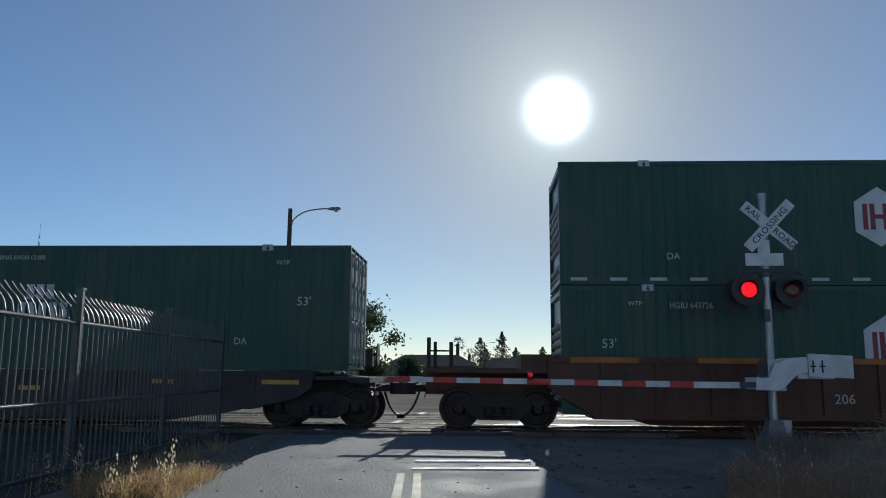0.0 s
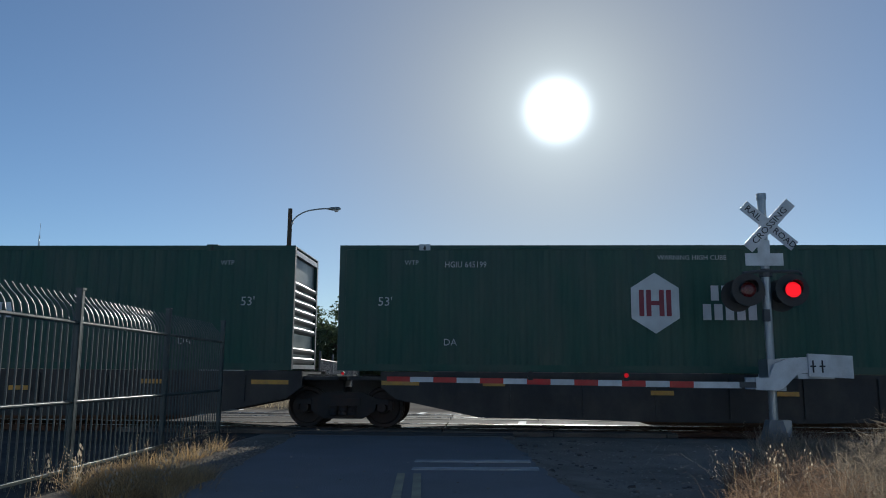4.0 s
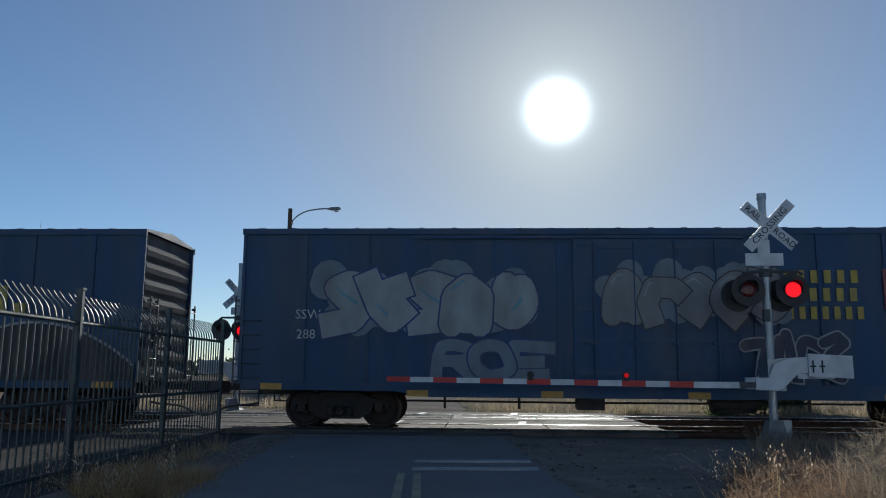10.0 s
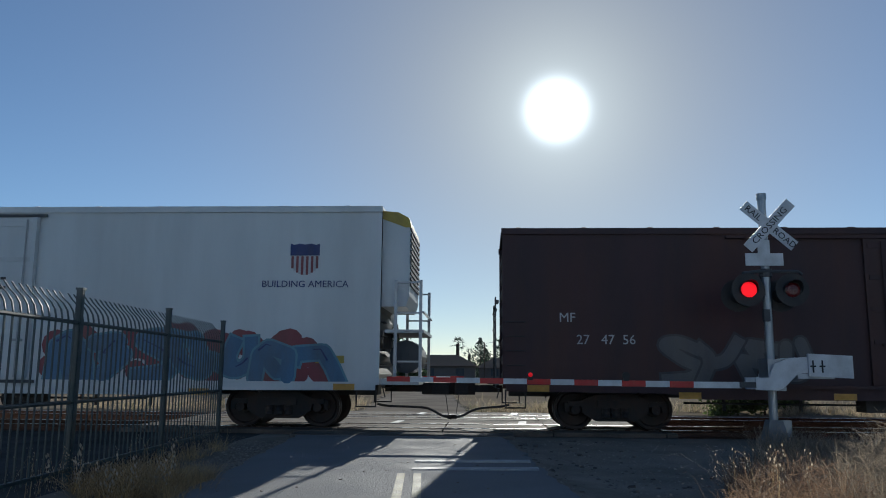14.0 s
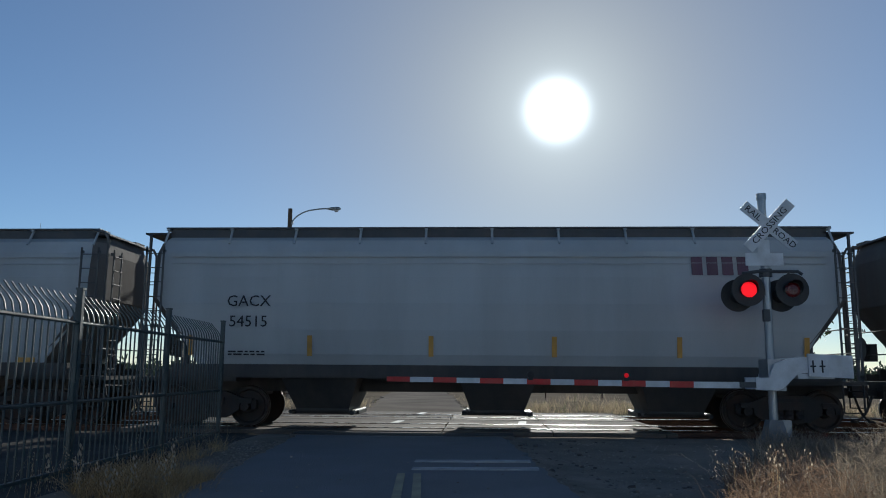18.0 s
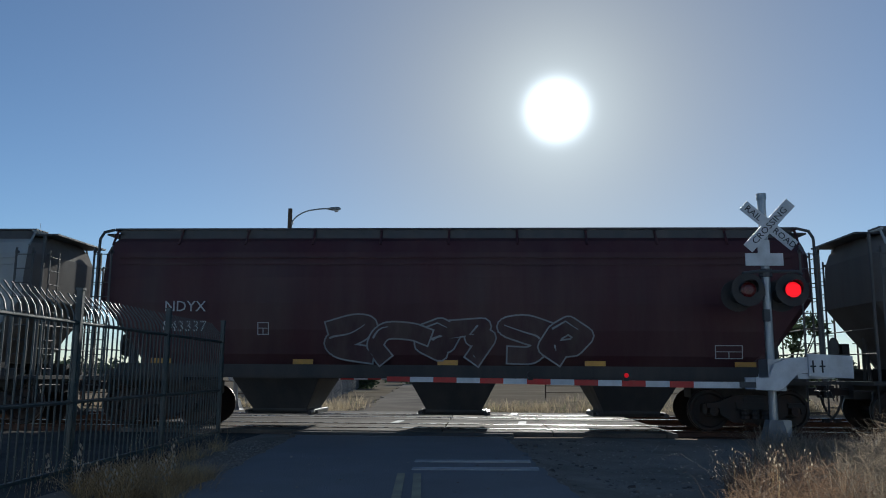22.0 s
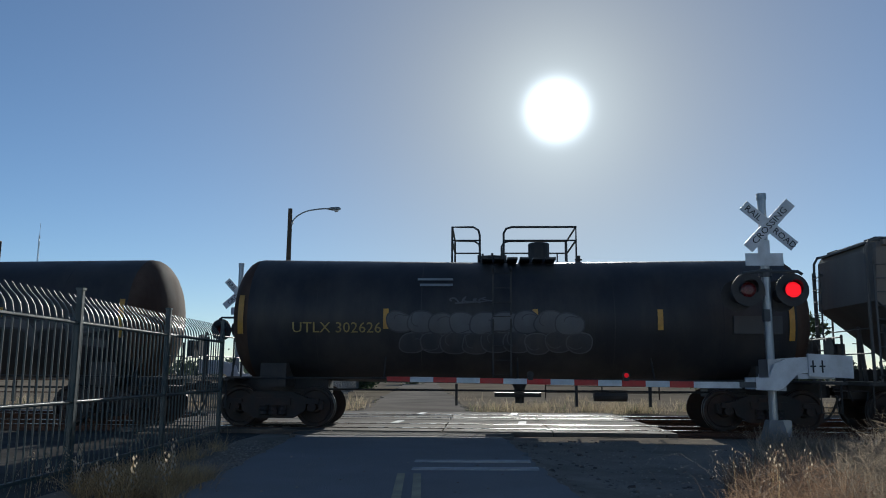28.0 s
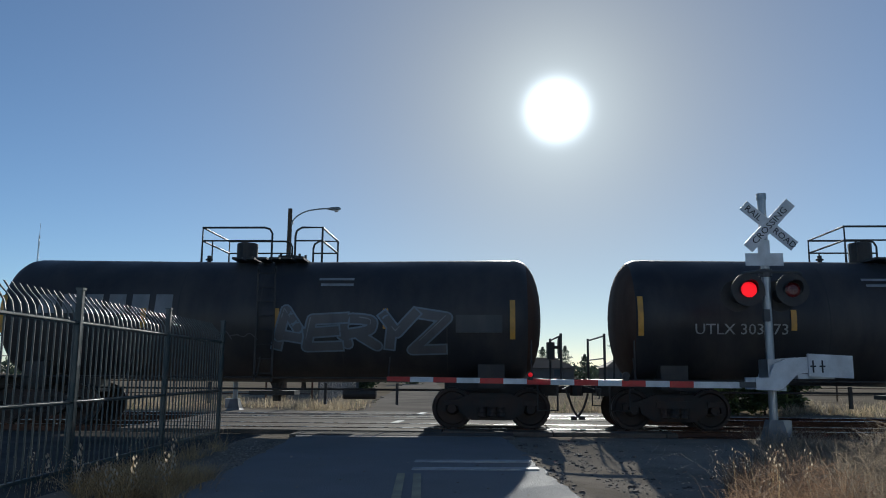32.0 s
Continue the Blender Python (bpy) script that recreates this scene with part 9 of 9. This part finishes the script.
    for d in (-0.03, 0.0, 0.03):
        lettering("8805", -8.1 + d, 2.84, -1.512 - 0.001 * abs(d), 0.70, M_LRED, c, width=1.2)
    # ends
    for e, x in ((-1, -10.95), (1, 10.35)):
        bm = bmesh.new()
        for y in (-1.4, -0.5, 0.5, 1.4):
            bar(bm, (x, y, 1.8), (x, y, 2.85), 0.025, 6)
        for y0, y1 in ((-1.4, -0.5), (0.5, 1.4)):
            bar(bm, (x, y0, 2.85), (x, y1, 2.85), 0.025, 6)
            bar(bm, (x, y0, 2.3), (x, y1, 2.3), 0.02, 6)
        part("end_handrail", fixed(bm), M_LGREY, c)
        bm = bmesh.new()
        plate(bm, [(x - 0.05, 1.7), (x + 0.1 * e, 0.5), (x + 0.2 * e, 0.3), (x - 0.15 * e, 0.3), (x - 0.25 * e, 1.7)], -1.4, 1.4)
        part("pilot_plate", fixed(bm), M_BLACK, c)
        for s in (-1, 1):
            bm = bmesh.new()
            for z in (0.5, 0.85, 1.2, 1.5):
                box(bm, x - e * 0.55 - 0.3, x - e * 0.55 + 0.3, s * 1.45 - 0.1, s * 1.45 + 0.1, z - 0.02, z + 0.02)
            for dx in (-0.3, 0.3):
                box(bm, x - e * 0.55 + dx - 0.015, x - e * 0.55 + dx + 0.015, s * 1.45 - 0.1, s * 1.45 + 0.1, 0.45, 1.7)
            part("step_well", bm, M_BLACK, c)
        coupler(c, x + e * 0.1, e, 0.8)
    # fuel tank
    bm = bmesh.new()
    plate(bm, [(-4.15, 1.32), (-4.2, 0.6), (-3.9, 0.26), (3.7, 0.26), (4.0, 0.6), (3.95, 1.32)], -1.38, 1.38)
    part("fuel_tank", fixed(bm), M_BLACK, c)
    bm = bmesh.new()
    lathe(bm, [(-1.6, 0.05), (-1.55, 0.17), (1.55, 0.17), (1.6, 0.05)], 12, "x", (0, -1.42, 1.12))
    part("air_tank", fixed(bm), M_BLACK, c)
    # three-axle trucks
    for x in (-7.2, 6.9):
        bm = bmesh.new()
        box(bm, -2.75, 2.75, -0.92, 0.92, 0.62, 1.32)
        t = part("truck", bm, M_TRUCK, c, "three-axle motor truck")
        t.matrix_basis = pose(x, 0, 0)
        for s in (-1, 1):
            bm = bmesh.new()
            plate(bm, [(-2.7, 0.55), (-2.65, 0.85), (-1.4, 1.05), (1.4, 1.05), (2.65, 0.85), (2.7, 0.55), (2.2, 0.40), (1.3, 0.5), (0.9, 0.3), (-0.9, 0.3), (-1.3, 0.5), (-2.2, 0.40)], s * 1.1 - 0.09, s * 1.1 + 0.09)
            for xx in (-2.1, 0.0, 2.1):
                box(bm, xx - 0.22, xx + 0.22, s * 1.2 - 0.08, s * 1.2 + 0.08, 0.34, 0.75)
            for xx in (-1.05, 1.05):
                bar(bm, (xx, s * 1.2, 0.7), (xx, s * 1.2, 1.2), 0.1, 8)
            part("side_frame", fixed(bm), M_TRUCK, t)
        for xx in (-1.05, 0.0, 1.05):
            bm = bmesh.new()
            v = box(bm, xx - 0.5, xx + 0.5, -0.6, 0.6, 0.20, 0.70)
            bmesh.ops.bevel(bm, geom=[q for q in bm.edges if abs(q.verts[0].co.y - q.verts[1].co.y) > 0.5], offset=0.12, segments=2, affect="EDGES")
            part("traction_motor", bm, M_TRUCK, t)
        for xx in (-2.1, 0.0, 2.1):
            w = share("wheelset", WHEELSET, t, pose(xx, 0, 0.457))
            WHEELSETS.append((w, u + x, xx, 0.457))
        bm = bmesh.new()
        for s in (-1, 1):
            pipe(bm, [(3.2, s * 1.1, 1.3), (3.1, s * 1.1, 0.7), (2.95, s * 0.8, 0.25)], 0.04, 8)
            pipe(bm, [(-3.2, s * 1.1, 1.3), (-3.1, s * 1.1, 0.7), (-2.95, s * 0.8, 0.25)], 0.04, 8)
        part("sand_pipe", fixed(bm), M_GALV, t)
    # horn cluster
    bm = bmesh.new()
    for y in (-0.2, 0.2):
        bar(bm, (0.55, y, 4.3), (0.55, y, 4.52), 0.035, 8)
    box(bm, 0.25, 0.9, -0.25, 0.25, 4.52, 4.56)
    for y, d, z in ((-0.2, 1, 4.62), (0.0, -1, 4.66), (0.2, 1, 4.62), (0.1, -1, 4.74)):
        lathe(bm, [(0, 0.025), (d * 0.27, 0.038), (d * 0.36, 0.08), (d * 0.40, 0.088)], 12, "x", (0.55, y, z))
        bar(bm, (0.55, y, 4.54), (0.55, y, z), 0.025, 6)
    part("horn", fixed(bm), M_BLACK, c, "multi-trumpet air horn")
    rolls(c, u)


locomotive(-101.45)

# ---- street lamp, trees and the far side ----
M_BARK = surface("rough_bark", (0.07, 0.05, 0.035), 0.95, 0, 0.35, 6.0, bump=0.8, fine=20)
M_LEAF = leaf_material("olive_green_leaves", (0.07, 0.095, 0.045), 0.45)
M_LEAF2 = leaf_material("dark_green_leaves", (0.05, 0.075, 0.035), 0.4)
M_BUSH = leaf_material("sunlit_bush_leaves", (0.10, 0.13, 0.045), 0.55)
# far foliage lightened and greyed: the haze of distance is put into the colour
M_NEEDLE = leaf_material("hazed_conifer_needles", (0.05, 0.068, 0.045), 0.35)
M_WOODPOLE = surface("weathered_wood_pole", (0.09, 0.065, 0.045), 0.9, 0, 0.3, 6.0)
M_ROOF = surface("brown_shingle_roof", (0.12, 0.075, 0.05), 0.9, 0, 0.25, 3.0)
M_STUCCO = surface("beige_stucco_wall", (0.15, 0.125, 0.11), 0.9, 0, 0.12, 2.0)
M_LAMPHEAD = surface("grey_lamp_housing", (0.25, 0.27, 0.28), 0.5, 0.3, 0.15, 6.0)

LAMP = thing("street_lamp", "tall dark wooden pole with a curved-arm street lamp", "street lamp")
LAMP.matrix_basis = pose(-9.09, 36.0, -0.1)
bm = bmesh.new()
bar(bm, (0, 0, 0), (0, 0, 9.0), 0.15, 14, 0.10)
part("pole", fixed(bm), M_WOODPOLE, LAMP)
bm = bmesh.new()
pipe(bm, [(v.x, 0, v.y) for v in curve([(0.08, 8.35), (0.35, 8.65), (0.8, 8.88), (1.4, 8.98), (1.85, 9.0)], 5)], 0.035, 8)
box(bm, -0.02, 0.16, -0.05, 0.05, 8.25, 8.4)
part("arm", fixed(bm), M_LAMPHEAD, LAMP)
bm = bmesh.new()
lathe(bm, [(1.75, 0.03), (1.85, 0.07), (2.0, 0.10), (2.2, 0.12), (2.36, 0.09), (2.42, 0.03)], 14, "x", (0, 0, 8.99))
for v in bm.verts:
    v.co.z = 8.99 + (v.co.z - 8.99) * 0.8
part("lamp_head", fixed(bm), M_LAMPHEAD, LAMP, "grey cobra-head lamp")
bm = bmesh.new()
lathe(bm, [(8.83, 0.02), (8.86, 0.09), (8.92, 0.1)], 12, "z", (2.2, 0, 0))
part("lamp_glass", fixed(bm), M_GALV, LAMP)


def leaves(cloud, size, rnd, droop=0.0):
    V, F = [], []
    for c in cloud:
        s = size * rnd.uniform(0.6, 1.4)
        a = Vector((rnd.gauss(0, 1), rnd.gauss(0, 1), rnd.gauss(0, 1) - droop)).normalized()
        b = a.cross(Vector((rnd.gauss(0, 1), rnd.gauss(0, 1), rnd.gauss(0, 1)))).normalized()
        k = len(V)
        V += [c - a * s, c + b * s * 0.45, c + a * s, c - b * s * 0.45]
        F.append((k, k + 1, k + 2, k + 3))
    return V, F


def tree(x, y, h, r, seed, label, leaf, n=4200, low=0.25, size=0.11, lean=0.0, clumps=26):
    rnd = random.Random(seed)
    t = thing("tree", label, "tree", "broad-leaved trees")
    t.matrix_basis = pose(x, y, -0.15)
    bm = bmesh.new()
    trunk_top = Vector((lean * h * 0.3, 0, h * (low + 0.12)))
    bar(bm, (0, 0, 0), trunk_top * 0.5, 0.035 * h, 10, 0.028 * h)
    bar(bm, trunk_top * 0.5, trunk_top, 0.028 * h, 10, 0.022 * h)
    centres = []
    for i in range(clumps):
        a, f = rnd.uniform(0, 6.283), rnd.random() ** 0.5
        z = h * rnd.uniform(low, 0.93)
        k = math.sin(math.pi * min(1, max(0.08, (z / h - low * 0.55) / (1.03 - low * 0.55)))) ** 0.6
        c = Vector((r * f * k * math.cos(a) + lean * z * 0.3, r * f * k * math.sin(a), z))
        centres.append(c)
        mid = trunk_top.lerp(c, 0.5) + Vector((0, 0, -0.06 * h))
        bar(bm, trunk_top, mid, 0.012 * h, 6, 0.008 * h)
        bar(bm, mid, c, 0.008 * h, 5, 0.003 * h)
    part("trunk", fixed(bm), M_BARK, t)
    cloud = []
    for i in range(n):
        c = centres[rnd.randrange(len(centres))]
        d = Vector((rnd.gauss(0, 1), rnd.gauss(0, 1), rnd.gauss(0, 0.7))) * r * (0.17 if clumps < 30 else 0.115)
        cloud.append(c + d)
    V, F = leaves(cloud, size, rnd)
    me = bpy.data.meshes.new("crown")
    me.from_pydata(V, [], F)
    me.materials.append(leaf)
    share("crown", me, t)
    return t


tree(-9.4, 54.0, 6.3, 3.5, 1, "broad green roadside tree with gaps in its crown", M_LEAF, 9000, 0.34, 0.14, 0.1, 46)
tree(-13.6, 60.0, 5.6, 3.2, 2, "rounded dark green tree behind the road", M_LEAF2, 9000, 0.26, 0.15, 0, 40)
tree(-10.6, 66.0, 3.0, 2.6, 8, "dense dark shrub behind the chain-link fence", M_LEAF2, 5000, 0.08, 0.16, 0, 26)
tree(9.3, 30.0, 5.6, 2.0, 3, "leafy green tree beside the tracks", M_LEAF, 9000, 0.12, 0.10, 0, 60)
tree(11.4, 30.5, 4.2, 1.6, 4, "low leafy green tree beside the tracks", M_LEAF, 5500, 0.08, 0.10, 0, 44)
tree(8.2, 27.6, 1.5, 1.1, 5, "bright green bush beside the tracks", M_BUSH, 1800, 0.05, 0.08, 0, 14)
tree(9.7, 27.9, 1.3, 1.0, 6, "low green bush beside the tracks", M_BUSH, 1500, 0.05, 0.08, 0, 14)


tree(-8.1, 90.0, 3.1, 1.9, 7, "round dark tree in front of the far houses", M_LEAF2, 3000, 0.1, 0.16)


def palm(x, y, h, seed):
    rnd = random.Random(seed)
    t = thing("palm_tree", "distant fan palm on a bare trunk", "palm tree", "distant palms")
    t.matrix_basis = pose(x, y, -0.15)
    bm = bmesh.new()
    bar(bm, (0, 0, 0), (0.1, 0, h - 1.0), 0.42, 10, 0.36)
    part("trunk", fixed(bm), M_BARK, t)
    V, F = [], []
    c = Vector((0.1, 0, h - 1.0))
    for i in range(38):
        a, e = rnd.uniform(0, 6.283), rnd.uniform(-0.75, 1.35)
        d = Vector((math.cos(a) * math.cos(e), math.sin(a) * math.cos(e), math.sin(e)))
        side = d.cross(Vector((rnd.gauss(0, 0.5), rnd.gauss(0, 0.5), 1))).normalized()
        ln = rnd.uniform(1.0, 1.5)
        hub = c + d * ln * 0.75
        k = len(V)
        V += [c + side * 0.03, c - side * 0.03, hub]
        F.append((k, k + 1, k + 2))
        for j in range(7):
            f = (j - 3) * 0.33
            tip = hub + (d * math.cos(f) + side * math.sin(f)) * ln * rnd.uniform(0.55, 0.8) + Vector((0, 0, -0.22 * abs(f)))
            k = len(V)
            V += [hub + side * 0.05, hub - side * 0.05, tip]
            F.append((k, k + 1, k + 2))
    me = bpy.data.meshes.new("crown")
    me.from_pydata(V, [], F)
    me.materials.append(M_NEEDLE)
    share("crown", me, t)


def conifer(x, y, h, r, seed):
    rnd = random.Random(seed)
    t = thing("conifer", "distant dark pointed conifer", "conifer", "distant conifers")
    t.matrix_basis = pose(x, y, -0.15)
    bm = bmesh.new()
    bar(bm, (0, 0, 0), (0, 0, h * 0.95), 0.02 * h, 8, 0.03)
    part("trunk", fixed(bm), M_BARK, t)
    cloud = []
    for i in range(1500):
        z = h * (0.1 + 0.9 * rnd.random() ** 1.1)
        tier = 0.85 + 0.24 * math.sin(z / h * 38) + 0.14 * math.sin(z * 3.1 + seed)
        q = r * (1.02 - z / h) ** 0.75 * tier * rnd.random() ** 0.45
        a = rnd.uniform(0, 6.283)
        cloud.append(Vector((q * math.cos(a) * rnd.uniform(0.8, 1.2), q * math.sin(a), z - q * 0.2)))
    V, F = leaves(cloud, 0.20, rnd, 0.6)
    me = bpy.data.meshes.new("crown")
    me.from_pydata(V, [], F)
    me.materials.append(M_NEEDLE)
    share("crown", me, t)


palm(-5.0, 160, 8.2, 1)
palm(-3.3, 200, 7.0, 2)
palm(27.5, 165, 8.5, 3)
for x, y, h, r, s in ((-0.3, 150, 8.0, 2.6, 1), (3.8, 150, 9.2, 2.0, 2), (7.3, 170, 6.8, 1.8, 3), (15.3, 200, 8.0, 2.4, 4), (0.9, 160, 6.2, 2.4, 5), (22.0, 210, 8.6, 2.6, 6), (24.5, 190, 6.0, 2.2, 7), (68, 150, 4.6, 2.2, 8)):
    conifer(x, y, h, r * 1.6, s)

# the far belt of trees along the horizon
rnd = random.Random(77)
cloud = []
for i in range(420):
    x = rnd.uniform(-260, 260)
    y = rnd.uniform(190, 330)
    h = rnd.uniform(2.2, 5.0) * (1 + 0.5 * noise.noise(Vector((x * 0.02, 0, 1))))
    for k in range(46):
        cloud.append(Vector((x + rnd.gauss(0, 3.0), y + rnd.gauss(0, 2), abs(rnd.gauss(h * 0.5, h * 0.28)))))
V, F = leaves(cloud, 0.9, rnd)
me = bpy.data.meshes.new("far_woods")
me.from_pydata(V, [], F)
me.materials.append(M_NEEDLE)
tagged(new("far_woods", me), "dark belt of distant trees along the horizon", "trees", kind="stuff")


def house(x, y, w, d, h, seed):
    t = thing("house", "distant low beige house with a brown roof", "house", "distant houses")
    t.matrix_basis = pose(x, y, -0.12)
    bm = bmesh.new()
    box(bm, -w / 2, w / 2, -d / 2, d / 2, 0, h)
    wall = part("wall", bm, M_STUCCO, t)
    for i in range(3):
        bm = bmesh.new()
        a = -w / 2 + w * (i + 0.5) / 3
        box(bm, a - 0.6, a + 0.6, -d / 2 - 0.03, -d / 2 + 0.02, 0.9, 2.0)
        part("window", bm, M_DGREY, t)
    bm = bmesh.new()
    v = [bm.verts.new(q) for q in ((-w / 2 - 0.5, -d / 2 - 0.5, h), (w / 2 + 0.5, -d / 2 - 0.5, h), (w / 2 + 0.5, d / 2 + 0.5, h), (-w / 2 - 0.5, d / 2 + 0.5, h), (-w / 2 + 2.5, 0, h + 1.7), (w / 2 - 2.5, 0, h + 1.7))]
    for f in ((0, 1, 5, 4), (1, 2, 5), (2, 3, 4, 5), (3, 0, 4), (3, 2, 1, 0)):
        bm.faces.new([v[i] for i in f])
    part("roof", fixed(bm), M_ROOF, t)


house(-7.5, 118, 13, 9, 2.3, 1)
house(7.0, 130, 15, 9, 2.2, 2)
house(26.0, 125, 14, 9, 2.3, 3)
house(-28.0, 122, 14, 9, 2.4, 4)
house(46.0, 135, 15, 9, 2.4, 5)


def utility_pole(x, y, h):
    t = thing("utility_pole", "distant wooden utility pole with cross-arm", "utility pole", "utility poles")
    t.matrix_basis = pose(x, y, -0.12)
    bm = bmesh.new()
    bar(bm, (0, 0, 0), (0, 0, h), 0.17, 8, 0.12)
    part("pole", fixed(bm), M_WOODPOLE, t)
    bm = bmesh.new()
    box(bm, -1.3, 1.3, -0.08, 0.08, h - 0.75, h - 0.58)
    box(bm, -0.7, 0.9, -0.08, 0.08, h - 2.6, h - 2.48)
    for a in (-1.2, -0.7, 0.5, 0.9, 1.2):
        bar(bm, (a, 0, h - 0.58), (a, 0, h - 0.35), 0.05, 6)
    part("cross_arm", fixed(bm), M_WOODPOLE, t)


copy_thing(LAMP, pose(0.35, 110, -0.1) @ Matrix.Diagonal((0.62, 0.62, 0.62, 1)))
utility_pole(55.8, 120, 8.6)
utility_pole(40.0, 170, 9.0)
utility_pole(30.0, 88, 7.8)
bm = bmesh.new()
MAST = thing("radio_mast", "thin distant lattice radio mast", "radio mast")
MAST.matrix_basis = pose(-247.6, 420, -0.2)
for a in range(3):
    q = Vector((math.cos(a * 2.094), math.sin(a * 2.094), 0))
    bar(bm, q * 0.5, q * 0.35 + Vector((0, 0, 76)), 0.10, 5)
for i in range(38):
    z = i * 2.0
    for a in range(3):
        p = Vector((math.cos(a * 2.094), math.sin(a * 2.094), 0)) * 0.48
        q = Vector((math.cos(a * 2.094 + 2.094), math.sin(a * 2.094 + 2.094), 0)) * 0.48
        bar(bm, p + Vector((0, 0, z)), q + Vector((0, 0, z + 2)), 0.05, 4)
bar(bm, (0, 0, 75), (0, 0, 83), 0.09, 5)
part("lattice", fixed(bm), M_GALV, MAST)


def rail_fence(name, label, pts, h, n_rail, gap, material):
    f = thing(name, label, "fence", "")
    a, b = Vector(pts[0]), Vector(pts[1])
    n = max(2, round((b - a).length / gap))
    bm = bmesh.new()
    box(bm, -0.035, 0.035, -0.035, 0.035, -0.1, h)
    p = part("post", bm, material, f)
    p.matrix_basis = pose(a.x, a.y, -0.1)
    for i in range(1, n + 1):
        q = a.lerp(b, i / n)
        share("post", p.data, f, pose(q.x, q.y, -0.1))
    for k in range(n_rail):
        bm = bmesh.new()
        z = h * (k + 1) / n_rail - 0.15
        z = 1.72 if n_rail == 1 else z
        bar(bm, (a.x, a.y, z), (b.x, b.y, z), 0.022 if n_rail > 1 else 0.035, 6)
        part("fence_rail", fixed(bm), material, f)
    return f


SCREEN = ((-6.2, 30.0), (-11.0, 73.0))
FAR = rail_fence("far_fence", "grey chain-link fence with tall posts along the far road", SCREEN, 2.15, 1, 6.1, M_WIRE)
for k in range(7):
    a, b = (Vector(SCREEN[0]).lerp(Vector(SCREEN[1]), (k + f) / 7) for f in (0.005, 0.995))
    bm = bmesh.new()
    ln = (b - a).length
    for i in range(round((ln + 1.7) / 0.11)):
        o = i * 0.11 - 1.7
        f0, f1 = max(o, 0.0), min(o + 1.7, ln)
        if f1 - f0 > 0.05:
            for flip in (0, 1):
                z0, z1 = f0 - o, f1 - o
                z0, z1 = (1.7 - z0, 1.7 - z1) if flip else (z0, z1)
                bar(bm, (*a.lerp(b, f0 / ln), z0), (*a.lerp(b, f1 / ln), z1), 0.0045, 3)
    tagged(part("wire_mesh", bm, M_WIRE, FAR, "grey woven wire mesh"), kind="stuff")
rail_fence("pipe_fence", "low rusty pipe fence beyond the tracks", ((-26.0, 31.5), (-7.0, 32.5)), 1.0, 2, 2.0, M_RAILSIDE)
rail_fence("wire_fence", "low post-and-wire fence in the dry field", ((3.5, 44.0), (34.0, 42.0)), 1.1, 3, 3.0, M_WOODPOLE)


def flash(k, t):
    """Which of the two lamps is lit: 0 or 1."""
    h, f = ((0.5996, 0.49), (0.5958, 0.47))[k]
    return math.floor((t + f) / h) % 2


def motions():
    # the whole train rolls past
    for ob, u, z in ROLLING:
        walk(ob, [(t, pose(u + gone(k), YC, z)) for t, k in RUN])
    # wheels turn while they pass the crossing
    times = [t for t, k in RUN]
    counts = [k for t, k in RUN]
    for w, u, x, r in WHEELSETS:
        rows = [(0.0, pose(x, 0, r))]
        angle, last, i0 = 0.0, None, None
        for i in range(1, 960):
            t = i / 30
            at = u + gone(float(np.interp(t, times, counts)))
            if -16 < at < 13:
                if last is None:
                    rows.append(((i - 1) / 30, pose(x, 0, r)))
                else:
                    angle += math.degrees((at - last) / r)
                rows.append((t, pose(x, 0, r, 0, angle, 0)))
                last = at
        rows.append((32.0, pose(x, 0, r, 0, angle, 0)))
        rows = [q for j, q in enumerate(rows) if j == 0 or frame(q[0]) > frame(rows[j - 1][0])]
        if len(rows) > 1:
            walk(w, rows)
    # the red lights change sides
    for lit, a, b, k in LAMPS:
        state = flash(k, 0.0)
        rows = [(0.0, (a, b)[state])]
        for i in range(1, 961):
            s = flash(k, i / 30)
            if s != state:
                rows += [((i - 1) / 30, (a, b)[state]), (i / 30, (a, b)[s])]
                state = s
        rows.append((32.0, (a, b)[state]))
        rows = [q for j, q in enumerate(rows) if j == 0 or frame(q[0]) > frame(rows[j - 1][0])]
        walk(lit, rows)


motions()
